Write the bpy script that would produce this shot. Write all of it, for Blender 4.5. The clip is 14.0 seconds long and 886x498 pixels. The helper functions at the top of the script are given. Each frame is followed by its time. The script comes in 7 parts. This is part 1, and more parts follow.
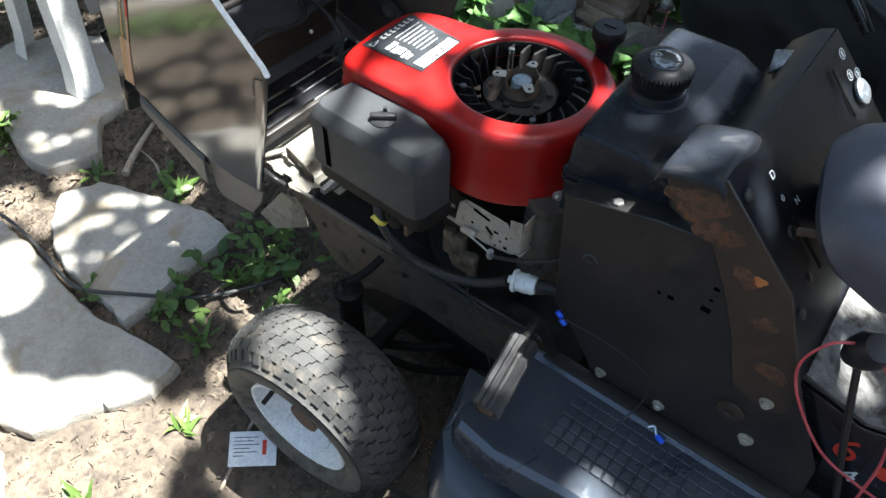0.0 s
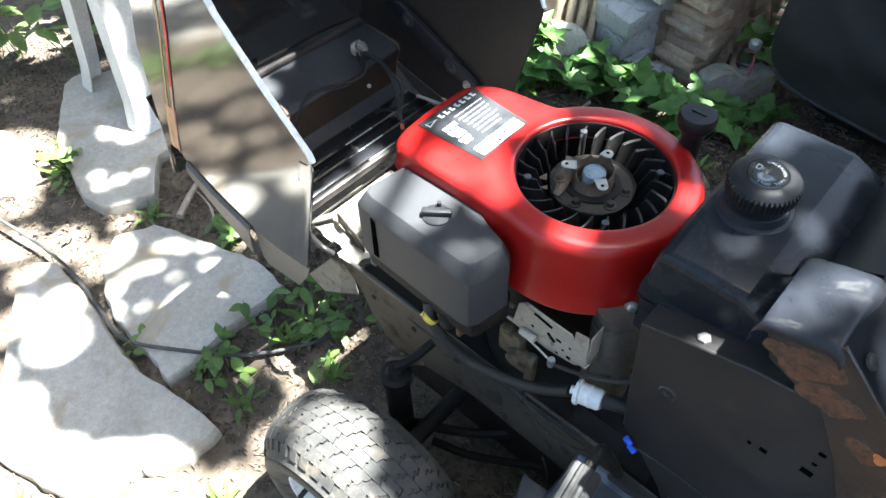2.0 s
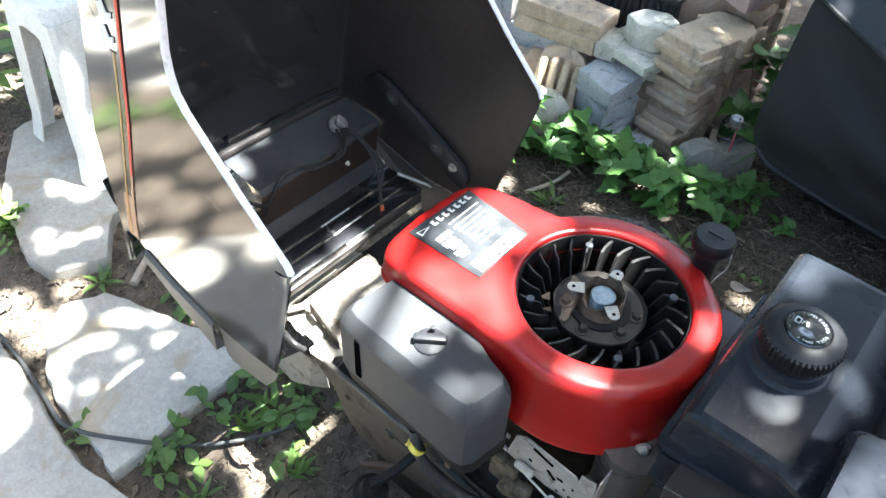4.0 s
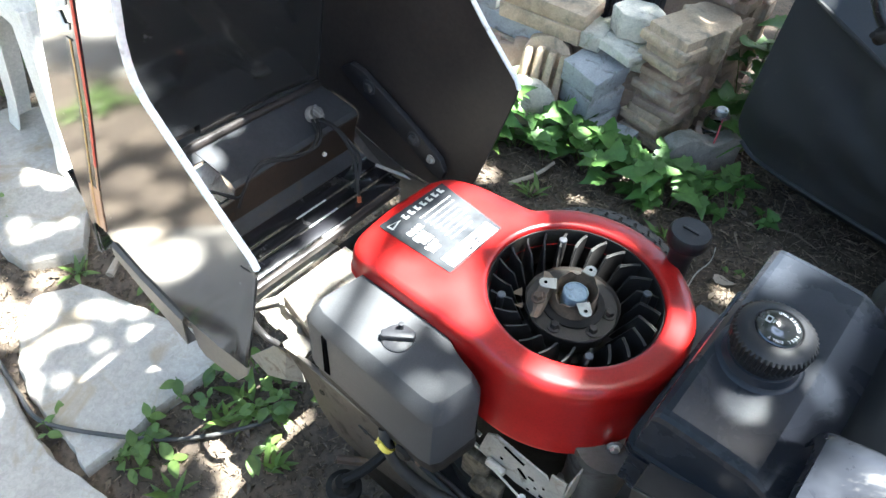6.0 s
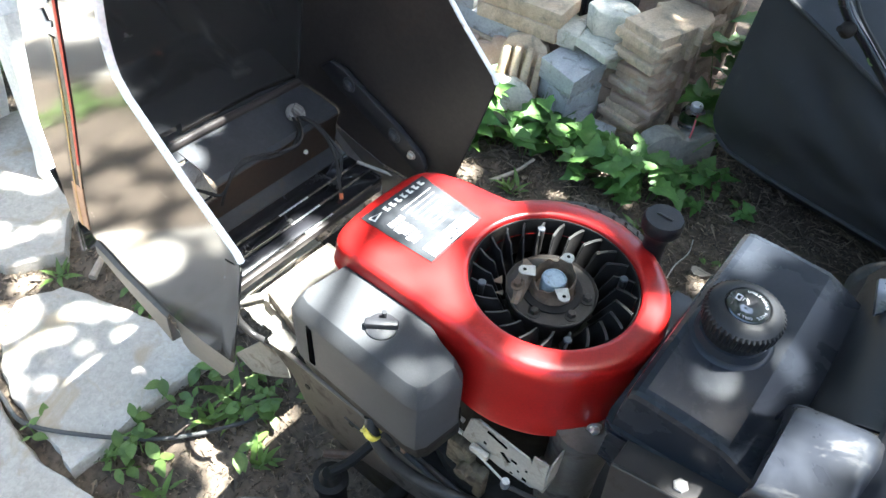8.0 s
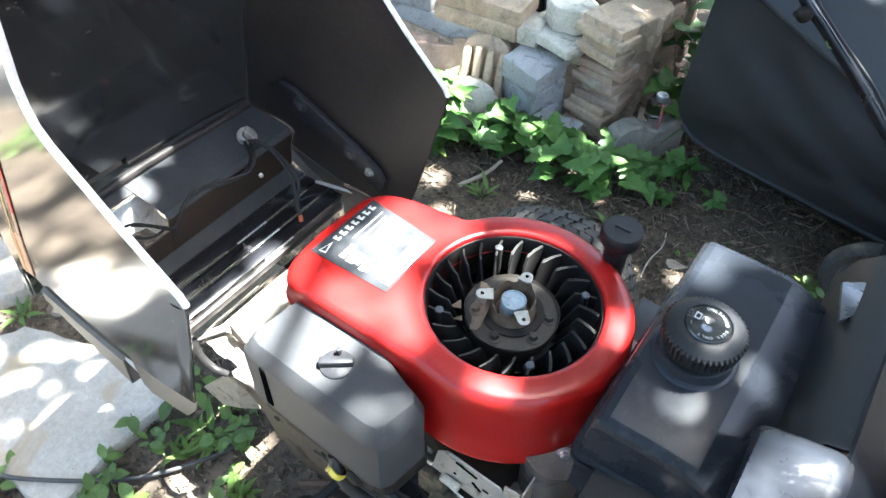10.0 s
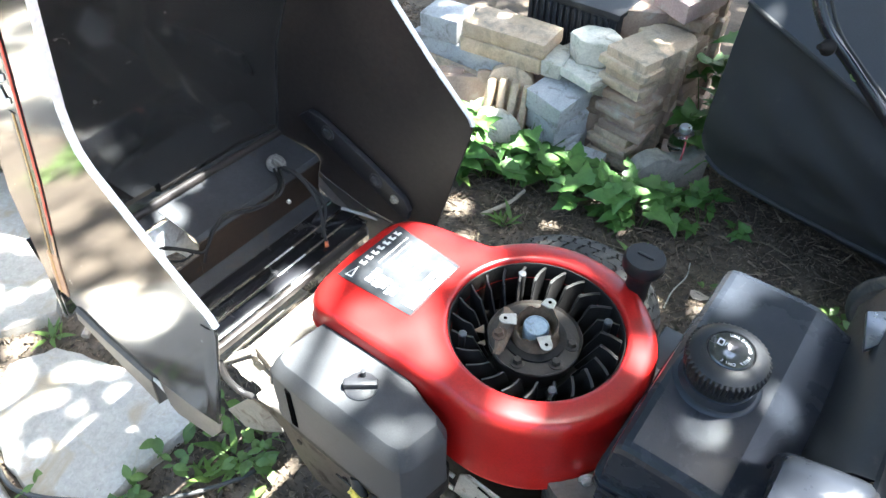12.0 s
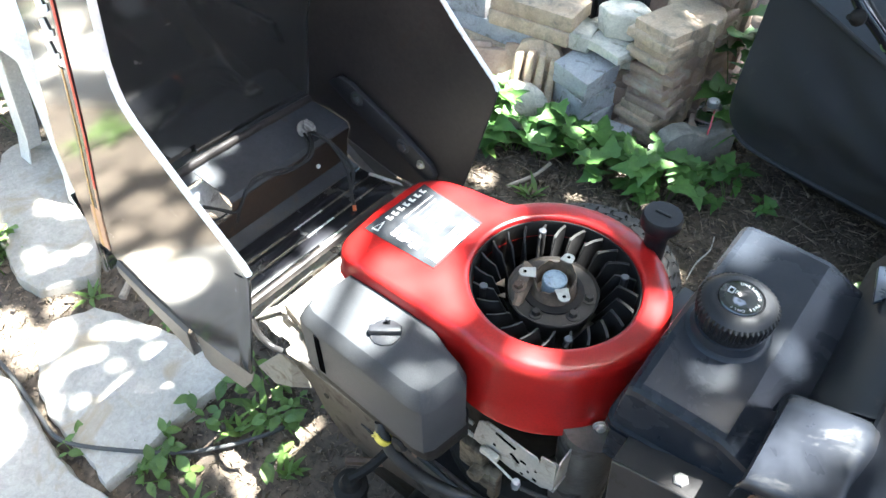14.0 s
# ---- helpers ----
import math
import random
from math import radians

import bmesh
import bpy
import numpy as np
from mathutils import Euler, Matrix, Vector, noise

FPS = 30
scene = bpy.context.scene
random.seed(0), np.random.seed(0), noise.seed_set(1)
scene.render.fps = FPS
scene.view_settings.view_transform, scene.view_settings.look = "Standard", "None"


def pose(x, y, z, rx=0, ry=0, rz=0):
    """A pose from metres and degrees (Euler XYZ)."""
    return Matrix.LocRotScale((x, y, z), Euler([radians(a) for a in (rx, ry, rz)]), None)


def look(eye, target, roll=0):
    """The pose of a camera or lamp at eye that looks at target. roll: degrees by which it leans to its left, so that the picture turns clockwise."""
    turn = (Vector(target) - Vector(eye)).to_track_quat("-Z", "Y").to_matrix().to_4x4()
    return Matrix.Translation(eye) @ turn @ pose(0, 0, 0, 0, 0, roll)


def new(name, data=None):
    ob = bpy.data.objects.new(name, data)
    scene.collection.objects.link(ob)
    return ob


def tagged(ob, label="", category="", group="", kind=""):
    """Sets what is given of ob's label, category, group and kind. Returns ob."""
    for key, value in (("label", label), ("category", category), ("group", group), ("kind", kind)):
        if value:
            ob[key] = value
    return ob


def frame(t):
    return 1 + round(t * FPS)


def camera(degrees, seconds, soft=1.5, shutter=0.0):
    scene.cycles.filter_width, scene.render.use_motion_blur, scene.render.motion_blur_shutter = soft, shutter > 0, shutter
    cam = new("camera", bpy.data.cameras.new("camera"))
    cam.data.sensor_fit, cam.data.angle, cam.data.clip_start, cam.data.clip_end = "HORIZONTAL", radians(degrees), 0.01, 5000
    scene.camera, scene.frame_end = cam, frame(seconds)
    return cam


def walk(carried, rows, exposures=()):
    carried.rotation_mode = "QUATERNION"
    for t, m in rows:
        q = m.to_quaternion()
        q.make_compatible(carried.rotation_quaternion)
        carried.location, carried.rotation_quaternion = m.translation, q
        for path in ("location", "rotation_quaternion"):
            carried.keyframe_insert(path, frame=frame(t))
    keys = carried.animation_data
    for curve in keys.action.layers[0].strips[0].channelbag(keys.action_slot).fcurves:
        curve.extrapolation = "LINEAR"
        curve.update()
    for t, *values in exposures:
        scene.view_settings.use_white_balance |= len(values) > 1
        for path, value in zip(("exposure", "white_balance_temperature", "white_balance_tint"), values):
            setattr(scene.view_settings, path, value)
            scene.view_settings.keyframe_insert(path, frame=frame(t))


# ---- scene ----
cam = camera(64.0, 14.0)
PATH = [
    (0, (0.03, 0.082, 1.321), (-0.74, 1.134, -0.195), 1.8),
    (0.5, (-0.008, 0.066, 1.318), (-0.753, 1.126, -0.207), 2.6),
    (1, (-0.025, 0.057, 1.307), (-0.716, 1.112, -0.246), 3.7),
    (1.5, (-0.052, 0.105, 1.301), (-0.795, 1.137, -0.242), 1.1),
    (2, (-0.07, 0.219, 1.331), (-0.979, 1.163, -0.18), -1.9),
    (2.5, (-0.14, 0.269, 1.337), (-0.934, 1.303, -0.179), 1.5),
    (3, (-0.202, 0.282, 1.341), (-1.051, 1.382, -0.097), 2.4),
    (5.5, (-0.188, 0.318, 1.327), (-1.05, 1.351, -0.153), 4.4),
    (6, (-0.189, 0.325, 1.328), (-1.022, 1.395, -0.142), 4.3),
    (6.5, (-0.191, 0.313, 1.33), (-1.043, 1.384, -0.128), 3.8),
    (7, (-0.183, 0.307, 1.343), (-1.062, 1.415, -0.072), 3.5),
    (7.5, (-0.176, 0.3, 1.341), (-1.038, 1.387, -0.1), 3.0),
    (8, (-0.172, 0.309, 1.331), (-0.973, 1.413, -0.131), 4.7),
    (10.5, (-0.171, 0.373, 1.336), (-0.937, 1.484, -0.14), 1.4),
    (11, (-0.177, 0.363, 1.331), (-1.009, 1.404, -0.16), -0.8),
    (11.5, (-0.164, 0.364, 1.338), (-0.989, 1.492, -0.092), 0.4),
    (12, (-0.165, 0.356, 1.341), (-1.016, 1.488, -0.071), 0.8),
    (12.5, (-0.157, 0.349, 1.338), (-0.987, 1.461, -0.103), 0.5),
    (13, (-0.15, 0.363, 1.334), (-0.974, 1.48, -0.106), -0.5),
    (13.5, (-0.16, 0.355, 1.336), (-0.962, 1.48, -0.11), 0.2),
    (14, (-0.133, 0.323, 1.341), (-1.021, 1.38, -0.106), -0.6),
]
walk(cam, [(t, look(eye, target, roll)) for t, eye, target, roll in PATH], [(0.0, 2.76, 5900, 4), (0.5, 3.45, 5900, 4), (1.5, 3.62, 5900, 4), (2.0, 3.64, 5900, 4), (2.6, 3.68, 5900, 4), (3.2, 3.92, 5900, 4), (8.0, 4.13, 5900, 4), (10.5, 4.37, 5900, 4), (14.0, 4.34, 5900, 4)])

# ---- world, sun ----
SUN = Vector((0.26, 0.30, 1.0)).normalized()
world = bpy.data.worlds.new("world")
scene.world = world
world.use_nodes = True
sky = world.node_tree.nodes.new("ShaderNodeTexSky")
sky.sky_type = "NISHITA"
sky.sun_disc = False
sky.dust_density = 4.0
sky.sun_elevation = math.asin(SUN.z)
sky.sun_rotation = math.atan2(SUN.x, SUN.y)
background = world.node_tree.nodes["Background"]
background.inputs["Strength"].default_value = 0.070
world.node_tree.links.new(sky.outputs["Color"], background.inputs["Color"])
sun = new("sun", bpy.data.lights.new("sun", "SUN"))
sun.data.energy = 5.6
sun.data.angle = radians(0.55)
sun.data.color = (1.0, 0.96, 0.90)
sun.matrix_world = look(SUN * 12, (0, 0, 0))


# ---- materials ----
def surf(name, c1, c2, scale=12.0, rough=(0.4, 0.6), metal=0.0, bump=0.1, bscale=150.0, coat=0.0, dirt=None, spread=0.0, spec=0.5, warp=0.6):
    """Two colours mixed by a coarse noise, a fine grain in colour and relief, and dirt (colour, share, scale) in patches.
    spread: how far whole objects differ in brightness."""
    m = bpy.data.materials.new(name)
    m.use_nodes = True
    nt = m.node_tree
    n, l = nt.nodes, nt.links
    b = n["Principled BSDF"]
    geo = n.new("ShaderNodeNewGeometry")

    def noise_at(sc, detail=5.0, rgh=0.6):
        t = n.new("ShaderNodeTexNoise")
        t.inputs["Scale"].default_value, t.inputs["Detail"].default_value, t.inputs["Roughness"].default_value = sc, detail, rgh
        t.inputs["Distortion"].default_value = warp
        l.new(geo.outputs["Position"], t.inputs["Vector"])
        return t.outputs["Fac"]

    def ramp(src, lo, hi):
        r = n.new("ShaderNodeMapRange")
        r.inputs["From Min"].default_value, r.inputs["From Max"].default_value = lo, hi
        l.new(src, r.inputs["Value"])
        return r.outputs["Result"]

    def mix(fac, a, bb):
        x = n.new("ShaderNodeMix")
        x.data_type = "RGBA"
        l.new(fac, x.inputs["Factor"])
        for sock, v in ((x.inputs["A"], a), (x.inputs["B"], bb)):
            if isinstance(v, tuple):
                sock.default_value = (*v, 1)
            else:
                l.new(v, sock)
        return x.outputs["Result"]

    coarse, fine = noise_at(scale), noise_at(bscale, 3.0)
    col = mix(ramp(coarse, 0.3, 0.7), c1, c2)
    grain = n.new("ShaderNodeHueSaturation")
    l.new(ramp(fine, 0.2, 0.8), grain.inputs["Value"])
    grain.inputs["Fac"].default_value = 1.0
    val = n.new("ShaderNodeMapRange")
    l.new(fine, val.inputs["Value"])
    val.inputs["From Min"].default_value, val.inputs["From Max"].default_value = 0.25, 0.75
    val.inputs["To Min"].default_value, val.inputs["To Max"].default_value = 0.82, 1.18
    l.new(val.outputs["Result"], grain.inputs["Value"])
    l.new(col, grain.inputs["Color"])
    col = grain.outputs["Color"]
    rgh = n.new("ShaderNodeMapRange")
    l.new(coarse, rgh.inputs["Value"])
    rgh.inputs["From Min"].default_value, rgh.inputs["From Max"].default_value = 0.3, 0.7
    rgh.inputs["To Min"].default_value, rgh.inputs["To Max"].default_value = rough
    rough_out = rgh.outputs["Result"]
    if dirt:
        dcol, share, dsc = dirt
        patch = ramp(noise_at(dsc, 8.0, 0.68), 1.0 - share - 0.08, 1.0 - share + 0.08)
        col = mix(patch, col, dcol)
        rm = n.new("ShaderNodeMix")
        l.new(patch, rm.inputs["Factor"])
        l.new(rough_out, rm.inputs["A"])
        rm.inputs["B"].default_value = 0.9
        rough_out = rm.outputs["Result"]
    if spread:
        info = n.new("ShaderNodeObjectInfo")
        v = n.new("ShaderNodeMapRange")
        l.new(info.outputs["Random"], v.inputs["Value"])
        v.inputs["To Min"].default_value, v.inputs["To Max"].default_value = 1 - spread, 1 + spread
        hs = n.new("ShaderNodeHueSaturation")
        l.new(v.outputs["Result"], hs.inputs["Value"])
        l.new(col, hs.inputs["Color"])
        col = hs.outputs["Color"]
    l.new(col, b.inputs["Base Color"])
    l.new(rough_out, b.inputs["Roughness"])
    b.inputs["Metallic"].default_value = metal
    b.inputs["Specular IOR Level"].default_value = spec
    b.inputs["Coat Weight"].default_value = coat
    b.inputs["Coat Roughness"].default_value = 0.08
    if bump:
        bp = n.new("ShaderNodeBump")
        bp.inputs["Strength"].default_value, bp.inputs["Distance"].default_value = bump, 0.0022
        l.new(fine, bp.inputs["Height"])
        l.new(bp.outputs["Normal"], b.inputs["Normal"])
    return m


def leafy(name, c1, c2, through_light=0.35):
    """Leaf green that differs from leaf to leaf and lets some light through."""
    m = surf(name, c1, c2, 9.0, (0.45, 0.6), bump=0.15, bscale=60)
    n, l = m.node_tree.nodes, m.node_tree.links
    b = n["Principled BSDF"]
    geo = n.new("ShaderNodeNewGeometry")
    info = n.new("ShaderNodeObjectInfo")
    add = n.new("ShaderNodeMath")
    l.new(geo.outputs["Random Per Island"], add.inputs[0])
    l.new(info.outputs["Random"], add.inputs[1])
    mr = n.new("ShaderNodeMapRange")
    l.new(add.outputs[0], mr.inputs["Value"])
    mr.inputs["From Max"].default_value = 2.0
    mr.inputs["To Min"].default_value, mr.inputs["To Max"].default_value = 0.65, 1.45
    hs = n.new("ShaderNodeHueSaturation")
    src = b.inputs["Base Color"].links[0].from_socket
    l.new(src, hs.inputs["Color"])
    l.new(mr.outputs["Result"], hs.inputs["Value"])
    l.new(hs.outputs["Color"], b.inputs["Base Color"])
    tr = n.new("ShaderNodeBsdfTranslucent")
    l.new(hs.outputs["Color"], tr.inputs["Color"])
    mx = n.new("ShaderNodeMixShader")
    mx.inputs["Fac"].default_value = through_light
    l.new(b.outputs["BSDF"], mx.inputs[1])
    l.new(tr.outputs["BSDF"], mx.inputs[2])
    l.new(mx.outputs["Shader"], n["Material Output"].inputs["Surface"])
    return m



def vary_islands(m, low, high):
    """Makes every loose piece of a mesh darker or lighter than the next."""
    n, l = m.node_tree.nodes, m.node_tree.links
    b = n["Principled BSDF"]
    geo, mr, hs = n.new("ShaderNodeNewGeometry"), n.new("ShaderNodeMapRange"), n.new("ShaderNodeHueSaturation")
    mr.inputs["To Min"].default_value, mr.inputs["To Max"].default_value = low, high
    l.new(geo.outputs["Random Per Island"], mr.inputs["Value"])
    l.new(mr.outputs["Result"], hs.inputs["Value"])
    l.new(b.inputs["Base Color"].links[0].from_socket, hs.inputs["Color"])
    l.new(hs.outputs["Color"], b.inputs["Base Color"])


M = {}
M["red"] = surf("red_paint", (0.245, 0.0052, 0.0045), (0.295, 0.0075, 0.006), 7, (0.28, 0.38), bump=0.02, bscale=320, coat=0.12, spec=0.42, dirt=((0.25, 0.030, 0.024), 0.27, 26))
M["black_gloss"] = surf("black_gloss_paint", (0.010, 0.010, 0.012), (0.016, 0.015, 0.017), 8, (0.14, 0.26), bump=0.015, bscale=90, coat=0.3, dirt=((0.06, 0.055, 0.05), 0.33, 18))
M["hood"] = surf("hood_black_paint", (0.024, 0.0235, 0.023), (0.036, 0.034, 0.032), 5, (0.06, 0.10), bump=0.003, bscale=14, coat=0.45, spec=0.85, dirt=((0.08, 0.073, 0.065), 0.28, 26))
# dusty skirt, its colour lifted for the light it catches from the ground
M["skirt"] = surf("dusty_skirt_bounce", (0.07, 0.06, 0.05), (0.125, 0.108, 0.09), 9, (0.35, 0.5), bump=0.08, bscale=120)
M["dusty"] = surf("dusty_black_rail", (0.050, 0.040, 0.031), (0.092, 0.073, 0.056), 9, (0.4, 0.6), bump=0.15, bscale=130, spec=0.3, dirt=((0.030, 0.025, 0.021), 0.40, 16))
M["pedal"] = surf("worn_pedal_rubber", (0.024, 0.023, 0.023), (0.046, 0.043, 0.041), 30, (0.45, 0.6), bump=0.15, bscale=300, spec=0.3, dirt=((0.10, 0.09, 0.08), 0.34, 40))
# wear on the rail edge, with its highlight put into the colour
M["rail_edge"] = surf("worn_edge_highlight", (0.045, 0.040, 0.036), (0.10, 0.088, 0.075), 30, (0.3, 0.45), bump=0.1, bscale=200, spec=0.5, dirt=((0.03, 0.025, 0.02), 0.38, 22))
M["hood_in"] = surf("hood_inside_plastic", (0.023, 0.0195, 0.019), (0.046, 0.037, 0.032), 5, (0.34, 0.5), bump=0.06, bscale=120, spec=0.35, dirt=((0.06, 0.043, 0.033), 0.34, 8))
M["black_plastic"] = surf("black_plastic", (0.016, 0.016, 0.018), (0.026, 0.026, 0.028), 14, (0.36, 0.5), bump=0.08, bscale=420, spec=0.3, dirt=((0.08, 0.073, 0.065), 0.33, 30))
M["filter_plastic"] = surf("grey_black_plastic", (0.028, 0.0285, 0.030), (0.042, 0.0425, 0.044), 10, (0.48, 0.58), spec=0.2, bump=0.10, bscale=700, dirt=((0.075, 0.068, 0.06), 0.30, 36))
M["tank"] = surf("tank_plastic", (0.011, 0.0128, 0.0168), (0.0185, 0.0210, 0.0265), 12, (0.22, 0.32), bump=0.05, bscale=260, spec=0.19, dirt=((0.034, 0.034, 0.036), 0.29, 24))
M["panel"] = surf("dirty_black_sheet_steel", (0.015, 0.0145, 0.015), (0.030, 0.0265, 0.0245), 6, (0.30, 0.44), bump=0.06, bscale=110, spec=0.35, dirt=((0.045, 0.035, 0.028), 0.33, 13))
M["rust"] = surf("rusty_sheet_steel", (0.018, 0.0158, 0.0145), (0.050, 0.032, 0.021), 10, (0.4, 0.6), bump=0.3, bscale=190, dirt=((0.12, 0.052, 0.024), 0.33, 17))
M["rust_dark"] = surf("rust_brown_metal", (0.07, 0.045, 0.03), (0.16, 0.10, 0.065), 30, (0.5, 0.8), metal=0.3, bump=0.35, bscale=240)
M["zinc"] = surf("zinc_plated_steel", (0.34, 0.32, 0.28), (0.46, 0.43, 0.37), 16, (0.32, 0.5), metal=0.4, bump=0.08, bscale=260, dirt=((0.14, 0.11, 0.08), 0.38, 30))
M["alu"] = surf("cast_aluminium", (0.20, 0.19, 0.175), (0.32, 0.30, 0.28), 20, (0.4, 0.6), metal=0.5, bump=0.25, bscale=300, dirt=((0.08, 0.065, 0.05), 0.44, 26))
M["steel"] = surf("bright_steel", (0.55, 0.57, 0.60), (0.70, 0.72, 0.75), 40, (0.25, 0.4), metal=0.9, bump=0.05, bscale=500)
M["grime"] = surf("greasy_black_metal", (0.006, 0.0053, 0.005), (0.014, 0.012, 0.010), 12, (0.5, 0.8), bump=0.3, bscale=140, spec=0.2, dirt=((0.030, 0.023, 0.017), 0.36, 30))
M["blade"] = surf("flywheel_black_metal", (0.008, 0.0075, 0.0075), (0.017, 0.0155, 0.0145), 40, (0.4, 0.6), spec=0.3, bump=0.15, bscale=260, dirt=((0.06, 0.05, 0.038), 0.31, 40))
M["hubplate"] = surf("dusty_hub_metal", (0.016, 0.014, 0.012), (0.050, 0.040, 0.030), 34, (0.5, 0.7), metal=0.25, bump=0.2, bscale=240)
M["tyre"] = surf("dusty_tyre_rubber", (0.030, 0.029, 0.0275), (0.066, 0.062, 0.056), 16, (0.7, 0.88), bump=0.3, bscale=260, spec=0.3, dirt=((0.12, 0.10, 0.078), 0.38, 24))
M["tyre_side"] = surf("muddy_tyre_side", (0.075, 0.066, 0.055), (0.15, 0.128, 0.10), 18, (0.75, 0.92), bump=0.3, bscale=200, dirt=((0.045, 0.042, 0.038), 0.42, 26))
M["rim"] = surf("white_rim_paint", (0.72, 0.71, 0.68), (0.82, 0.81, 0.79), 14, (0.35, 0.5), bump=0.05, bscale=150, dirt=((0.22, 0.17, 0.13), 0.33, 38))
M["white_plastic"] = surf("white_resin_plastic", (0.58, 0.56, 0.515), (0.70, 0.68, 0.635), 9, (0.4, 0.55), bump=0.08, bscale=130, dirt=((0.30, 0.26, 0.20), 0.32, 14))
M["paper"] = surf("white_paper", (0.72, 0.72, 0.70), (0.80, 0.80, 0.79), 30, (0.7, 0.85), bump=0.02)
M["print_red"] = surf("red_print", (0.55, 0.03, 0.02), (0.62, 0.06, 0.03), 30, (0.4, 0.5), bump=0)
M["print_white"] = surf("white_print", (0.70, 0.70, 0.68), (0.78, 0.78, 0.76), 60, (0.35, 0.5), bump=0)
M["print_gold"] = surf("gold_print", (0.45, 0.25, 0.06), (0.55, 0.34, 0.12), 40, (0.3, 0.45), bump=0)
M["print_tan"] = surf("faded_orange_print", (0.42, 0.22, 0.12), (0.50, 0.30, 0.19), 22, (0.3, 0.45), bump=0)
M["label"] = surf("black_label_film", (0.018, 0.0190, 0.021), (0.034, 0.0355, 0.038), 30, (0.34, 0.46), bump=0.02, coat=0.1, spec=0.3, dirt=((0.06, 0.06, 0.062), 0.34, 60))
M["hose"] = surf("rubber_hose", (0.013, 0.013, 0.013), (0.026, 0.025, 0.024), 30, (0.5, 0.65), bump=0.2, bscale=420, spec=0.35, dirt=((0.07, 0.06, 0.05), 0.34, 40))
M["yellow"] = surf("yellow_clamp", (0.55, 0.44, 0.05), (0.62, 0.50, 0.10), 30, (0.4, 0.5), bump=0.05)
M["filter_white"] = surf("white_fuel_filter", (0.62, 0.63, 0.62), (0.72, 0.73, 0.72), 50, (0.3, 0.45), bump=0.05, dirt=((0.35, 0.31, 0.25), 0.3, 70))
M["wire_red"] = surf("red_wire", (0.42, 0.05, 0.06), (0.50, 0.09, 0.10), 40, (0.4, 0.5), bump=0)
M["blue"] = surf("blue_crimp", (0.01, 0.07, 0.60), (0.02, 0.10, 0.70), 30, (0.35, 0.5), bump=0)
M["orange"] = surf("orange_crimp", (0.55, 0.10, 0.03), (0.6, 0.14, 0.04), 30, (0.4, 0.5), bump=0)
M["grey_plastic"] = surf("dull_grey_plastic", (0.060, 0.060, 0.076), (0.082, 0.082, 0.100), 12, (0.4, 0.52), bump=0.1, bscale=500, dirt=((0.12, 0.11, 0.11), 0.33, 30))
M["hose_dusty"] = surf("dusty_garden_hose", (0.035, 0.034, 0.033), (0.07, 0.066, 0.06), 14, (0.6, 0.8), bump=0.2, bscale=300)
M["fabric"] = surf("black_bag_fabric", (0.0105, 0.0105, 0.0108), (0.0165, 0.0162, 0.0165), 4, (0.7, 0.85), bump=0.35, bscale=900, dirt=((0.045, 0.042, 0.037), 0.32, 12))
M["lid"] = surf("grey_bag_lid", (0.016, 0.018, 0.022), (0.023, 0.025, 0.030), 6, (0.45, 0.6), bump=0.1, bscale=300)
M["soil"] = surf("dry_garden_soil", (0.050, 0.036, 0.025), (0.140, 0.107, 0.075), 10, (0.85, 0.98), bump=1.0, bscale=95, dirt=((0.038, 0.027, 0.019), 0.44, 42), warp=0.3)
M["stone"] = surf("grey_flagstone", (0.285, 0.258, 0.221), (0.425, 0.388, 0.336), 4, (0.74, 0.92), bump=0.6, bscale=90, dirt=((0.30, 0.24, 0.165), 0.42, 9), spread=0.08, warp=0.8)
M["chip"] = surf("mulch_chips", (0.036, 0.026, 0.018), (0.185, 0.140, 0.095), 60, (0.8, 0.95), bump=0.4, bscale=160)
M["tan_block"] = surf("tan_concrete_block", (0.410, 0.296, 0.194), (0.547, 0.422, 0.296), 14, (0.8, 0.95), bump=0.8, bscale=170, dirt=((0.24, 0.20, 0.15), 0.42, 20), spread=0.12)
M["grey_block"] = surf("grey_concrete_paver", (0.342, 0.336, 0.331), (0.479, 0.470, 0.462), 14, (0.8, 0.95), bump=0.9, bscale=190, dirt=((0.20, 0.185, 0.165), 0.40, 24), spread=0.12)
M["pale_block"] = surf("lichen_grey_block", (0.456, 0.422, 0.342), (0.627, 0.581, 0.490), 18, (0.8, 0.95), bump=0.9, bscale=150, dirt=((0.24, 0.22, 0.16), 0.40, 24), spread=0.1)
M["brown_block"] = surf("brown_concrete_paver", (0.285, 0.194, 0.142), (0.388, 0.279, 0.205), 14, (0.8, 0.95), bump=0.8, bscale=170, dirt=((0.42, 0.36, 0.28), 0.38, 20), spread=0.14)
M["pink_block"] = surf("pinkish_concrete_paver", (0.388, 0.268, 0.239), (0.479, 0.353, 0.308), 14, (0.8, 0.95), bump=0.7, bscale=170, dirt=((0.45, 0.40, 0.34), 0.35, 20))
M["dark_block"] = surf("weathered_dark_concrete", (0.15, 0.14, 0.12), (0.24, 0.22, 0.19), 14, (0.85, 0.95), bump=0.8, bscale=150, dirt=((0.10, 0.10, 0.075), 0.40, 18))
vary_islands(M["chip"], 0.45, 1.75)
M["stick"] = surf("dry_stick", (0.26, 0.20, 0.15), (0.40, 0.33, 0.26), 30, (0.8, 0.95), bump=0.5, bscale=140)
M["bark"] = surf("tree_bark", (0.08, 0.06, 0.045), (0.16, 0.125, 0.095), 9, (0.85, 0.95), bump=1.0, bscale=40)
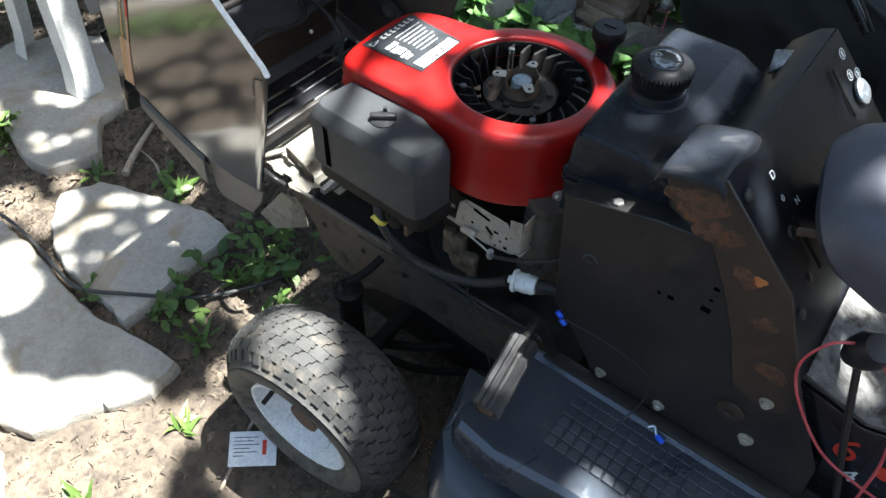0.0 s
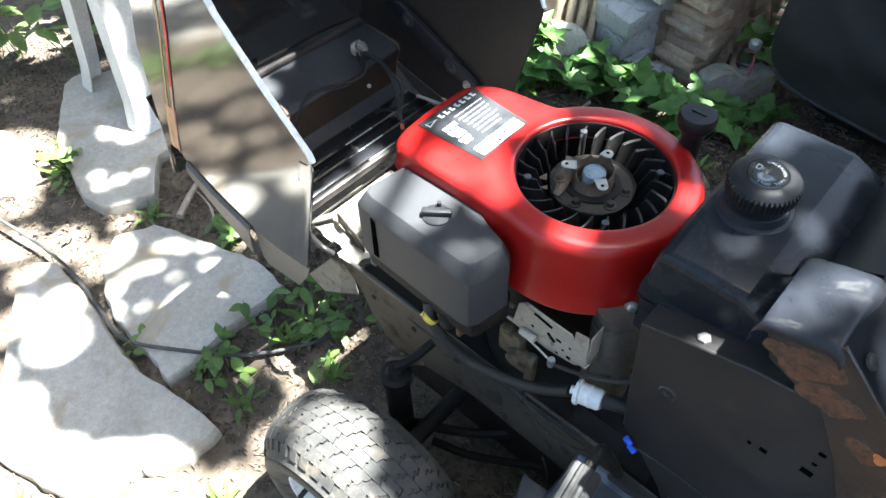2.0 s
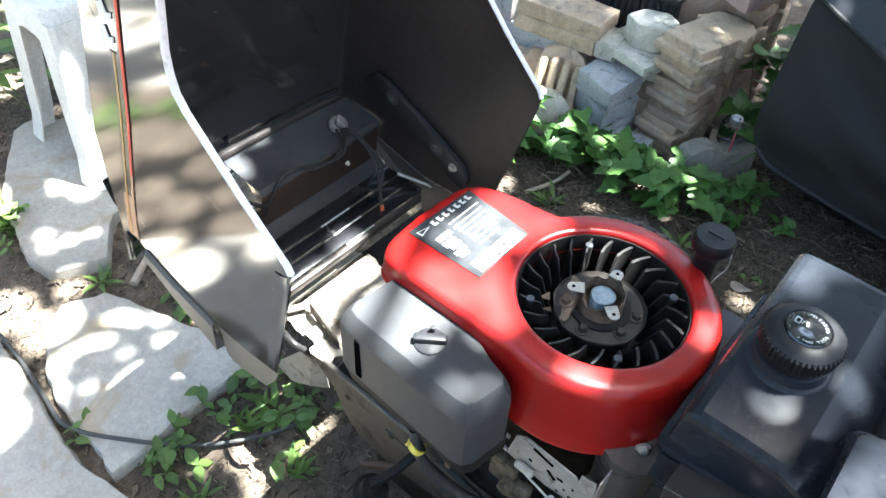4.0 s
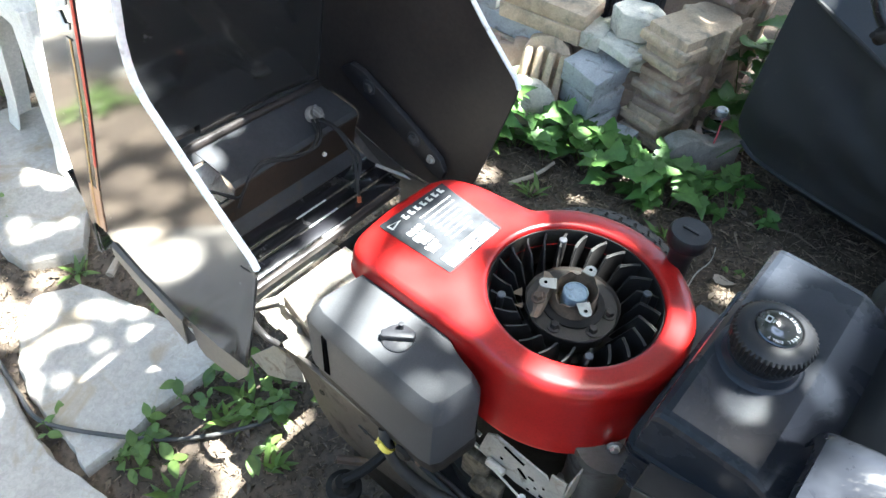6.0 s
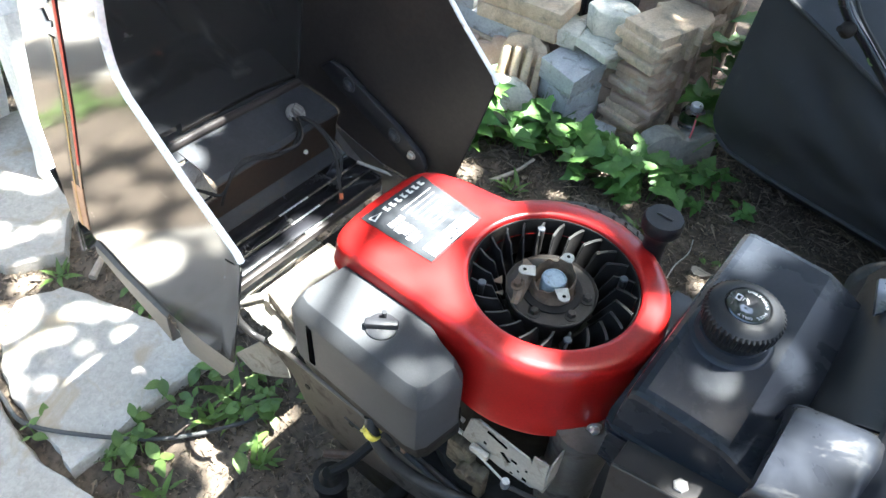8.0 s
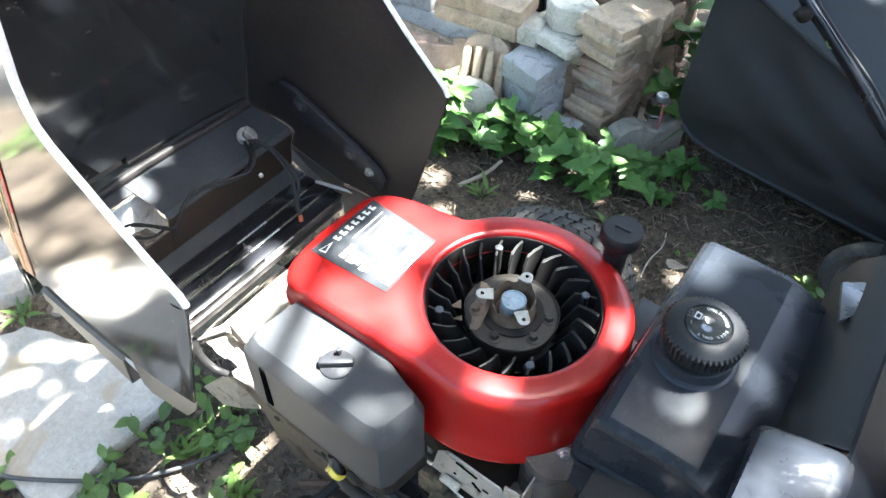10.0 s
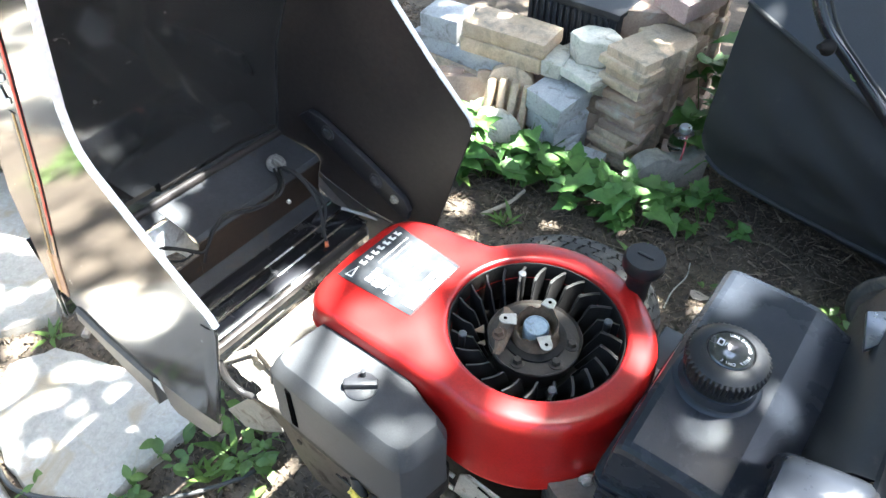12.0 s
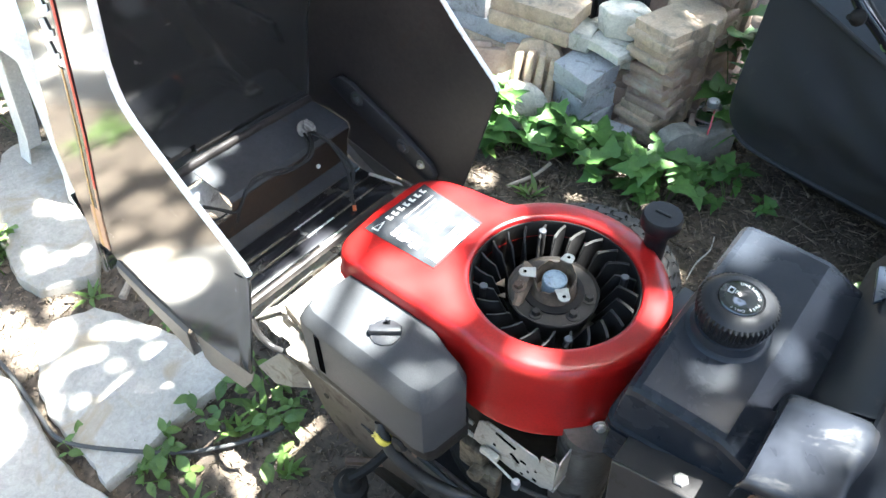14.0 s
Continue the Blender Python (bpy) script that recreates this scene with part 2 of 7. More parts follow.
# black paint with the sky's blue reflection mixed into the colour
M["foot"] = surf("black_footrest_sky_tint", (0.024, 0.029, 0.039), (0.038, 0.045, 0.058), 9, (0.24, 0.38), bump=0.08, bscale=150, coat=0.3, spec=0.6, dirt=((0.08, 0.078, 0.076), 0.33, 26))
M["rust_patch"] = surf("flaking_rust", (0.050, 0.027, 0.016), (0.135, 0.056, 0.024), 45, (0.6, 0.85), bump=0.5, bscale=260, dirt=((0.04, 0.026, 0.018), 0.46, 90))
M["tunnel"] = surf("stained_tunnel_metal", (0.05, 0.046, 0.042), (0.16, 0.15, 0.135), 22, (0.4, 0.65), metal=0.2, bump=0.3, bscale=200, dirt=((0.03, 0.024, 0.02), 0.44, 30))
M["plate"] = surf("dusty_bare_plate", (0.20, 0.18, 0.15), (0.31, 0.28, 0.235), 12, (0.4, 0.6), metal=0.2, bump=0.15, bscale=200, dirt=((0.13, 0.09, 0.06), 0.38, 24))
M["dash_top"] = surf("worn_dash_paint", (0.010, 0.011, 0.0145), (0.020, 0.0215, 0.026), 14, (0.24, 0.38), bump=0.05, bscale=60, spec=0.25, dirt=((0.06, 0.058, 0.056), 0.34, 22))
M["cast"] = surf("stained_cast_metal", (0.07, 0.055, 0.037), (0.16, 0.128, 0.085), 40, (0.5, 0.7), metal=0.2, bump=0.4, bscale=260, dirt=((0.05, 0.035, 0.022), 0.42, 50))
M["shelf"] = surf("worn_black_shelf", (0.030, 0.031, 0.034), (0.052, 0.053, 0.057), 9, (0.34, 0.5), bump=0.08, bscale=120, spec=0.4, dirt=((0.075, 0.062, 0.05), 0.36, 18))
M["brown_stain"] = surf("brown_stained_plastic", (0.022, 0.017, 0.014), (0.055, 0.034, 0.022), 7, (0.4, 0.6), bump=0.1, bscale=110, spec=0.3, dirt=((0.11, 0.068, 0.040), 0.34, 16))
M["print_pale"] = surf("faded_title_print", (0.52, 0.50, 0.44), (0.62, 0.60, 0.54), 40, (0.3, 0.45), bump=0)
M["blade_edge"] = surf("worn_blade_edge", (0.010, 0.0095, 0.009), (0.026, 0.023, 0.020), 60, (0.45, 0.6), metal=0.1, bump=0.05, bscale=300)
M["post_top"] = surf("dull_cast_post", (0.05, 0.052, 0.057), (0.085, 0.088, 0.094), 60, (0.4, 0.55), metal=0.3, bump=0.1, bscale=300)
M["cup_rust"] = surf("brown_rusted_cup", (0.045, 0.033, 0.023), (0.14, 0.095, 0.060), 60, (0.45, 0.7), metal=0.2, bump=0.3, bscale=260, dirt=((0.22, 0.16, 0.11), 0.38, 90))
M["tan_rust"] = surf("tan_rusted_scrap", (0.105, 0.072, 0.046), (0.18, 0.13, 0.09), 60, (0.6, 0.8), metal=0.1, bump=0.3, bscale=300, dirt=((0.14, 0.08, 0.042), 0.38, 110))
M["bolt_blue"] = surf("zinc_centre_bolt", (0.20, 0.25, 0.29), (0.28, 0.33, 0.37), 60, (0.3, 0.45), metal=0.35, bump=0.1, bscale=400, dirt=((0.16, 0.16, 0.15), 0.36, 120))
M["cap_disc"] = surf("glossy_cap_disc", (0.008, 0.0085, 0.010), (0.013, 0.0135, 0.015), 40, (0.10, 0.2), bump=0.03, bscale=300, coat=0.5, dirt=((0.035, 0.033, 0.03), 0.32, 90))
M["print_dull"] = surf("worn_white_print", (0.36, 0.36, 0.36), (0.52, 0.52, 0.51), 90, (0.35, 0.5), bump=0)
M["barrel"] = surf("heat_stained_housing", (0.06, 0.054, 0.048), (0.15, 0.137, 0.12), 14, (0.35, 0.5), metal=0.4, bump=0.2, bscale=200, dirt=((0.04, 0.03, 0.022), 0.40, 22))
M["cap"] = surf("moulded_black_cap", (0.009, 0.009, 0.010), (0.015, 0.015, 0.016), 30, (0.36, 0.5), bump=0.08, bscale=420, spec=0.22, dirt=((0.04, 0.036, 0.032), 0.33, 60))
M["hole"] = surf("dark_hole", (0.002, 0.002, 0.002), (0.003, 0.003, 0.003), 10, (0.9, 1.0), bump=0, spec=0.0)
M["rust_orange"] = surf("bright_rust", (0.36, 0.11, 0.025), (0.46, 0.17, 0.05), 90, (0.7, 0.9), bump=0.3)
M["dash"] = surf("black_dash_paint", (0.006, 0.0070, 0.0095), (0.0105, 0.012, 0.0150), 9, (0.36, 0.48), bump=0.04, bscale=160, spec=0.12, dirt=((0.028, 0.028, 0.03), 0.29, 26))
M["leaf_vine"] = leafy("vine_leaf", (0.042, 0.110, 0.019), (0.095, 0.195, 0.037), 0.25)
M["leaf_weed"] = leafy("weed_leaf", (0.066, 0.122, 0.024), (0.13, 0.195, 0.042), 0.25)
M["leaf_tree"] = leafy("tree_leaf", (0.028, 0.066, 0.014), (0.048, 0.098, 0.022), 0.14)
M["leaf_hedge"] = leafy("hedge_leaf", (0.020, 0.048, 0.012), (0.036, 0.075, 0.018), 0.1)


# ---- mesh helpers ----
def thing(name, at, label, category, group="", kind=""):
    ob = new(name)
    ob.location = at
    ob.empty_display_size = 0.05
    return tagged(ob, label, category, group, kind)


def finish(bm, material, name, angle=38):
    me = bpy.data.meshes.new(name)
    bmesh.ops.recalc_face_normals(bm, faces=bm.faces)
    bm.to_mesh(me)
    bm.free()
    me.materials.append(material)
    me.polygons.foreach_set("use_smooth", [True] * len(me.polygons))
    me.set_sharp_from_angle(angle=radians(angle))
    return me


def part(name, bm, material, parent, label="", angle=38):
    """Links a bmesh in world coordinates as one mesh object under a thing or under a part."""
    me = bm if isinstance(bm, bpy.types.Mesh) else finish(bm, material, name, angle)
    ob = new(name, me)
    ob.parent = parent
    if parent is not None and parent.type == "EMPTY":
        ob.matrix_parent_inverse = Matrix.Translation(-parent.location)
    return tagged(ob, label)


def solo(name, bm, material, at, label, category, group="", kind="", angle=38):
    """A thing of one mesh, built round its own base."""
    ob = new(name, finish(bm, material, name, angle))
    ob.location = at
    return tagged(ob, label, category, group, kind)


def bevel_new(bm, edges, width, seg=2):
    if width:
        bmesh.ops.bevel(bm, geom=edges, offset=width, segments=seg, affect="EDGES", profile=0.5, clamp_overlap=True)


def box(lo, hi, bev=0.002, seg=2, m=None, bm=None):
    tmp = bmesh.new()
    bmesh.ops.create_cube(tmp, size=1)
    c, d = [(a + b) / 2 for a, b in zip(lo, hi)], [abs(b - a) for a, b in zip(lo, hi)]
    bmesh.ops.transform(tmp, matrix=Matrix.Translation(c) @ Matrix.Diagonal((*d, 1)), verts=tmp.verts)
    bevel_new(tmp, tmp.edges[:], bev, seg)
    if m is not None:
        bmesh.ops.transform(tmp, matrix=m, verts=tmp.verts)
    return join(bm, tmp)


def join(bm, tmp):
    if bm is None:
        return tmp
    me = bpy.data.meshes.new("tmp")
    tmp.to_mesh(me)
    tmp.free()
    bm.from_mesh(me)
    bpy.data.meshes.remove(me)
    return bm


def prism(pts, axis, a, b, bev=0.0, seg=2, bm=None, m=None):
    """A flat outline, in the two other axes in order, drawn out along one axis from a to b."""
    tmp = bmesh.new()

    def put(p, w):
        return {"x": (w, p[0], p[1]), "y": (p[0], w, p[1]), "z": (p[0], p[1], w)}[axis]

    va, vb = [tmp.verts.new(put(p, a)) for p in pts], [tmp.verts.new(put(p, b)) for p in pts]
    tmp.faces.new(va), tmp.faces.new(vb)
    for i in range(len(pts)):
        j = (i + 1) % len(pts)
        tmp.faces.new((va[i], va[j], vb[j], vb[i]))
    bmesh.ops.recalc_face_normals(tmp, faces=tmp.faces)
    bevel_new(tmp, tmp.edges[:], bev, seg)
    if m is not None:
        bmesh.ops.transform(tmp, matrix=m, verts=tmp.verts)
    return join(bm, tmp)


def lathe(profile, segs=40, m=None, bm=None, wave=None):
    """A profile of (radius, height) turned about z; wave(angle, row) scales the radius."""
    tmp = bmesh.new()
    rows = []
    for k, (r, z) in enumerate(profile):
        if r < 1e-6:
            rows.append([tmp.verts.new((0, 0, z))])
        else:
            ring = []
            for i in range(segs):
                a = 2 * math.pi * i / segs
                q = r * (wave(a, k) if wave else 1)
                ring.append(tmp.verts.new((q * math.cos(a), q * math.sin(a), z)))
            rows.append(ring)
    for p, q in zip(rows, rows[1:]):
        for i in range(segs):
            j = (i + 1) % segs
            if len(p) == 1 and len(q) == 1:
                break
            if len(p) == 1:
                tmp.faces.new((p[0], q[i], q[j]))
            elif len(q) == 1:
                tmp.faces.new((p[i], p[j], q[0]))
            else:
                tmp.faces.new((p[i], p[j], q[j], q[i]))
    if m is not None:
        bmesh.ops.transform(tmp, matrix=m, verts=tmp.verts)
    return join(bm, tmp)


def curve_pts(pts, per=8):
    """A smooth line through the points."""
    p = [Vector(q) for q in pts]
    p = [2 * p[0] - p[1]] + p + [2 * p[-1] - p[-2]]
    out = []
    for i in range(1, len(p) - 2):
        for k in range(per):
            t = k / per
            a, b, c, d = p[i - 1], p[i], p[i + 1], p[i + 2]
            out.append(0.5 * ((2 * b) + (c - a) * t + (2 * a - 5 * b + 4 * c - d) * t * t + (3 * b - a - 3 * c + d) * t**3))
    return out + [p[-2]]


def tube(pts, r, segs=8, per=8, bm=None, smooth=True):
    """A round bar along a line; r is one radius or one for each end."""
    line = curve_pts(pts, per) if smooth else [Vector(p) for p in pts]
    tmp = bmesh.new()
    r0, r1 = r if isinstance(r, tuple) else (r, r)
    rings, side = [], None
    for i, p in enumerate(line):
        way = (line[min(i + 1, len(line) - 1)] - line[max(i - 1, 0)]).normalized()
        if side is None:
            side = way.orthogonal().normalized()
        side = (side - way * side.dot(way)).normalized()
        up = way.cross(side)
        q = r0 + (r1 - r0) * i / (len(line) - 1)
        rings.append([tmp.verts.new(p + q * (math.cos(2 * math.pi * k / segs) * side + math.sin(2 * math.pi * k / segs) * up)) for k in range(segs)])
    for a, b in zip(rings, rings[1:]):
        for k in range(segs):
            tmp.faces.new((a[k], a[(k + 1) % segs], b[(k + 1) % segs], b[k]))
    tmp.faces.new(rings[0]), tmp.faces.new(rings[-1])
    return join(bm, tmp)


def loops(rows, cap_first=False, cap_last=False, bm=None):
    """Skin between closed loops of equal length."""
    tmp = bmesh.new()
    v = [[tmp.verts.new(p) for p in row] for row in rows]
    for a, b in zip(v, v[1:]):
        for k in range(len(a)):
            tmp.faces.new((a[k], a[(k + 1) % len(a)], b[(k + 1) % len(a)], b[k]))
    if cap_first:
        tmp.faces.new(v[0])
    if cap_last:
        tmp.faces.new(v[-1])
    return join(bm, tmp)


def sheet(rows, thick=0.0, bm=None):
    """Skin between open rows of equal length, given a thickness along its normals."""
    tmp = bmesh.new()
    v = [[tmp.verts.new(p) for p in row] for row in rows]
    for a, b in zip(v, v[1:]):
        for k in range(len(a) - 1):
            tmp.faces.new((a[k], a[k + 1], b[k + 1], b[k]))
    if thick:
        bmesh.ops.recalc_face_normals(tmp, faces=tmp.faces)
        bmesh.ops.solidify(tmp, geom=tmp.faces[:], thickness=thick)
    return join(bm, tmp)


def bolt(x, y, z, m=None, r=0.008, bm=None):
    """A hex bolt head on its washer, along z before the pose m."""
    t = Matrix.Translation((x, y, z)) @ (m or Matrix())
    bm = lathe([(0, 0), (r * 1.5, 0), (r * 1.5, 0.0015), (r * 1.1, 0.0022), (0, 0.0022)], 16, t, bm)
    return lathe([(r, 0.002), (r, 0.0065), (r * 0.8, 0.0078), (0, 0.0078)], 6, t, bm)


def letters(text, size, material, parent, m, name="lettering", depth=0.0003):
    """Built-in font, turned into a mesh in world coordinates."""
    cu = bpy.data.curves.new("tmp_text", "FONT")
    cu.body, cu.size, cu.extrude, cu.align_x, cu.align_y = text, size, depth, "CENTER", "CENTER"
    ob = bpy.data.objects.new("tmp_text", cu)
    me = bpy.data.meshes.new_from_object(ob)
    bpy.data.objects.remove(ob)
    me.transform(m)
    me.materials.clear()
    me.materials.append(material)
    return part(name, me, material, parent)


FACE_NEAR = pose(0, 0, 0, 90, 0, 0)

# ---- riding mower ----
MOWER = thing("riding_mower", (-0.30, 0.85, 0.0), "black riding lawn mower, hood tipped open over a red engine", "lawn mower")
CX, CY, TOP = -0.386, 0.829, 0.715


def ray_out(a, poly):
    """How far the outline reaches from the fan's axis in the direction a."""
    dx, dy, best = math.cos(a), math.sin(a), 0.0
    for (x0, y0), (x1, y1) in zip(poly, poly[1:] + poly[:1]):
        ax, ay, ex, ey = x0 - CX, y0 - CY, x1 - x0, y1 - y0
        den = dx * ey - dy * ex
        if abs(den) < 1e-9:
            continue
        t, u = (ax * ey - ay * ex) / den, (ax * dy - ay * dx) / den
        if t > 0 and 0 <= u <= 1:
            best = max(best, t)
    return best


def engine_cover():
    nose = [(-0.610, 0.692), (-0.628, 0.715), (-0.634, 0.78), (-0.630, 0.855), (-0.612, 0.882), (-0.56, 0.893), (-0.48, 0.905), (-0.386, 0.94), (-0.30, 0.829), (-0.386, 0.700), (-0.45, 0.694), (-0.56, 0.694)]
    n = 180
    raw = [max(0.137, ray_out(2 * math.pi * i / n, nose)) for i in range(n)]
    out = [sum(raw[(i + k) % n] * w for k, w in ((-2, 1), (-1, 2), (0, 3), (1, 2), (2, 1))) / 9 for i in range(n)]
    skirt = []
    for i in range(n):
        f = min(1.0, max(0.0, (out[i] - 0.142) / 0.05))
        skirt.append(0.598 + 0.078 * f)

    def row(f):
        return [(CX + f(i)[0] * math.cos(2 * math.pi * i / n), CY + f(i)[0] * math.sin(2 * math.pi * i / n), f(i)[1]) for i in range(n)]

    rows = [
        row(lambda i: (0.098, TOP - 0.030)), row(lambda i: (0.101, TOP - 0.026)), row(lambda i: (0.1015, TOP - 0.003)), row(lambda i: (0.1035, TOP)),
        row(lambda i: (0.108, TOP + 0.0005)), row(lambda i: (max(0.118, out[i] - 0.016), TOP)), row(lambda i: (out[i] - 0.0085, TOP - 0.0012)), row(lambda i: (out[i] - 0.0045, TOP - 0.0034)),
        row(lambda i: (out[i] - 0.0015, TOP - 0.0075)), row(lambda i: (out[i] + 0.0002, TOP - 0.0125)), row(lambda i: (out[i] + 0.0008, TOP - 0.020)), row(lambda i: (out[i] + 0.0012, TOP - 0.030)),
        row(lambda i: (out[i] + 0.002, 0.5 * (TOP - 0.03) + 0.5 * skirt[i])), row(lambda i: (out[i] + 0.003, skirt[i] + 0.003)), row(lambda i: (out[i] + 0.0045, skirt[i])),
        row(lambda i: (out[i] + 0.001, skirt[i] - 0.002)), row(lambda i: (out[i] - 0.004, skirt[i] + 0.004)),
    ]
    cover = part("engine_cover", loops(rows), M["red"], MOWER, "glossy red painted steel engine shroud", 50)
    bm = bolt(-0.262, 0.752, 0.616, pose(0, 0, 0, 90, 0, 40), 0.006)
    part("cover_screw", bm, M["steel"], cover)
    # the label: black film with rows of fine print, a bold block, and a white strip beside it
    lab = part("engine_label", prism([(-0.616, 0.745), (-0.505, 0.748), (-0.507, 0.846), (-0.612, 0.856)], "z", TOP + 0.0006, TOP + 0.0014), M["label"], cover, "scuffed black label with pale print")
    rng = random.Random(4)
    bm = bmesh.new()
    for r in range(7):
        x0 = -0.590 + r * 0.0082
        y = 0.789 + rng.uniform(0, 0.003)
        while y < 0.842 - 0.002 * r:
            w = rng.uniform(0.002, 0.0075)
            box((x0, y, TOP + 0.0014), (x0 + 0.0019, y + w, TOP + 0.0016), 0, bm=bm)
            y += w + 0.0013
    for k, (x0, y0, h) in enumerate(((-0.584, 0.758, 0.008), (-0.573, 0.757, 0.010), (-0.563, 0.760, 0.007), (-0.553, 0.756, 0.006), (-0.545, 0.758, 0.005))):
        y = y0
        while y < 0.780 - 0.002 * k:
            w = rng.uniform(0.0035, 0.007)
            box((x0, y, TOP + 0.0014), (x0 + h, y + w, TOP + 0.0016), 0, bm=bm)
            y += w + 0.0018
    part("label_print", bm, M["print_dull"], lab)
    bm = bmesh.new()
    for k in range(7):
        y = 0.775 + k * 0.0108
        prism([(-0.6085, y), (-0.6000, y + 0.001), (-0.6000, y + 0.0075), (-0.6030, y + 0.0075), (-0.6035, y + 0.0035), (-0.6085, y + 0.006)], "z", TOP + 0.0014, TOP + 0.0016, bm=bm)
    prism([(-0.6085, 0.750), (-0.5985, 0.7515), (-0.6040, 0.771)], "z", TOP + 0.0014, TOP + 0.0016, bm=bm)
    part("label_title", bm, M["print_pale"], lab)
    part("title_mark", prism([(-0.6068, 0.7525), (-0.6010, 0.7535), (-0.6042, 0.765)], "z", TOP + 0.0016, TOP + 0.0018), M["label"], lab)
    part("warning_strip", box((-0.527, 0.757, TOP + 0.0014), (-0.508, 0.840, TOP + 0.002), 0.0), M["print_white"], lab, "white warning strip")
    bm = bmesh.new()
    for x0, step in ((-0.5245, 0.0), (-0.5195, 0.004), (-0.5140, 0.002)):
        y = 0.761 + step
        while y < 0.833:
            w = rng.uniform(0.003, 0.011)
            box((x0, y, TOP + 0.002), (x0 + rng.choice((0.0014, 0.0022, 0.0035)), y + w, TOP + 0.0022), 0.0, bm=bm)
            y += w + rng.uniform(0.002, 0.006)
    part("warning_print", bm, M["label"], lab)


engine_cover()


def fan():
    at = Matrix.Translation((CX, CY, 0))
    rotor = part("flywheel", lathe([(0.0, 0.622), (0.100, 0.622), (0.1005, 0.628), (0.096, 0.630), (0.060, 0.634), (0.057, 0.650), (0.0, 0.652)], 64, at), M["blade"], MOWER, "black finned flywheel")
    # blades: flat-topped at the rim, falling steeply to the hub, swept back
    cols = []
    for k in range(9):
        f = k / 8
        r = 0.052 + 0.0455 * f
        a = -0.20 * f ** 1.7
        x, y = r * math.cos(a), r * math.sin(a)
        top = 0.652 + 0.054 * min(1, f * 2.0) + 0.0025 * max(0, f - 0.5)
        cols.append([(x, y, 0.626), (x, y, 0.648), (x - 0.0008, y - 0.0015 * f, top)])
    me = finish(sheet(cols, 0.0022), M["blade"], "fan_blade")
    edge = finish(tube([(c[2][0], c[2][1], c[2][2] + 0.0003) for c in cols[3:]], 0.0008, 5), M["blade_edge"], "blade_edge")
    post = sheet(cols, 0.0026)
    post_at = Matrix.Translation((0.0845 * math.cos(-0.15), 0.0845 * math.sin(-0.15) - 0.001, 0))
    lathe([(0.0055, 0.630), (0.0048, 0.690), (0.0052, 0.7045), (0.0040, 0.7062), (0.0, 0.7064)], 14, post_at, post)
    me_post = finish(post, M["blade"], "fan_post")
    knob = finish(lathe([(0.0, 0.7058), (0.0050, 0.7058), (0.0050, 0.7074), (0.0042, 0.7082), (0.0, 0.7082)], 14, post_at), M["post_top"], "post_top")
    for k in range(24):
        turn = pose(CX, CY, 0, 0, 0, 15 * k + 8)
        blade = new("fan_blade", me_post if k % 6 == 3 else me)
        blade.parent = rotor
        blade.matrix_basis = turn
        ob = new("post_top" if k % 6 == 3 else "blade_edge", knob if k % 6 == 3 else edge)
        ob.parent = rotor
        ob.matrix_basis = turn
    # black ring put in for the shade between the red wall and the blades
    part("shroud_ring", lathe([(0.1013, 0.7095), (0.0998, 0.7090), (0.0988, 0.7060), (0.0985, 0.688), (0.0985, 0.650), (0.0992, 0.650)], 72, at), M["grime"], MOWER, "black ring for the dark gap inside the shroud")
    part("hub_plate", lathe([(0.0, 0.690), (0.047, 0.690), (0.0525, 0.6885), (0.0548, 0.6915), (0.0555, 0.6905), (0.0545, 0.685), (0.050, 0.676), (0.046, 0.655), (0.0, 0.650)], 56, at, wave=lambda a, k: 1 + 0.010 * math.sin(5 * a + k) + 0.006 * math.sin(13 * a)), M["hubplate"], rotor, "dusty steel hub plate")
    # starter cup with a torn rim, higher at the back
    n = 48

    def cup(r, z, rip):
        row = []
        for i in range(n):
            a = 2 * math.pi * i / n
            back = 0.5 + 0.5 * math.cos(a - radians(60))
            row.append((CX + r * math.cos(a), CY + r * math.sin(a), z + rip * (0.010 * back - 0.007 + 0.0022 * math.sin(5 * a + 1) + 0.0016 * math.sin(11 * a))))
        return row

    part("hub_cup", loops([cup(0.0290, 0.690, 0), cup(0.0262, 0.694, 0), cup(0.0250, 0.716, 1), cup(0.0238, 0.7165, 1), cup(0.0225, 0.700, 0), cup(0.020, 0.692, 0)], False, True), M["cup_rust"], rotor, "torn rusty starter cup")
    part("hub_ring", lathe([(0.037, 0.6895), (0.037, 0.6925), (0.031, 0.6945), (0.0285, 0.6945)], 36, at), M["grime"], rotor)
    part("centre_nut", lathe([(0.0150, 0.692), (0.0150, 0.7105), (0.0142, 0.7118), (0.0128, 0.7122), (0.0122, 0.7112), (0.0, 0.7112)], 28, at), M["bolt_blue"], rotor, "pale blue-grey centre bolt")
    for a, r in ((214, 0.0370), (94, 0.0320), (318, 0.0370)):
        m = Matrix.Translation((CX, CY, 0)) @ pose(0, 0, 0, 0, 0, a)
        ear = [(0.0235, -0.0080), (r - 0.004, -0.0072)] + [(r - 0.001 + 0.0072 * math.cos(t), 0.0072 * math.sin(t)) for t in np.linspace(-1.5, 1.5, 9)] + [(r - 0.004, 0.0072), (0.0235, 0.0080)]
        tab = part("hub_tab", prism(ear, "z", 0.7195, 0.7212, 0.0005, 1, m=m), M["zinc"], rotor, "pale metal tab")
        part("tab_hole", lathe([(0, 0.7213), (0.0022, 0.7213), (0.0022, 0.7217), (0, 0.7217)], 12, m @ Matrix.Translation((r - 0.001, 0, 0))), M["hole"], tab)
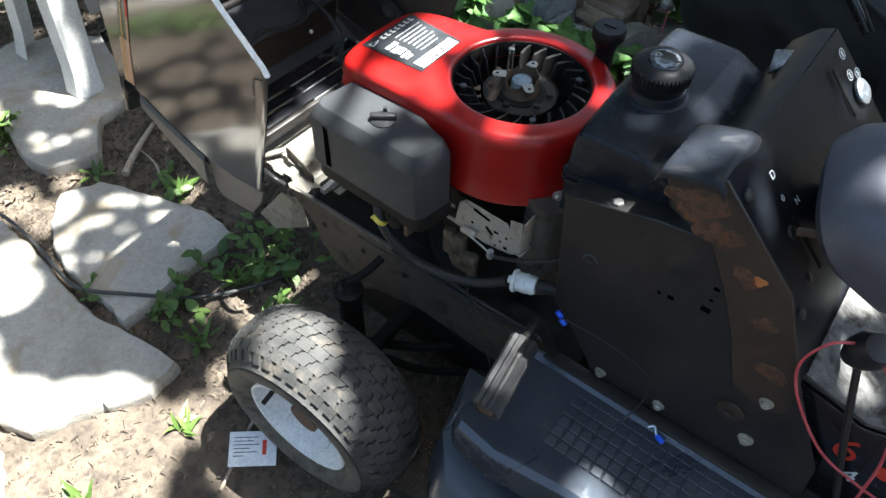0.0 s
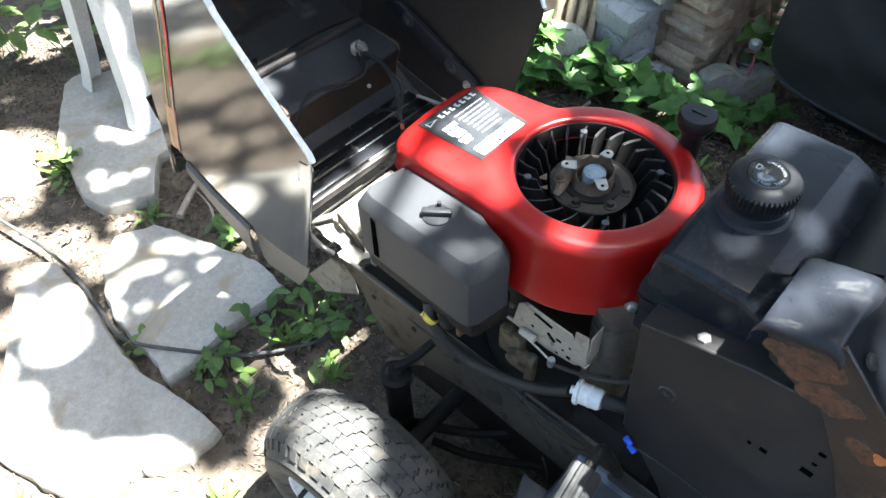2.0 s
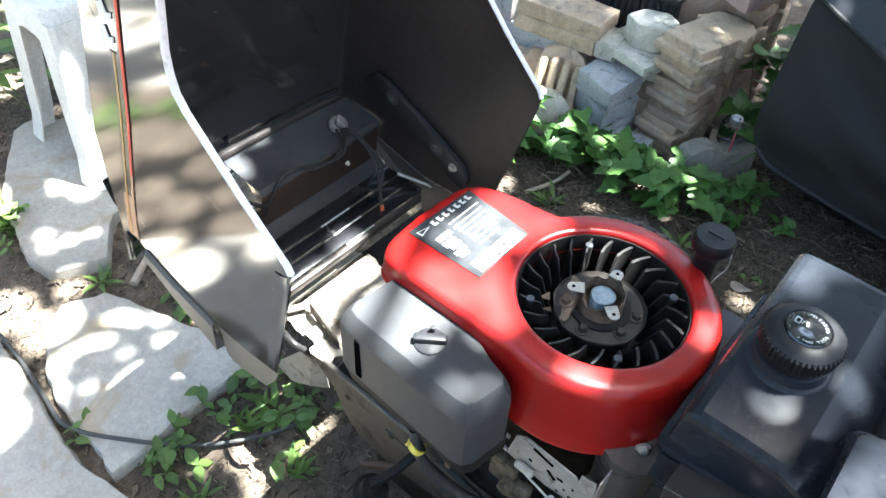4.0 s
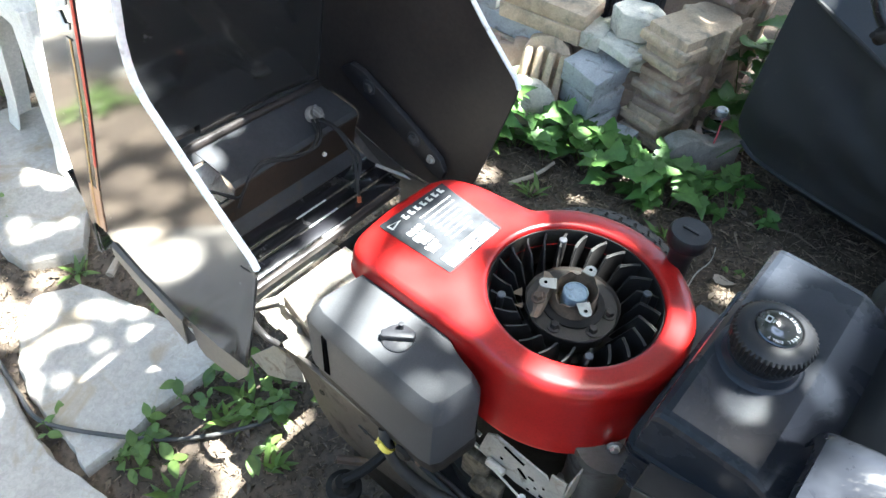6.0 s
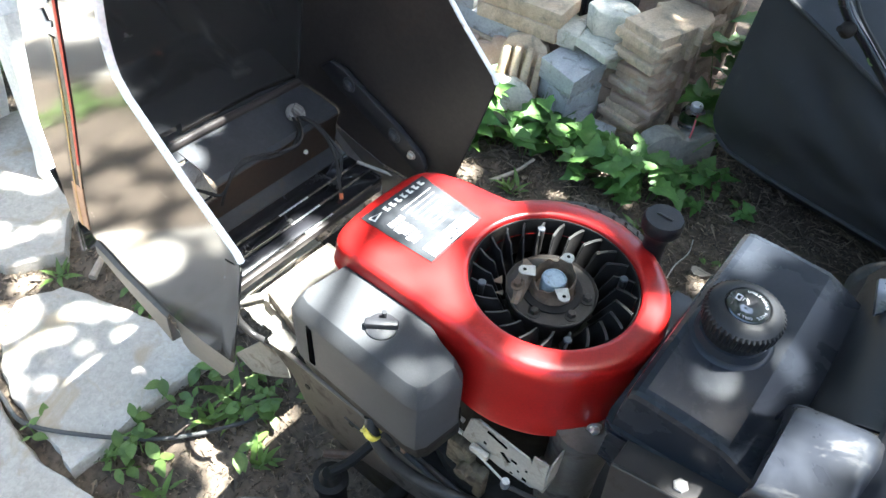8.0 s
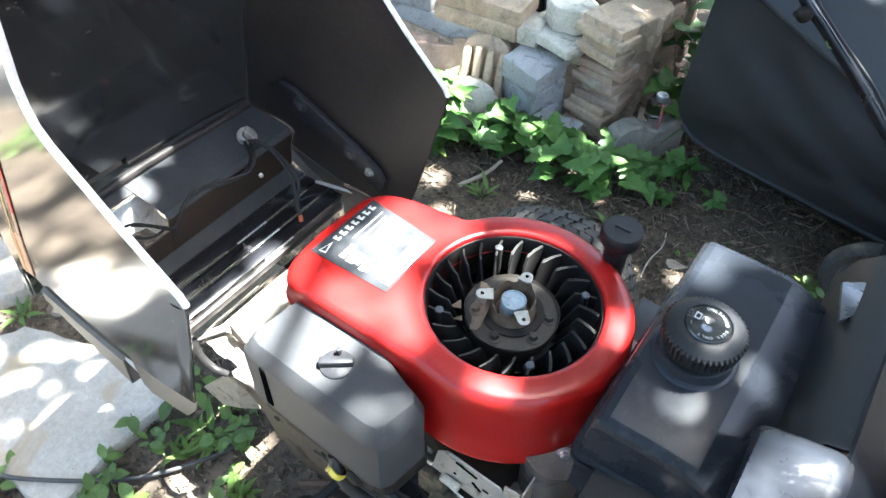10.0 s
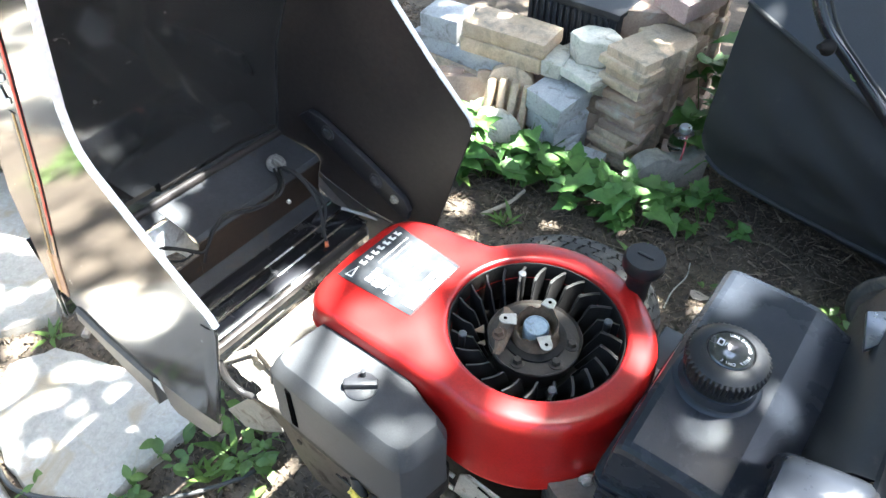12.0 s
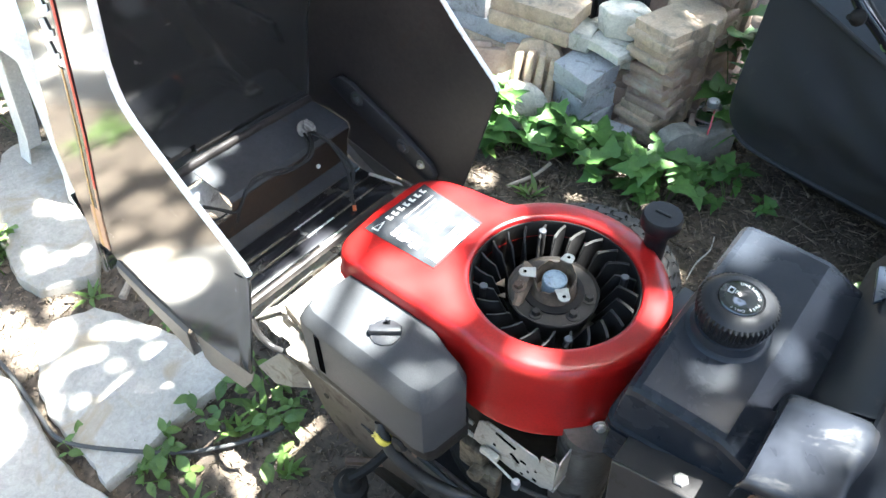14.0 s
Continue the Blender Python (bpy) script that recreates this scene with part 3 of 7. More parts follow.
        part("tab_leg", prism([(0.0225, -0.0078), (0.0245, -0.0078), (0.0245, 0.0078), (0.0225, 0.0078)], "z", 0.692, 0.7200, 0.0005, 1, m=m), M["cup_rust"], tab)
    # torn piece of the old screen, folded over the plate
    torn = bmesh.new()
    rows = []
    for t in np.linspace(0, 1, 7):
        rows.append([(-0.429 + 0.020 * t + 0.002 * math.sin(9 * t), 0.826 - 0.053 * t, 0.716 - 0.018 * t + 0.002 * math.sin(7 * t)), (-0.423 + 0.018 * t, 0.826 - 0.050 * t, 0.7185 - 0.020 * t), (-0.414 + 0.012 * t, 0.824 - 0.043 * t + 0.002 * math.sin(11 * t), 0.717 - 0.022 * t), (-0.408 + 0.006 * t, 0.824 - 0.036 * t, 0.706 - 0.013 * t)])
    sheet(rows, 0.0012, bm=torn)
    part("torn_screen", torn, M["tan_rust"], rotor, "torn tan rusty scrap of screen", 25)
    part("hub_bolt", bolt(-0.4135, 0.796, 0.7065, pose(0, 0, 0, 12, -10, 0), 0.0058), M["rust_dark"], rotor)
    for pts in ([(-0.450, 0.795), (-0.437, 0.801), (-0.445, 0.812)], [(-0.437, 0.783), (-0.426, 0.787), (-0.431, 0.794)], [(-0.441, 0.818), (-0.430, 0.822), (-0.434, 0.829)]):
        part("screen_shard", prism(pts, "z", 0.684, 0.6855, 0.0003, 1), M["tan_rust"], rotor)
    for a in (20, 275, 335):
        part("hub_bolt", bolt(CX + 0.043 * math.cos(radians(a)), CY + 0.043 * math.sin(radians(a)), 0.6895, None, 0.0055), M["hubplate"], rotor)
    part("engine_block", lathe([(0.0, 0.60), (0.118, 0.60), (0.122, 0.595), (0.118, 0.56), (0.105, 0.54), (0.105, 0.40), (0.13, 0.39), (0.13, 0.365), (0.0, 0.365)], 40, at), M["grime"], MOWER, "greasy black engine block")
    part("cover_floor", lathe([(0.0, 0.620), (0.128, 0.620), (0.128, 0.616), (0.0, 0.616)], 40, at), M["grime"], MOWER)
    # cooling fins behind the shroud
    for k in range(6):
        part("cooling_fin", prism([(-0.300, 0.87), (-0.262, 0.86), (-0.250, 0.90), (-0.262, 0.945), (-0.30, 0.955)], "z", 0.535 + 0.013 * k, 0.5385 + 0.013 * k, 0.001, 1), M["alu"], MOWER)
    part("fin_bracket", box((-0.290, 0.945, 0.570), (-0.243, 1.03, 0.590), 0.004), M["black_plastic"], MOWER, "black plastic bracket beside the tank")


fan()


def air_filter():
    pts = [(-0.612, 0.630), (-0.607, 0.617), (-0.594, 0.612), (-0.420, 0.606), (-0.406, 0.609), (-0.399, 0.620), (-0.391, 0.668), (-0.400, 0.680), (-0.43, 0.689), (-0.46, 0.704), (-0.49, 0.722), (-0.53, 0.732), (-0.58, 0.732), (-0.600, 0.724)]
    cx, cy = -0.505, 0.665

    def inset(d, z):
        return [(cx + (x - cx) * (1 - d / 0.11), cy + (y - cy) * (1 - d / 0.06), z) for x, y in pts]

    rows = [inset(-0.001, 0.588), inset(0.0, 0.600), inset(0.0, 0.668), inset(0.0012, 0.6715), inset(0.0110, 0.6885), inset(0.0130, 0.6905), inset(0.0160, 0.6912), inset(0.03, 0.692)]
    cover = part("air_filter_cover", loops(rows, True, True), M["filter_plastic"], MOWER, "dull grey-black plastic air filter cover", 28)
    part("vent_slit", prism([(-0.5775, 0.594), (-0.5680, 0.594), (-0.5680, 0.664), (-0.5755, 0.668)], "y", 0.6098, 0.616), M["hole"], cover)
    at = Matrix.Translation((-0.4975, 0.654, 0.6905))
    bm = lathe([(0.0, 0.0), (0.0185, 0.0), (0.0185, 0.003), (0.0165, 0.0045), (0.0, 0.0045)], 32, at)
    box((-0.019, -0.0055, 0.002), (0.019, 0.0055, 0.0125), 0.003, 2, at @ pose(0, 0, 0, 0, 0, 38), bm)
    lathe([(0.003, 0.004), (0.003, 0.013), (0, 0.0135)], 10, at @ Matrix.Translation((-0.006, 0.011, 0)), bm)
    part("filter_knob", bm, M["black_plastic"], cover, "black twist knob")
    part("filter_base", prism([(p[0], p[1] + 0.006) for p in pts], "z", 0.555, 0.59, 0.002), M["grime"], MOWER)


air_filter()


def tank():
    # cross-sections in x and z, one for each y; the top rises slightly towards the far end
    def section(y, shrink):
        t = float(np.interp(y, (0.70, 0.73, 0.79, 0.95), (0.770, 0.7765, 0.7870, 0.7935)))
        pts = [(-0.2405, 0.700), (-0.2385, t - 0.016), (-0.2365, t - 0.007), (-0.2315, t - 0.0018), (-0.225, t), (-0.185, t + 0.0008), (-0.147, t), (-0.142, t - 0.0008), (-0.136, t - 0.0035), (-0.098, t - 0.0225), (-0.092, t - 0.027), (-0.052, t - 0.068), (-0.046, t - 0.078), (-0.042, 0.690), (-0.042, 0.64), (-0.2405, 0.64)]
        return [(-0.14 + (x + 0.14) * (0.965 + 0.035 * shrink), y, 0.70 + (z - 0.70) * shrink if z > 0.70 else z) for x, z in pts]

    ys = [(0.7110, 0.74), (0.7118, 0.86), (0.7135, 0.93), (0.7165, 0.972), (0.7215, 0.994), (0.728, 1.0), (0.79, 1.0), (0.86, 1.0), (0.93, 1.0), (0.958, 1.0), (0.965, 0.985), (0.9695, 0.94), (0.971, 0.80)]
    body = part("fuel_tank", loops([section(y, f) for y, f in ys], True, True), M["tank"], MOWER, "black moulded plastic fuel tank", 12)
    # rolled rim round the joint of its two halves, and the lower half
    ring = [(-0.236, 0.709), (-0.245, 0.716), (-0.2475, 0.726), (-0.2475, 0.965), (-0.240, 0.975), (-0.045, 0.975), (-0.037, 0.968), (-0.037, 0.718), (-0.044, 0.7085)]

    def rim(out, z):
        cx, cy = -0.142, 0.842
        return [(x + out * (1 if x > cx else -1), y + out * (1 if y > cy else -1), z + 0.10 * (x + 0.24)) for x, y in ring]

    part("tank_rim", loops([rim(-0.006, 0.7065), rim(-0.001, 0.7065), rim(0.0015, 0.7045), rim(0.0015, 0.7005), rim(-0.001, 0.699), rim(-0.004, 0.6985), rim(-0.004, 0.6965), rim(0.0015, 0.6955), rim(0.002, 0.6905), rim(-0.006, 0.689), rim(-0.010, 0.62)]), M["tank"], body, "moulded double rim", 30)
    # filler neck and cap
    tilt = Matrix.Translation((-0.1905, 0.8195, 0.7875)) @ pose(0, 0, 0, 3, 0, 0)
    part("filler_neck", lathe([(0.0415, -0.0005), (0.0400, 0.0015), (0.0380, 0.0028), (0.0360, 0.0035), (0.0345, 0.008), (0.0335, 0.012), (0.0310, 0.013), (0.0, 0.014)], 56, tilt), M["tank"], body)

    def grip(a, k):
        return 1 + (0.030 * (1 if math.sin(46 * a + 0.5) > 0 else -1) if k in (2, 3) else 0)

    cap = part("fuel_cap", lathe([(0.0310, 0.0100), (0.0332, 0.0240), (0.0352, 0.0255), (0.0364, 0.0405), (0.0344, 0.0430), (0.0325, 0.0448), (0.0290, 0.0474), (0.0240, 0.0490), (0.0218, 0.0494), (0.0210, 0.0488), (0.0206, 0.0472), (0.0, 0.0472)], 184, tilt, wave=grip), M["cap"], body, "ribbed black fuel cap", 25)
    disc = part("cap_disc", lathe([(0.0203, 0.0470), (0.0203, 0.0488), (0.0192, 0.0500), (0.0170, 0.0502), (0.0040, 0.0494), (0.0022, 0.0484), (0.0, 0.0484)], 44, tilt), M["cap_disc"], cap, "glossy black disc with white printing")
    word = "UNLEADED FUEL ONLY"
    for k, ch in enumerate(word):
        if ch == " ":
            continue
        a = radians(112 - k * 12.4)
        m = tilt @ Matrix.Translation((0.0158 * math.cos(a), 0.0158 * math.sin(a), 0.05025)) @ pose(0, 0, 0, 0, 0, math.degrees(a) - 90)
        letters(ch, 0.0041, M["print_dull"], disc, m, "cap_letter", 0.0001)
    bm = box((-0.0135, -0.0010, 0.0500), (-0.0082, 0.0002, 0.0505), 0.0, m=tilt)
    for lo, hi in (((-0.0135, 0.0004), (-0.0125, 0.0064)), ((-0.0124, 0.0054), (-0.0092, 0.0064)), ((-0.0090, 0.0004), (-0.0080, 0.0064)), ((-0.0068, 0.0004), (-0.0062, 0.0050)), ((-0.0060, 0.0042), (-0.0046, 0.0050))):
        box((*lo, 0.0500), (*hi, 0.0505), 0.0, m=tilt, bm=bm)
    part("pump_mark", bm, M["print_dull"], disc)


tank()


def dipstick():
    bm = lathe([(0.014, 0.60), (0.014, 0.725), (0.016, 0.73), (0.0175, 0.735), (0.0225, 0.742), (0.0245, 0.746), (0.0245, 0.758), (0.0225, 0.7615), (0.0, 0.762)], 32, Matrix.Translation((-0.323, 0.955, 0)))
    box((-0.333, 0.953, 0.7615), (-0.313, 0.957, 0.7635), 0.001, bm=bm)
    part("oil_filler_cap", bm, M["cap"], MOWER, "black oil filler cap on its tube")
    part("oil_tube", tube([(-0.323, 0.955, 0.62), (-0.33, 0.95, 0.52), (-0.36, 0.93, 0.42)], 0.013), M["grime"], MOWER)


dipstick()


def hood():
    y0, y1 = 0.600, 1.100
    rear = [(-0.748, 0.432), (-0.712, 0.55), (-0.672, 0.690), (-0.668, 0.714), (-0.674, 0.726), (-0.742, 0.790), (-0.815, 0.868), (-0.826, 0.888), (-0.828, 0.91), (-0.825, 0.94), (-0.808, 1.0), (-0.725, 1.28)]
    front = [(-0.90, 1.30), (-1.00, 0.92), (-1.098, 0.70), (-1.142, 0.47), (-1.160, 0.41), (-1.172, 0.375)]
    foot = [(-1.160, 0.378), (-1.146, 0.43), (-1.134, 0.470), (-1.115, 0.484), (-1.09, 0.482), (-1.078, 0.468), (-1.01, 0.442), (-0.91, 0.418), (-0.82, 0.420)]
    outline = rear + front + foot
    across = ((0.602, 0.0), (0.605, 0.003), (0.614, 0.005), (0.690, 0.011), (0.704, 0.0125), (0.83, 0.014), (1.00, 0.0125), (1.016, 0.011), (1.086, 0.005), (1.095, 0.003), (1.098, 0.0))
    body = part("hood", sheet([[(x - off, y, z) for x, z in front[:3] + [(-1.128, 0.545)]] for y, off in across], 0.0035), M["hood"], MOWER, "open glossy black hood tipped forward")
    part("hood_nose", sheet([[(x - off, y, z) for x, z in [(-1.129, 0.5445)] + front[3:]] for y, off in across[5:]], 0.0035), M["hood"], body)
    near = part("hood_side", prism(outline, "y", y0, y0 + 0.004, 0.0012, 1), M["hood"], body, "glossy black side panel mirroring the ground")
    part("hood_side", prism(outline, "y", y1 - 0.004, y1, 0.0012, 1), M["hood_in"], body, "dark inner side panel")
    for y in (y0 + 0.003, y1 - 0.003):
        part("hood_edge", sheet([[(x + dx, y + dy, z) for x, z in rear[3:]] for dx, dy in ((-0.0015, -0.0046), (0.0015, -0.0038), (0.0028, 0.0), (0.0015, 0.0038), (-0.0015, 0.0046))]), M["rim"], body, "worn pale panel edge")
    # the skirt below the side panel, and the bent flange along its lower rear edge
    for y, s in ((y0, 1), (y1, -1)):
        edge = [(-1.078, 0.466), (-1.01, 0.440), (-0.96, 0.428), (-0.908, 0.416)]
        low = [(-1.074, 0.446), (-1.0, 0.398), (-0.95, 0.372), (-0.910, 0.348)]
        part("hood_skirt", sheet([[(x, y + s * 0.001, z) for x, z in edge], [(x + 0.002, y - s * 0.004, z - 0.006) for x, z in edge], [(x, y - s * 0.006, z) for x, z in low], [(x, y + s * 0.01, z - 0.004) for x, z in low]], 0.002), M["skirt"], body)
        lip = [(-0.905, 0.414), (-0.905, 0.335), (-0.890, 0.320), (-0.80, 0.338), (-0.765, 0.39), (-0.750, 0.428), (-0.78, 0.424)]
        part("hood_lip", prism(lip, "y", y + s * 0.005, y + s * 0.008, 0.001, 1), M["skirt"], body)
    part("panel_flange", sheet([[(-0.776, y0 - 0.0012, 0.440), (-0.742, y0 - 0.0012, 0.558), (-0.712, y0 - 0.0012, 0.640), (-0.698, y0 - 0.0012, 0.700)], [(-0.762, y0 - 0.0016, 0.438), (-0.727, y0 - 0.0016, 0.554), (-0.694, y0 - 0.0016, 0.655), (-0.684, y0 - 0.0016, 0.703)], [(-0.748, y0 + 0.001, 0.436), (-0.712, y0 + 0.001, 0.55), (-0.674, y0 + 0.001, 0.686), (-0.668, y0 + 0.001, 0.706)]]), M["hood"], near)
    # front stay that carries the leading strip beside the notch
    part("hood_strip", prism([(-1.172, 0.375), (-1.160, 0.378), (-1.146, 0.43), (-1.15, 0.47), (-1.162, 0.45)], "y", 0.606, 0.64, 0.001, 1), M["hood"], body)
    # inside: crease bars, headlamp panel, grille bars, bracket with screws
    for y in (0.99,):
        part("hood_rib", sheet([[(x - 0.024, y + dy, z) for x, z in front[:4]] for dy, _ in ((-0.012, 0), (0.012, 0))], 0.006), M["hood_in"], body)
    part("lamp_panel", sheet([[(-1.168, y, 0.560), (-1.156, y, 0.520), (-1.128, y, 0.506)] for y in (0.606, 0.72, 0.84, 0.96, 1.092)], 0.003), M["hood"], body)
    shelf = sheet([[(-1.128, y, 0.505), (-1.10, y, 0.503), (-1.06, y, 0.499), (-1.026, y, 0.495), (-1.020, y, 0.486)] for y in (0.800, 0.86, 0.95, 1.03, 1.092)], 0.003)
    sheet([[(-1.128, y, 0.505), (-1.112, y, 0.504), (-1.102, y, 0.502)] for y in (0.606, 0.68, 0.74, 0.799)], 0.003, bm=shelf)
    lamp = part("lamp_panel", shelf, M["shelf"], body, "black inner headlamp panel")
    part("lamp_face", sheet([[(-1.021, y, 0.4855), (-1.032, y, 0.45), (-1.038, y, 0.401)] for y in (0.800, 0.88, 0.97, 1.092)], 0.003), M["brown_stain"], body, "brown stained lower lamp panel")
    part("lamp_face", sheet([[(-1.031, y, 0.452 - 0.03 * (0.799 - y)), (-1.038, y, 0.401)] for y in (0.606, 0.68, 0.74, 0.799)], 0.003), M["brown_stain"], body)
    part("grille_ledge", sheet([[(-1.038, y, 0.400), (-1.020, y, 0.3945), (-1.004, y, 0.3935)] for y in (0.608, 0.76, 0.92, 1.092)], 0.003), M["shelf"], body)
    part("ledge_roll", tube([(-1.128, 0.61, 0.512), (-1.132, 0.85, 0.511), (-1.126, 1.09, 0.508)], 0.008, 10), M["hood_in"], body)
    xs = ((-1.003, -0.970), (-0.964, -0.937), (-0.931, -0.902))
    for a, b in xs:
        part("grille_bar", box((a, 0.612, 0.3885), (b, 1.09, 0.3920), 0.001), M["black_gloss"], body)
    for y in (0.612, 0.72, 0.86, 1.065):
        part("grille_web", box((-1.003, y, 0.380), (-0.903, y + 0.022, 0.3865), 0.001), M["hood_in"], body)
    part("grille_frame", box((-0.897, 0.64, 0.378), (-0.886, 1.07, 0.392), 0.002), M["hood_in"], body)
    # white plate stands in for lit ground showing through the grille gaps
    part("grille_back", box((-0.998, 0.885, 0.3810), (-0.893, 0.955, 0.3862), 0.001), M["rim"], body)
    bm = prism([(-1.050, 0.583), (-1.020, 0.606), (-0.990, 0.602), (-0.86, 0.541), (-0.800, 0.506), (-0.788, 0.484), (-0.795, 0.458), (-0.818, 0.464), (-0.87, 0.494), (-1.0, 0.552)], "y", 1.081, 1.093, 0.002)
    part("hood_bracket", bm, M["black_plastic"], body, "black hinge bracket")
    for x, z, r in ((-0.974, 0.577, 0.010), (-0.863, 0.520, 0.010), (-0.820, 0.498, 0.0062)):
        part("bracket_screw", bolt(x, 1.081, z, pose(0, 0, 0, 90, 0, 0), r), M["zinc"] if r < 0.0065 else M["shelf"], body)
    sx, sy, sz = -1.062, 1.02, 0.500
    turn = Matrix.Translation((sx, sy, sz)) @ pose(0, 0, 0, 0, 38, 0)
    bm = lathe([(0.0, 0.0), (0.019, 0.0), (0.0195, 0.004), (0.017, 0.008), (0.012, 0.010), (0.011, 0.020), (0.007, 0.022), (0.0, 0.022)], 26, turn)
    for a in (30, 150, 270):
        lathe([(0.0035, 0.007), (0.0035, 0.012), (0.0, 0.0125)], 8, turn @ Matrix.Translation((0.0145 * math.cos(radians(a)), 0.0145 * math.sin(radians(a)), 0)), bm)
    part("lamp_socket", bm, M["alu"], body, "metal headlamp socket")
    for k, pts in enumerate((
        [(-1.055, 1.015, 0.505), (-1.00, 1.02, 0.500), (-0.96, 1.02, 0.46), (-0.93, 1.0, 0.42), (-0.915, 0.99, 0.40)],
        [(-1.06, 1.02, 0.502), (-1.01, 1.03, 0.492), (-0.96, 1.035, 0.45), (-0.94, 1.01, 0.415), (-0.93, 0.995, 0.405)],
        [(-1.045, 1.012, 0.505), (-1.010, 0.99, 0.503), (-0.990, 0.962, 0.500), (-0.995, 0.93, 0.500), (-1.015, 0.889, 0.503), (-1.020, 0.853, 0.506), (-1.018, 0.815, 0.470), (-1.020, 0.80, 0.44)],
        [(-1.05, 1.005, 0.505), (-1.015, 0.985, 0.500), (-0.998, 0.950, 0.493), (-1.005, 0.91, 0.492), (-1.018, 0.875, 0.500), (-1.018, 0.835, 0.495), (-1.02, 0.805, 0.462), (-1.03, 0.771, 0.489), (-1.03, 0.744, 0.512)],
    )):
        part("lamp_wire", tube(pts, 0.003, 6), M["hose"], body)
    part("wire_end", tube([(-0.918, 0.992, 0.402), (-0.910, 0.985, 0.398)], 0.004, 8), M["orange"], body)
    part("wire_end", tube([(-1.024, 1.004, 0.439), (-1.020, 1.003, 0.439)], 0.0045, 8), M["white_plastic"], body)
    # rim of the empty headlamp opening beside it
    for pts in ([(-1.03, 0.804, 0.456), (-1.03, 0.775, 0.486), (-1.032, 0.745, 0.512), (-1.034, 0.720, 0.514)], [(-1.03, 0.790, 0.462), (-1.03, 0.765, 0.465), (-1.03, 0.735, 0.490)]):
        part("loose_wire", tube(pts, 0.0022, 6), M["hose"], body)
    part("hood_rod", tube([(-0.955, 1.075, 0.408), (-0.86, 1.10, 0.405)], 0.0035, 6, smooth=False), M["zinc"], body)

    # decal on the near panel: gold, black and red lines with bars of white print above
    def line_at(z):
        return np.interp(z, [0.485, 0.58, 0.778, 0.955, 1.10], [-1.092, -1.058, -0.972, -0.904, -0.85])

    def stripe(d0, d1, z0, z1, material, name):
        zs = np.linspace(z0, z1, 9)
        pts = [(float(line_at(z)) + d0, float(z)) for z in zs] + [(float(line_at(z)) + d1, float(z)) for z in zs[::-1]]
        return part(name, prism(pts, "y", y0 - 0.0009, y0 - 0.0002), material, near)

    stripe(-0.0225, 0.0065, 0.60, 0.890, M["black_gloss"], "decal_black_line")
    stripe(-0.0060, 0.0065, 0.889, 1.12, M["black_gloss"], "decal_black_line")
    stripe(-0.0225, 0.0065, 0.485, 0.599, M["print_tan"], "decal_faded_line")
    for d0, d1, z0, z1, m, name in ((-0.0145, -0.0115, 0.485, 0.890, M["print_gold"], "decal_gold_line"), (0.0010, 0.0062, 0.66, 1.12, M["print_red"], "decal_red_line"), (0.0010, 0.0062, 0.485, 0.659, M["print_tan"], "decal_faded_line")):
        zs = np.linspace(z0, z1, 9)
        pts = [(float(line_at(z)) + d0, float(z)) for z in zs] + [(float(line_at(z)) + d1, float(z)) for z in zs[::-1]]
        part(name, prism(pts, "y", y0 - 0.0018, y0 - 0.0011), m, near)
    # slanted white marks above the lines
    for k in range(6):
        z = 0.893 + k * 0.034
        x = float(line_at(z)) - 0.031
        outer = [(x, z), (x + 0.026, z + 0.012), (x + 0.031, z + 0.022), (x + 0.020, z + 0.018), (x + 0.018, z + 0.032), (x + 0.005, z + 0.026)]
        part("decal_bar", prism(outer, "y", y0 - 0.0022, y0 - 0.0012), M["print_white"], near)

    # hood points are pulled towards the camera, more at the nose, to fit its view
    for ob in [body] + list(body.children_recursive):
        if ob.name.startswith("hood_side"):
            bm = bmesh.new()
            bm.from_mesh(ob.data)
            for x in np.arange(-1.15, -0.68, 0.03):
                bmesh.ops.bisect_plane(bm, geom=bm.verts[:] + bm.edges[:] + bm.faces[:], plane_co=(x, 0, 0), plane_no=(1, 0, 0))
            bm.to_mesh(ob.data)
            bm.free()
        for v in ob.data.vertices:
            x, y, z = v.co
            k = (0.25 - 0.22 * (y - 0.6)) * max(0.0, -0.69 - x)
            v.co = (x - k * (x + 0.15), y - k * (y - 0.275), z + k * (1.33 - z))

    # plate outline placed to fit the camera's view, on one upright plane
    part("lamp_shield", prism([(0.715, 0.556), (0.775, 0.556), (0.788, 0.496), (0.797, 0.470), (0.806, 0.455), (0.772, 0.463), (0.757, 0.488), (0.715, 0.50)], "x", -1.031, -1.028, 0.0006, 1), M["rim"], body, "white plate beside the lamp box, outlined to fit the camera's view")


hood()


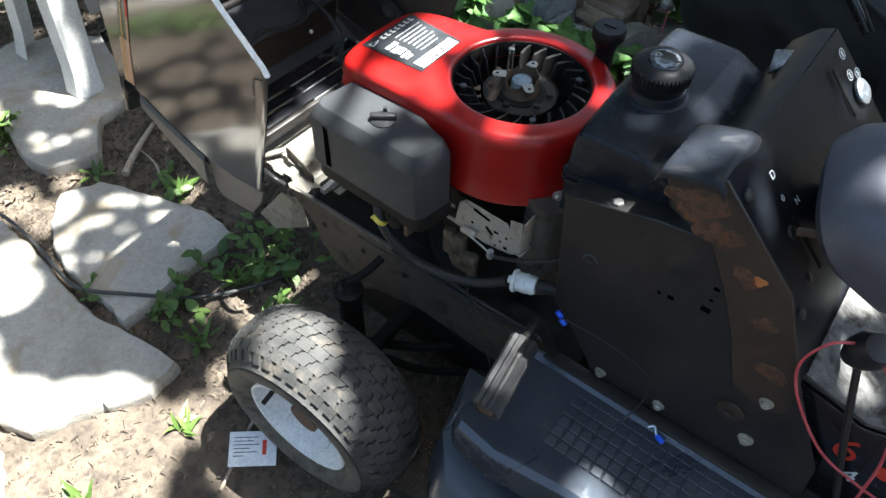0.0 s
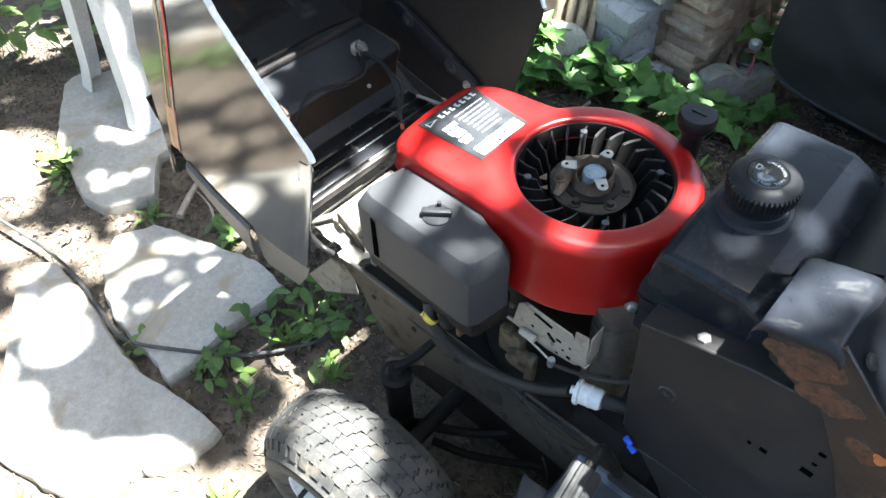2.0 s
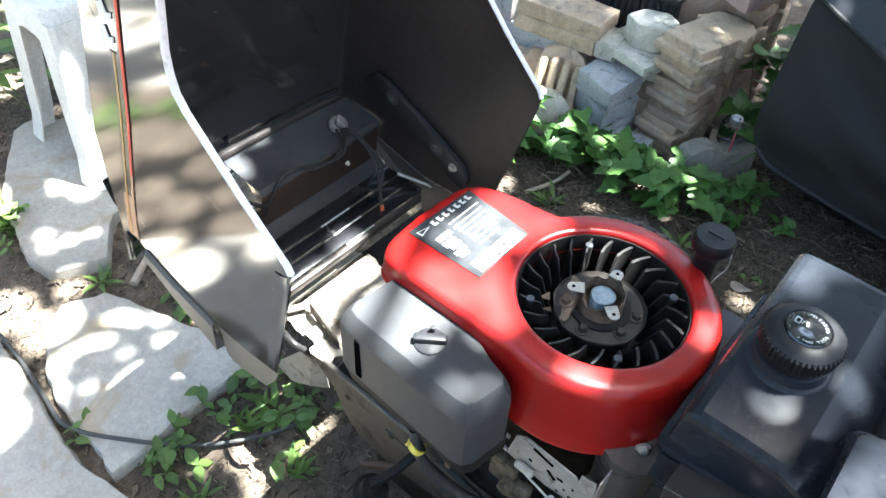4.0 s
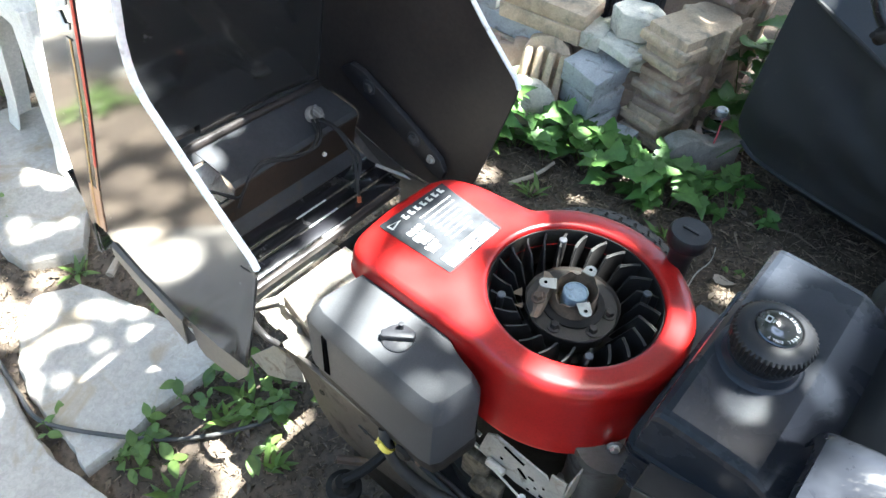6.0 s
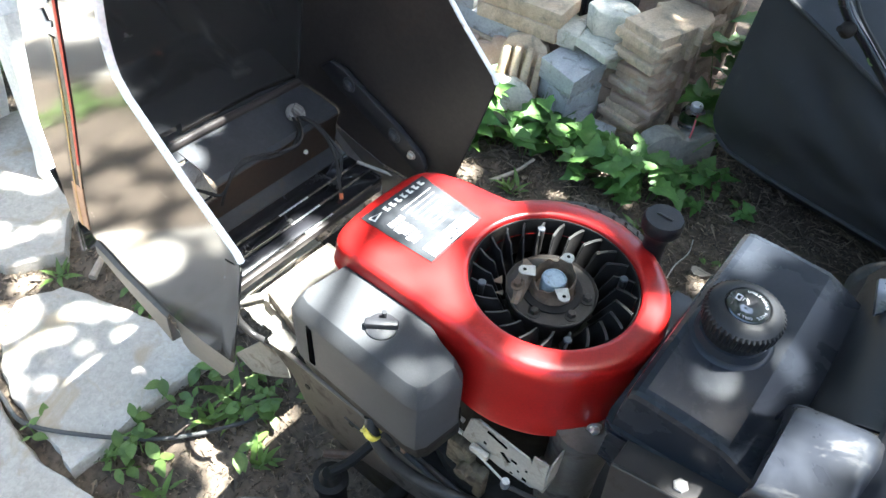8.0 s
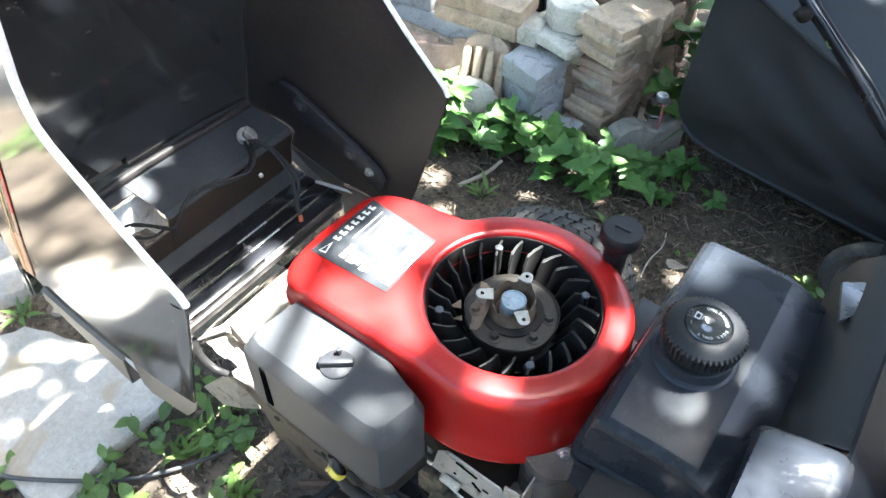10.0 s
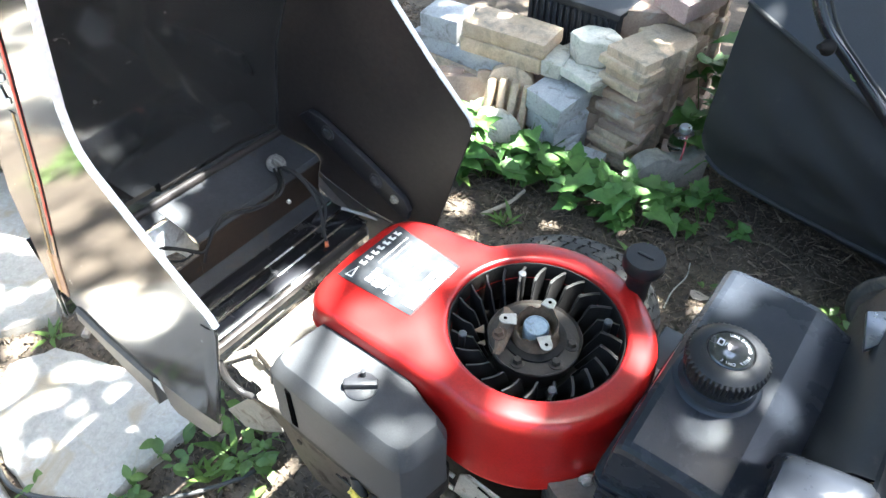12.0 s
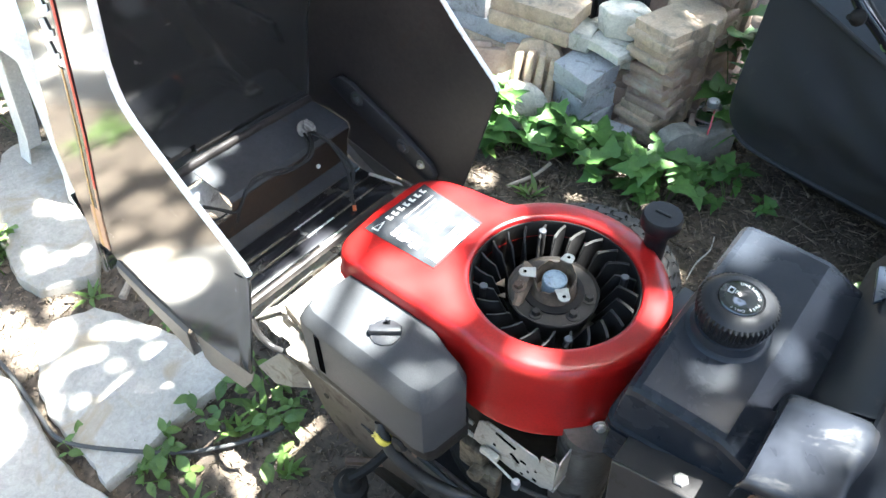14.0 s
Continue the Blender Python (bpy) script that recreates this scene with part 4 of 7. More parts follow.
def chassis():
    rail = [(-0.786, 0.350), (-0.776, 0.366), (-0.20, 0.366), (-0.20, 0.22), (-0.46, 0.235), (-0.60, 0.20), (-0.68, 0.205), (-0.715, 0.25), (-0.735, 0.305)]
    for y, s in ((0.690, 1), (1.006, -1)):
        ob = part("frame_rail", prism(rail, "y", y, y + s * 0.004, 0.001, 1), M["dusty"], MOWER, "dirty black steel frame rail")
        part("rail_flange", box((-0.725, min(y + s * 0.004, y + s * 0.04), 0.3625), (-0.20, max(y + s * 0.004, y + s * 0.04), 0.366), 0.001), M["grime"], ob)
        part("rail_edge", tube([(-0.772, y + s * 0.001, 0.3655), (-0.60, y, 0.3670), (-0.40, y, 0.3672), (-0.20, y, 0.3670)], 0.0042, 10), M["rail_edge"], ob, "worn rolled rail edge with its highlight in the colour")
        if s > 0:
            for x, z in ((-0.70, 0.31), (-0.60, 0.305), (-0.50, 0.31)):
                part("rail_hole", lathe([(0.0, 0), (0.006, 0), (0.006, 0.0012), (0, 0.0012)], 12, Matrix.Translation((x, y, z)) @ FACE_NEAR), M["grime"], ob)
    # pan runs from rail to rail so the soil below stays dark
    part("engine_pan", box((-0.70, 0.6965, 0.340), (-0.15, 0.9995, 0.352), 0.002), M["grime"], MOWER)
    # ribbed front plate below the hood
    left = ((-0.945, 0.352), (-0.930, 0.366), (-0.912, 0.366), (-0.906, 0.358), (-0.890, 0.358), (-0.882, 0.364))
    right = ((-0.870, 0.364), (-0.862, 0.376), (-0.842, 0.376), (-0.836, 0.366), (-0.814, 0.366), (-0.808, 0.376), (-0.788, 0.376), (-0.782, 0.364), (-0.760, 0.362), (-0.756, 0.348))
    for profile in (left, right):
        part("front_plate", sheet([[(x, y, z) for x, z in profile] for y in (0.700, 0.74, 0.78, 0.84, 0.90)], 0.003), M["plate"], MOWER, "ribbed bare metal front plate", 30)
    part("front_pan", box((-0.885, 0.905, 0.352), (-0.700, 1.085, 0.358), 0.001), M["grime"], MOWER, "dirty black pan behind the grille")
    part("front_tie", box((-0.724, 0.712, 0.362), (-0.712, 0.90, 0.378), 0.002), M["zinc"], MOWER)
    catch = part("hood_catch", prism([(-0.838, 0.372), (-0.838, 0.398), (-0.826, 0.402), (-0.752, 0.392), (-0.748, 0.384), (-0.748, 0.366), (-0.756, 0.364)], "y", 0.0, 0.003, 0.0008, 1, m=pose(0, 0.730, 0, 0, 0, 0) @ Matrix(((1, 0, 0, 0), (-0.20, 1, 0, -0.16), (0, 0, 1, 0), (0, 0, 0, 1)))), M["dusty"], MOWER, "bent steel hood catch with a bolt hole")
    # pale disc in place of a hole, for the bright background behind it
    part("catch_hole", lathe([(0, 0), (0.0045, 0), (0.0045, 0.0006), (0, 0.0006)], 14, Matrix.Translation((-0.790, 0.7272, 0.387)) @ FACE_NEAR), M["plate"], catch)
    part("catch_arm", sheet([[(-0.866, 0.684, 0.388), (-0.836, 0.734, 0.392)], [(-0.878, 0.691, 0.386), (-0.848, 0.741, 0.390)]], 0.003), M["plate"], catch, "bare metal strap")
    part("catch_rod", tube([(-0.868, 0.688, 0.386), (-0.835, 0.674, 0.388), (-0.800, 0.671, 0.386), (-0.786, 0.680, 0.372)], 0.0055, 10), M["panel"], catch)
    part("rail_end", prism([(-0.786, 0.688), (-0.776, 0.684), (-0.752, 0.686), (-0.738, 0.694), (-0.742, 0.706), (-0.730, 0.722), (-0.748, 0.726), (-0.784, 0.716)], "z", 0.3665, 0.3690, 0.0012, 1), M["plate"], MOWER, "rail end worn to bare metal")
    part("front_tab", sheet([[(-0.822, 0.697, 0.318), (-0.900, 0.690, 0.215)], [(-0.806, 0.700, 0.318), (-0.862, 0.694, 0.188)], [(-0.797, 0.700, 0.318), (-0.812, 0.697, 0.222)], [(-0.786, 0.712, 0.318), (-0.776, 0.712, 0.235)]], 0.003), M["plate"], MOWER, "bent bare metal plate below the rail", 20)
    part("pan_strip", box((-0.714, 0.728, 0.3530), (-0.700, 0.782, 0.3560), 0.001), M["zinc"], MOWER, "pale metal strip")
    # front axle, spindle and steering rods
    part("front_axle", tube([(-0.50, 0.56, 0.185), (-0.50, 0.85, 0.20), (-0.50, 1.14, 0.185)], 0.015, 12), M["grime"], MOWER, "greasy black axle beam")
    for y in (0.585, 1.115):
        part("spindle", lathe([(0.0, 0.12), (0.020, 0.12), (0.022, 0.13), (0.022, 0.29), (0.027, 0.295), (0.027, 0.306), (0.018, 0.310), (0.012, 0.322), (0.0, 0.322)], 24, Matrix.Translation((-0.56, y + 0.02, 0))), M["grime"], MOWER)
    part("stub_axle", tube([(-0.56, 0.60, 0.17), (-0.52, 0.50, 0.185), (-0.497, 0.42, 0.19)], 0.014, 10), M["grime"], MOWER)
    part("steering_arm", tube([(-0.56, 0.605, 0.325), (-0.545, 0.635, 0.335), (-0.535, 0.672, 0.350)], 0.008, 8), M["grime"], MOWER)
    part("tie_rod", tube([(-0.56, 0.60, 0.15), (-0.43, 0.68, 0.15), (-0.30, 0.80, 0.17)], 0.009, 8), M["grime"], MOWER)
    part("tie_rod", tube([(-0.50, 0.62, 0.12), (-0.42, 0.66, 0.10), (-0.25, 0.74, 0.16), (-0.12, 0.80, 0.22)], 0.008, 8), M["grime"], MOWER)
    part("tie_rod", tube([(-0.64, 0.66, 0.20), (-0.50, 0.75, 0.22), (-0.40, 0.80, 0.24)], 0.008, 8), M["rust_dark"], MOWER)
    # three dark boxes added to fill the shade under the mower
    part("subframe", box((-0.66, 0.705, 0.09), (-0.20, 1.0, 0.235), 0.012), M["grime"], MOWER, "dark box added to fill the shade under the frame")
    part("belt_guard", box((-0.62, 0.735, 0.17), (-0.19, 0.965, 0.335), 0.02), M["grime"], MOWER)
    part("deck_body", box((-0.20, 0.62, 0.10), (0.52, 1.16, 0.275), 0.03, 3), M["grime"], MOWER, "dark cutting deck box added to keep light off the ground")
    # fender of the cutting deck under the footrest
    rows = []
    for x, f in ((-0.30, 0.0), (-0.27, 0.6), (-0.22, 0.9), (-0.10, 1.0), (0.20, 1.0), (0.45, 1.0)):
        rows.append([(x, 0.62 - w * f, z) for w, z in ((0.0, 0.285), (0.12, 0.282), (0.19, 0.27), (0.235, 0.235), (0.25, 0.19), (0.252, 0.10))])
    part("cutting_deck", sheet(rows, 0.004), M["foot"], MOWER, "glossy black cutting deck shell")


chassis()


def engine_side():
    # governor bracket with cut-outs
    plate = [(-0.400, 0.512), (-0.392, 0.562), (-0.380, 0.574), (-0.335, 0.571), (-0.308, 0.570), (-0.303, 0.563), (-0.303, 0.581), (-0.284, 0.585), (-0.280, 0.526), (-0.296, 0.512), (-0.34, 0.505)]
    br = part("governor_bracket", prism(plate, "y", 0.688, 0.6905, 0.0006, 1), M["zinc"], MOWER, "pale zinc-plated throttle bracket")
    part("bracket_fold", box((-0.308, 0.6905, 0.514), (-0.280, 0.73, 0.517), 0.001), M["zinc"], br)
    part("bracket_fold", box((-0.2825, 0.6905, 0.526), (-0.280, 0.73, 0.584), 0.001), M["zinc"], br)
    bm = bmesh.new()
    for x, z, w, h, a in ((-0.345, 0.556, 0.030, 0.005, -12), (-0.330, 0.532, 0.016, 0.005, -40), (-0.318, 0.536, 0.008, 0.004, 0), (-0.30, 0.514, 0.006, 0.005, 0), (-0.36, 0.530, 0.004, 0.004, 0), (-0.30, 0.535, 0.003, 0.003, 0), (-0.31, 0.522, 0.003, 0.003, 0), (-0.318, 0.508, 0.004, 0.003, 0)):
        box((-w / 2, -0.0003, -h / 2), (w / 2, 0.0003, h / 2), 0, m=Matrix.Translation((x - 0.006, 0.6872, z + 0.006)) @ pose(0, 0, 0, 0, -a, 0), bm=bm)
    part("bracket_slots", bm, M["hole"], br)
    br.location = (0.006, 0.0, 0.012)
    bm = sheet([[(-0.432, 0.689, 0.545), (-0.432, 0.689, 0.520)], [(-0.428, 0.689, 0.548), (-0.428, 0.689, 0.517)]], 0.003)
    tube([(-0.40, 0.689, 0.546), (-0.430, 0.689, 0.549), (-0.433, 0.689, 0.520), (-0.40, 0.689, 0.516)], 0.003, 6, 4, bm, smooth=False)
    part("bracket_loop", bm, M["zinc"], br)
    part("throttle_clip", box((-0.382, 0.677, 0.513), (-0.355, 0.686, 0.525), 0.003, m=None), M["zinc"], br)
    part("throttle_rod", tube([(-0.37, 0.678, 0.518), (-0.345, 0.677, 0.512), (-0.325, 0.676, 0.506)], 0.0016, 6), M["zinc"], br)
    part("cable_end", lathe([(0, -0.006), (0.005, -0.006), (0.006, 0), (0.005, 0.008), (0, 0.008)], 10, Matrix.Translation((-0.323, 0.675, 0.505))), M["steel"], br, "shiny cable clamp")
    part("throttle_cable", tube([(-0.317, 0.676, 0.512), (-0.273, 0.677, 0.534), (-0.228, 0.680, 0.563), (-0.205, 0.690, 0.575)], 0.003, 8), M["hose"], MOWER)
    part("cylinder_barrel", lathe([(0.0, 0.42), (0.034, 0.42), (0.036, 0.47), (0.034, 0.52), (0.036, 0.56), (0.036, 0.61), (0.0, 0.61)], 26, Matrix.Translation((-0.270, 0.752, 0))), M["barrel"], MOWER, "stained metal engine housing")
    bm = box((-0.415, 0.685, 0.445), (-0.375, 0.705, 0.50), 0.006)
    box((-0.395, 0.682, 0.425), (-0.36, 0.70, 0.468), 0.006, bm=bm)
    box((-0.365, 0.684, 0.405), (-0.350, 0.70, 0.47), 0.004, bm=bm)
    lathe([(0, 0), (0.010, 0), (0.010, 0.015), (0, 0.016)], 12, Matrix.Translation((-0.378, 0.684, 0.468)) @ FACE_NEAR, bm)
    part("carburettor", bm, M["cast"], MOWER, "stained carburettor body")
    bm = box((-0.475, 0.640, 0.52), (-0.425, 0.69, 0.585), 0.006)
    lathe([(0, 0), (0.012, 0), (0.012, 0.03), (0.008, 0.034), (0, 0.034)], 14, Matrix.Translation((-0.45, 0.642, 0.55)) @ FACE_NEAR, bm)
    part("intake_elbow", bm, M["grime"], MOWER)
    part("intake_plate", box((-0.440, 0.622, 0.520), (-0.432, 0.66, 0.572), 0.002), M["rust_dark"], MOWER)
    # fuel hose from the tap to the inline filter
    part("hose_barb", tube([(-0.490, 0.628, 0.572), (-0.480, 0.618, 0.552)], 0.008, 10), M["rust"], MOWER)
    hose = part("fuel_hose", tube([(-0.484, 0.618, 0.560), (-0.474, 0.611, 0.542), (-0.453, 0.612, 0.510), (-0.418, 0.630, 0.464), (-0.363, 0.652, 0.447), (-0.318, 0.668, 0.455), (-0.283, 0.678, 0.478)], 0.0082, 12), M["hose"], MOWER, "black rubber fuel hose")
    part("hose_clamp", lathe([(0.0105, -0.004), (0.0128, -0.004), (0.0128, 0.004), (0.0105, 0.004)], 16, Matrix.Translation((-0.475, 0.612, 0.542)) @ pose(0, 0, 0, 150, 22, 0)), M["yellow"], hose, "yellow hose clamp")
    part("clamp_tail", tube([(-0.484, 0.602, 0.547), (-0.478, 0.600, 0.556)], 0.002, 6), M["yellow"], hose)
    at = Matrix.Translation((-0.283, 0.680, 0.481)) @ pose(0, 0, 0, 0, 84, 14)
    part("fuel_filter", lathe([(0, 0), (0.006, 0), (0.006, 0.006), (0.0165, 0.007), (0.0180, 0.009), (0.0180, 0.013), (0.0150, 0.014), (0.0150, 0.026), (0.0158, 0.0265), (0.0158, 0.0290), (0.0150, 0.0295), (0.0150, 0.040), (0.0125, 0.044), (0.0, 0.044)], 26, at), M["filter_white"], MOWER, "white inline fuel filter")
    part("hose_tail", tube([(-0.239, 0.692, 0.486), (-0.215, 0.70, 0.489), (-0.18, 0.71, 0.49)], 0.0105, 10), M["hose"], MOWER)
    for pts in (
        [(-0.34, 0.655, 0.44), (-0.33, 0.655, 0.40), (-0.29, 0.655, 0.375), (-0.23, 0.66, 0.395), (-0.205, 0.665, 0.42)],
        [(-0.36, 0.655, 0.43), (-0.30, 0.655, 0.405), (-0.22, 0.655, 0.385), (-0.13, 0.66, 0.40)],
        [(-0.58, 0.66, 0.39), (-0.50, 0.655, 0.40), (-0.42, 0.655, 0.41), (-0.33, 0.655, 0.40)],
        [(-0.285, 0.640, 0.33), (-0.275, 0.64, 0.30), (-0.27, 0.64, 0.27)],
    ):
        part("thin_wire", tube(pts, 0.0016, 6), M["hose"], MOWER)
    part("pan_cable", tube([(-0.52, 0.684, 0.372), (-0.44, 0.680, 0.374), (-0.36, 0.678, 0.372), (-0.24, 0.678, 0.376)], 0.0045, 8), M["hose"], MOWER)
    for x, z in ((-0.186, 0.507), (-0.178, 0.496)):
        part("blue_crimp", tube([(x, 0.655, z), (x + 0.008, 0.655, z - 0.006)], 0.0042, 8), M["blue"], MOWER)


engine_side()


def dash():
    side = [(-0.218, 0.706), (-0.200, 0.500), (-0.178, 0.480), (-0.128, 0.412), (-0.12, 0.392), (0.20, 0.392), (0.19, 0.47), (0.118, 0.600), (0.058, 0.728), (-0.049, 0.830), (-0.112, 0.812), (-0.095, 0.765), (-0.05, 0.745), (-0.10, 0.738)]
    pan = part("side_panel", prism(side, "y", 0.672, 0.676, 0.0012, 1), M["panel"], MOWER, "dirty black sheet-steel side panel")
    rust = [(-0.114, 0.812), (-0.049, 0.832), (0.058, 0.729), (0.118, 0.598), (0.122, 0.545), (0.10, 0.525), (0.055, 0.545), (0.028, 0.62), (-0.005, 0.69), (-0.036, 0.742), (-0.088, 0.775)]
    fl = part("rusty_flange", prism(rust, "y", 0.6698, 0.6715, 0.0008, 1), M["rust"], pan, "rust-stained dash upright")
    part("panel_ledge", prism([(-0.218, 0.676), (-0.052, 0.676), (-0.052, 0.712), (-0.218, 0.712)], "z", 0.703, 0.708, 0.001, 1, m=Matrix(((1, 0, 0, 0), (0, 1, 0, 0), (0.20, 0, 1, 0.04), (0, 0, 0, 1)))), M["panel"], pan)
    part("panel_bolt", bolt(-0.156, 0.690, 0.7125, pose(0, 0, 0, 0, -11, 0), 0.0075), M["alu"], pan, "bright hex bolt")
    for x, z, w, h in ((-0.013, 0.643, 0.012, 0.008), (-0.055, 0.632, 0.008, 0.006), (-0.070, 0.630, 0.004, 0.004), (-0.012, 0.683, 0.007, 0.005), (-0.012, 0.662, 0.005, 0.003)):
        part("panel_hole", box((x - w / 2, 0.6708, z - h / 2), (x + w / 2, 0.6716, z + h / 2), 0.0), M["hole"], pan)
    for x, z in ((-0.165, 0.620),):
        part("panel_rivet", lathe([(0, 0.0), (0.011, 0.0), (0.009, 0.002), (0.004, 0.0022), (0.003, 0.0005), (0, 0.0005)], 18, Matrix.Translation((x, 0.672, z)) @ FACE_NEAR), M["panel"], pan)
    for x, y, z, r in ((0.099, 0.6695, 0.547, 0.006), (0.105, 0.671, 0.454, 0.007), (-0.011, 0.671, 0.414, 0.006), (-0.104, 0.671, 0.408, 0.006)):
        part("panel_bolt", bolt(x, y, z, FACE_NEAR, r), M["zinc"], pan)
    part("rust_washer", lathe([(0.0, 0.0), (0.018, 0.0), (0.017, 0.003), (0.008, 0.0035), (0.007, 0.0015), (0, 0.0015)], 22, Matrix.Translation((0.071, 0.671, 0.491)) @ FACE_NEAR), M["rust"], pan)
    for x, z, r, ph in ((-0.064, 0.788, 0.024, 0.3), (-0.040, 0.760, 0.020, 1.7), (-0.090, 0.786, 0.013, 2.2), (-0.022, 0.765, 0.012, 0.9), (0.010, 0.722, 0.014, 2.8), (0.050, 0.670, 0.012, 1.1), (0.085, 0.600, 0.016, 2.0)):
        part("rust_patch", lathe([(0, 0), (r, 0), (r * 0.9, 0.0005), (0, 0.0006)], 26, Matrix.Translation((x, 0.6698, z)) @ FACE_NEAR, wave=lambda t, k, ph=ph: 1 + 0.22 * math.sin(2 * t + ph) + 0.12 * math.sin(3 * t + 2 * ph) + 0.07 * math.sin(7 * t + ph) + 0.05 * math.sin(12 * t)), M["rust_patch"], fl)
    part("rust_spot", lathe([(0, 0), (0.007, 0), (0.006, 0.0014), (0, 0.0016)], 12, Matrix.Translation((0.024, 0.6696, 0.727)) @ FACE_NEAR, wave=lambda a, k: 1 + 0.25 * math.sin(3 * a)), M["rust_orange"], fl)
    # slanted dash plate, drawn out across the mower
    line = [(-0.052, 0.830), (0.056, 0.727), (0.116, 0.597), (0.119, 0.58)]
    plate = part("dash_plate", sheet([[(x, y, z) for x, z in line] for y in (0.6725, 0.68, 0.85, 1.03)], 0.004), M["dash"], MOWER, "black dash plate with white control symbols", 25)
    # pressed top with rolled edges
    rows = []
    for y, drop, grow in ((0.6632, 0.0125, 0.0005), (0.6636, 0.0085, 0.0003), (0.6652, 0.0045, 0.0), (0.6690, 0.0014, -0.001), (0.6760, 0.0, -0.002), (0.700, 0.0, -0.002), (0.745, -0.001, -0.001), (0.762, 0.001, 0.0), (0.770, 0.008, 0.002), (0.772, 0.030, 0.004)):
        rows.append([(-0.1185 - grow, y, 0.796 - drop), (-0.1180 - grow, y, 0.808 - drop), (-0.1150, y, 0.8155 - drop), (-0.1080, y, 0.8195 - drop), (-0.0850, y, 0.8265 - drop), (-0.0620, y, 0.8322 - drop), (-0.0555, y, 0.8325 - drop), (-0.0495 + grow, y, 0.8295 - drop), (-0.0440 + grow, y, 0.8225 - drop)])
    part("dash_top", sheet(rows, 0.002), M["dash_top"], plate, "worn glossy black dash top", 40)
    part("dash_back", sheet([[(-0.108, y, lo), (-0.096, y, lo + 0.035), (-0.070, y, hi - 0.006), (-0.054, y, hi)] for y, lo, hi in ((0.774, 0.745, 0.826), (0.834, 0.745, 0.827), (0.90, 0.75, 0.829), (0.924, 0.755, 0.829), (1.03, 0.76, 0.829))], 0.003), M["cap"], plate, "black plastic cover behind the dash")
    # same cover as the slope; bluer colour stands in for skylight on top
    part("dash_fin", prism([(-0.104, 0.976), (-0.093, 0.922), (-0.066, 0.968), (-0.060, 0.990), (-0.080, 0.994)], "z", 0.800, 0.806, 0.002, 2), M["foot"], plate, "corner of the black cover, coloured bluish for the sky it faces")
    n = Vector((0.103, 0, 0.108)).normalized()

    def on_plate(s, y, lift=0.0045):
        """A place on the upper half of the plate, s from its top edge down."""
        d = Vector((0.108, 0, -0.103)).normalized()
        return Vector((-0.052, y, 0.830)) + d * s + n * lift

    turn = Matrix((Vector((0, 1, 0)), Vector((-0.108, 0, 0.103)).normalized(), n)).transposed().to_4x4()
    for s0, y in ((0.098, 0.740), (0.030, 0.964)):
        bm = box((-0.004, -0.035, -0.001), (0.004, 0.035, 0.001), 0.001, m=Matrix.Translation(on_plate(s0 + 0.03, y, 0.004)) @ turn)
        part("lever_slot", bm, M["grime"], plate)
    for ch, s, y, size in (("0", 0.068, 0.738, 0.012), ("N", 0.086, 0.760, 0.012), ("D", 0.040, 0.742, 0.014)):
        letters(ch, size, M["print_white"], plate, Matrix.Translation(on_plate(s, y, 0.0046)) @ turn, "dash_symbol")
    for s, y in ((0.024, 1.000), (0.052, 0.994), (0.060, 1.014)):
        bm = lathe([(0.0062, 0), (0.0075, 0), (0.0075, 0.0004), (0.0062, 0.0004)], 18, Matrix.Translation(on_plate(s, y, 0.0045)) @ turn)
        box((-0.002, -0.004, 0), (0.002, 0.004, 0.0005), 0, m=Matrix.Translation(on_plate(s, y, 0.0045)) @ turn, bm=bm)
        part("dash_symbol", bm, M["print_white"], plate)
    for x, y, z in ((0.025, 0.724, 0.757), (0.061, 0.720, 0.712), (0.075, 0.690, 0.686), (-0.028, 0.690, 0.806)):
        part("dash_rivet", lathe([(0, 0), (0.008, 0), (0.007, 0.003), (0.003, 0.004), (0, 0.004)], 14, Matrix.Translation((x, y, z + 0.004)) @ turn), M["panel"], plate)
    lever = part("throttle_lever", tube([(0.030, 0.725, 0.765), (0.07, 0.722, 0.785), (0.098, 0.72, 0.795)], 0.005, 8), M["rust_dark"], MOWER)
    part("lever_knob", box((-0.011, -0.016, -0.009), (0.032, 0.016, 0.009), 0.006, 3, Matrix.Translation((0.105, 0.72, 0.797)) @ pose(0, 0, 0, 0, -14, 10)), M["black_plastic"], lever, "black lever knob")
    part("key_plate", lathe([(0, 0), (0.017, 0), (0.017, 0.003), (0.012, 0.006), (0.004, 0.006), (0, 0.004)], 22, Matrix.Translation(on_plate(0.082, 1.004, 0.004)) @ turn), M["steel"], plate)
    # hub of the steering wheel and column
    bm = lathe([(0.0, 0.060), (0.05, 0.058), (0.085, 0.046), (0.105, 0.022), (0.112, -0.005), (0.108, -0.03), (0.09, -0.045), (0.0, -0.05)], 40, Matrix.Translation((0.106, 0.780, 0.790)) @ pose(0, 0, 0, 0, 42, 0) @ Matrix.Diagonal((0.88, 0.88, 0.95, 1)), wave=lambda a, k: 1 + 0.06 * math.cos(4 * a + 1.6))
    part("steering_hub", bm, M["grey_plastic"], MOWER, "dull grey steering wheel hub cover")
    part("steering_column", tube([(0.0, 0.83, 0.62), (0.06, 0.815, 0.78)], 0.024, 12, smooth=False), M["black_plastic"], MOWER)
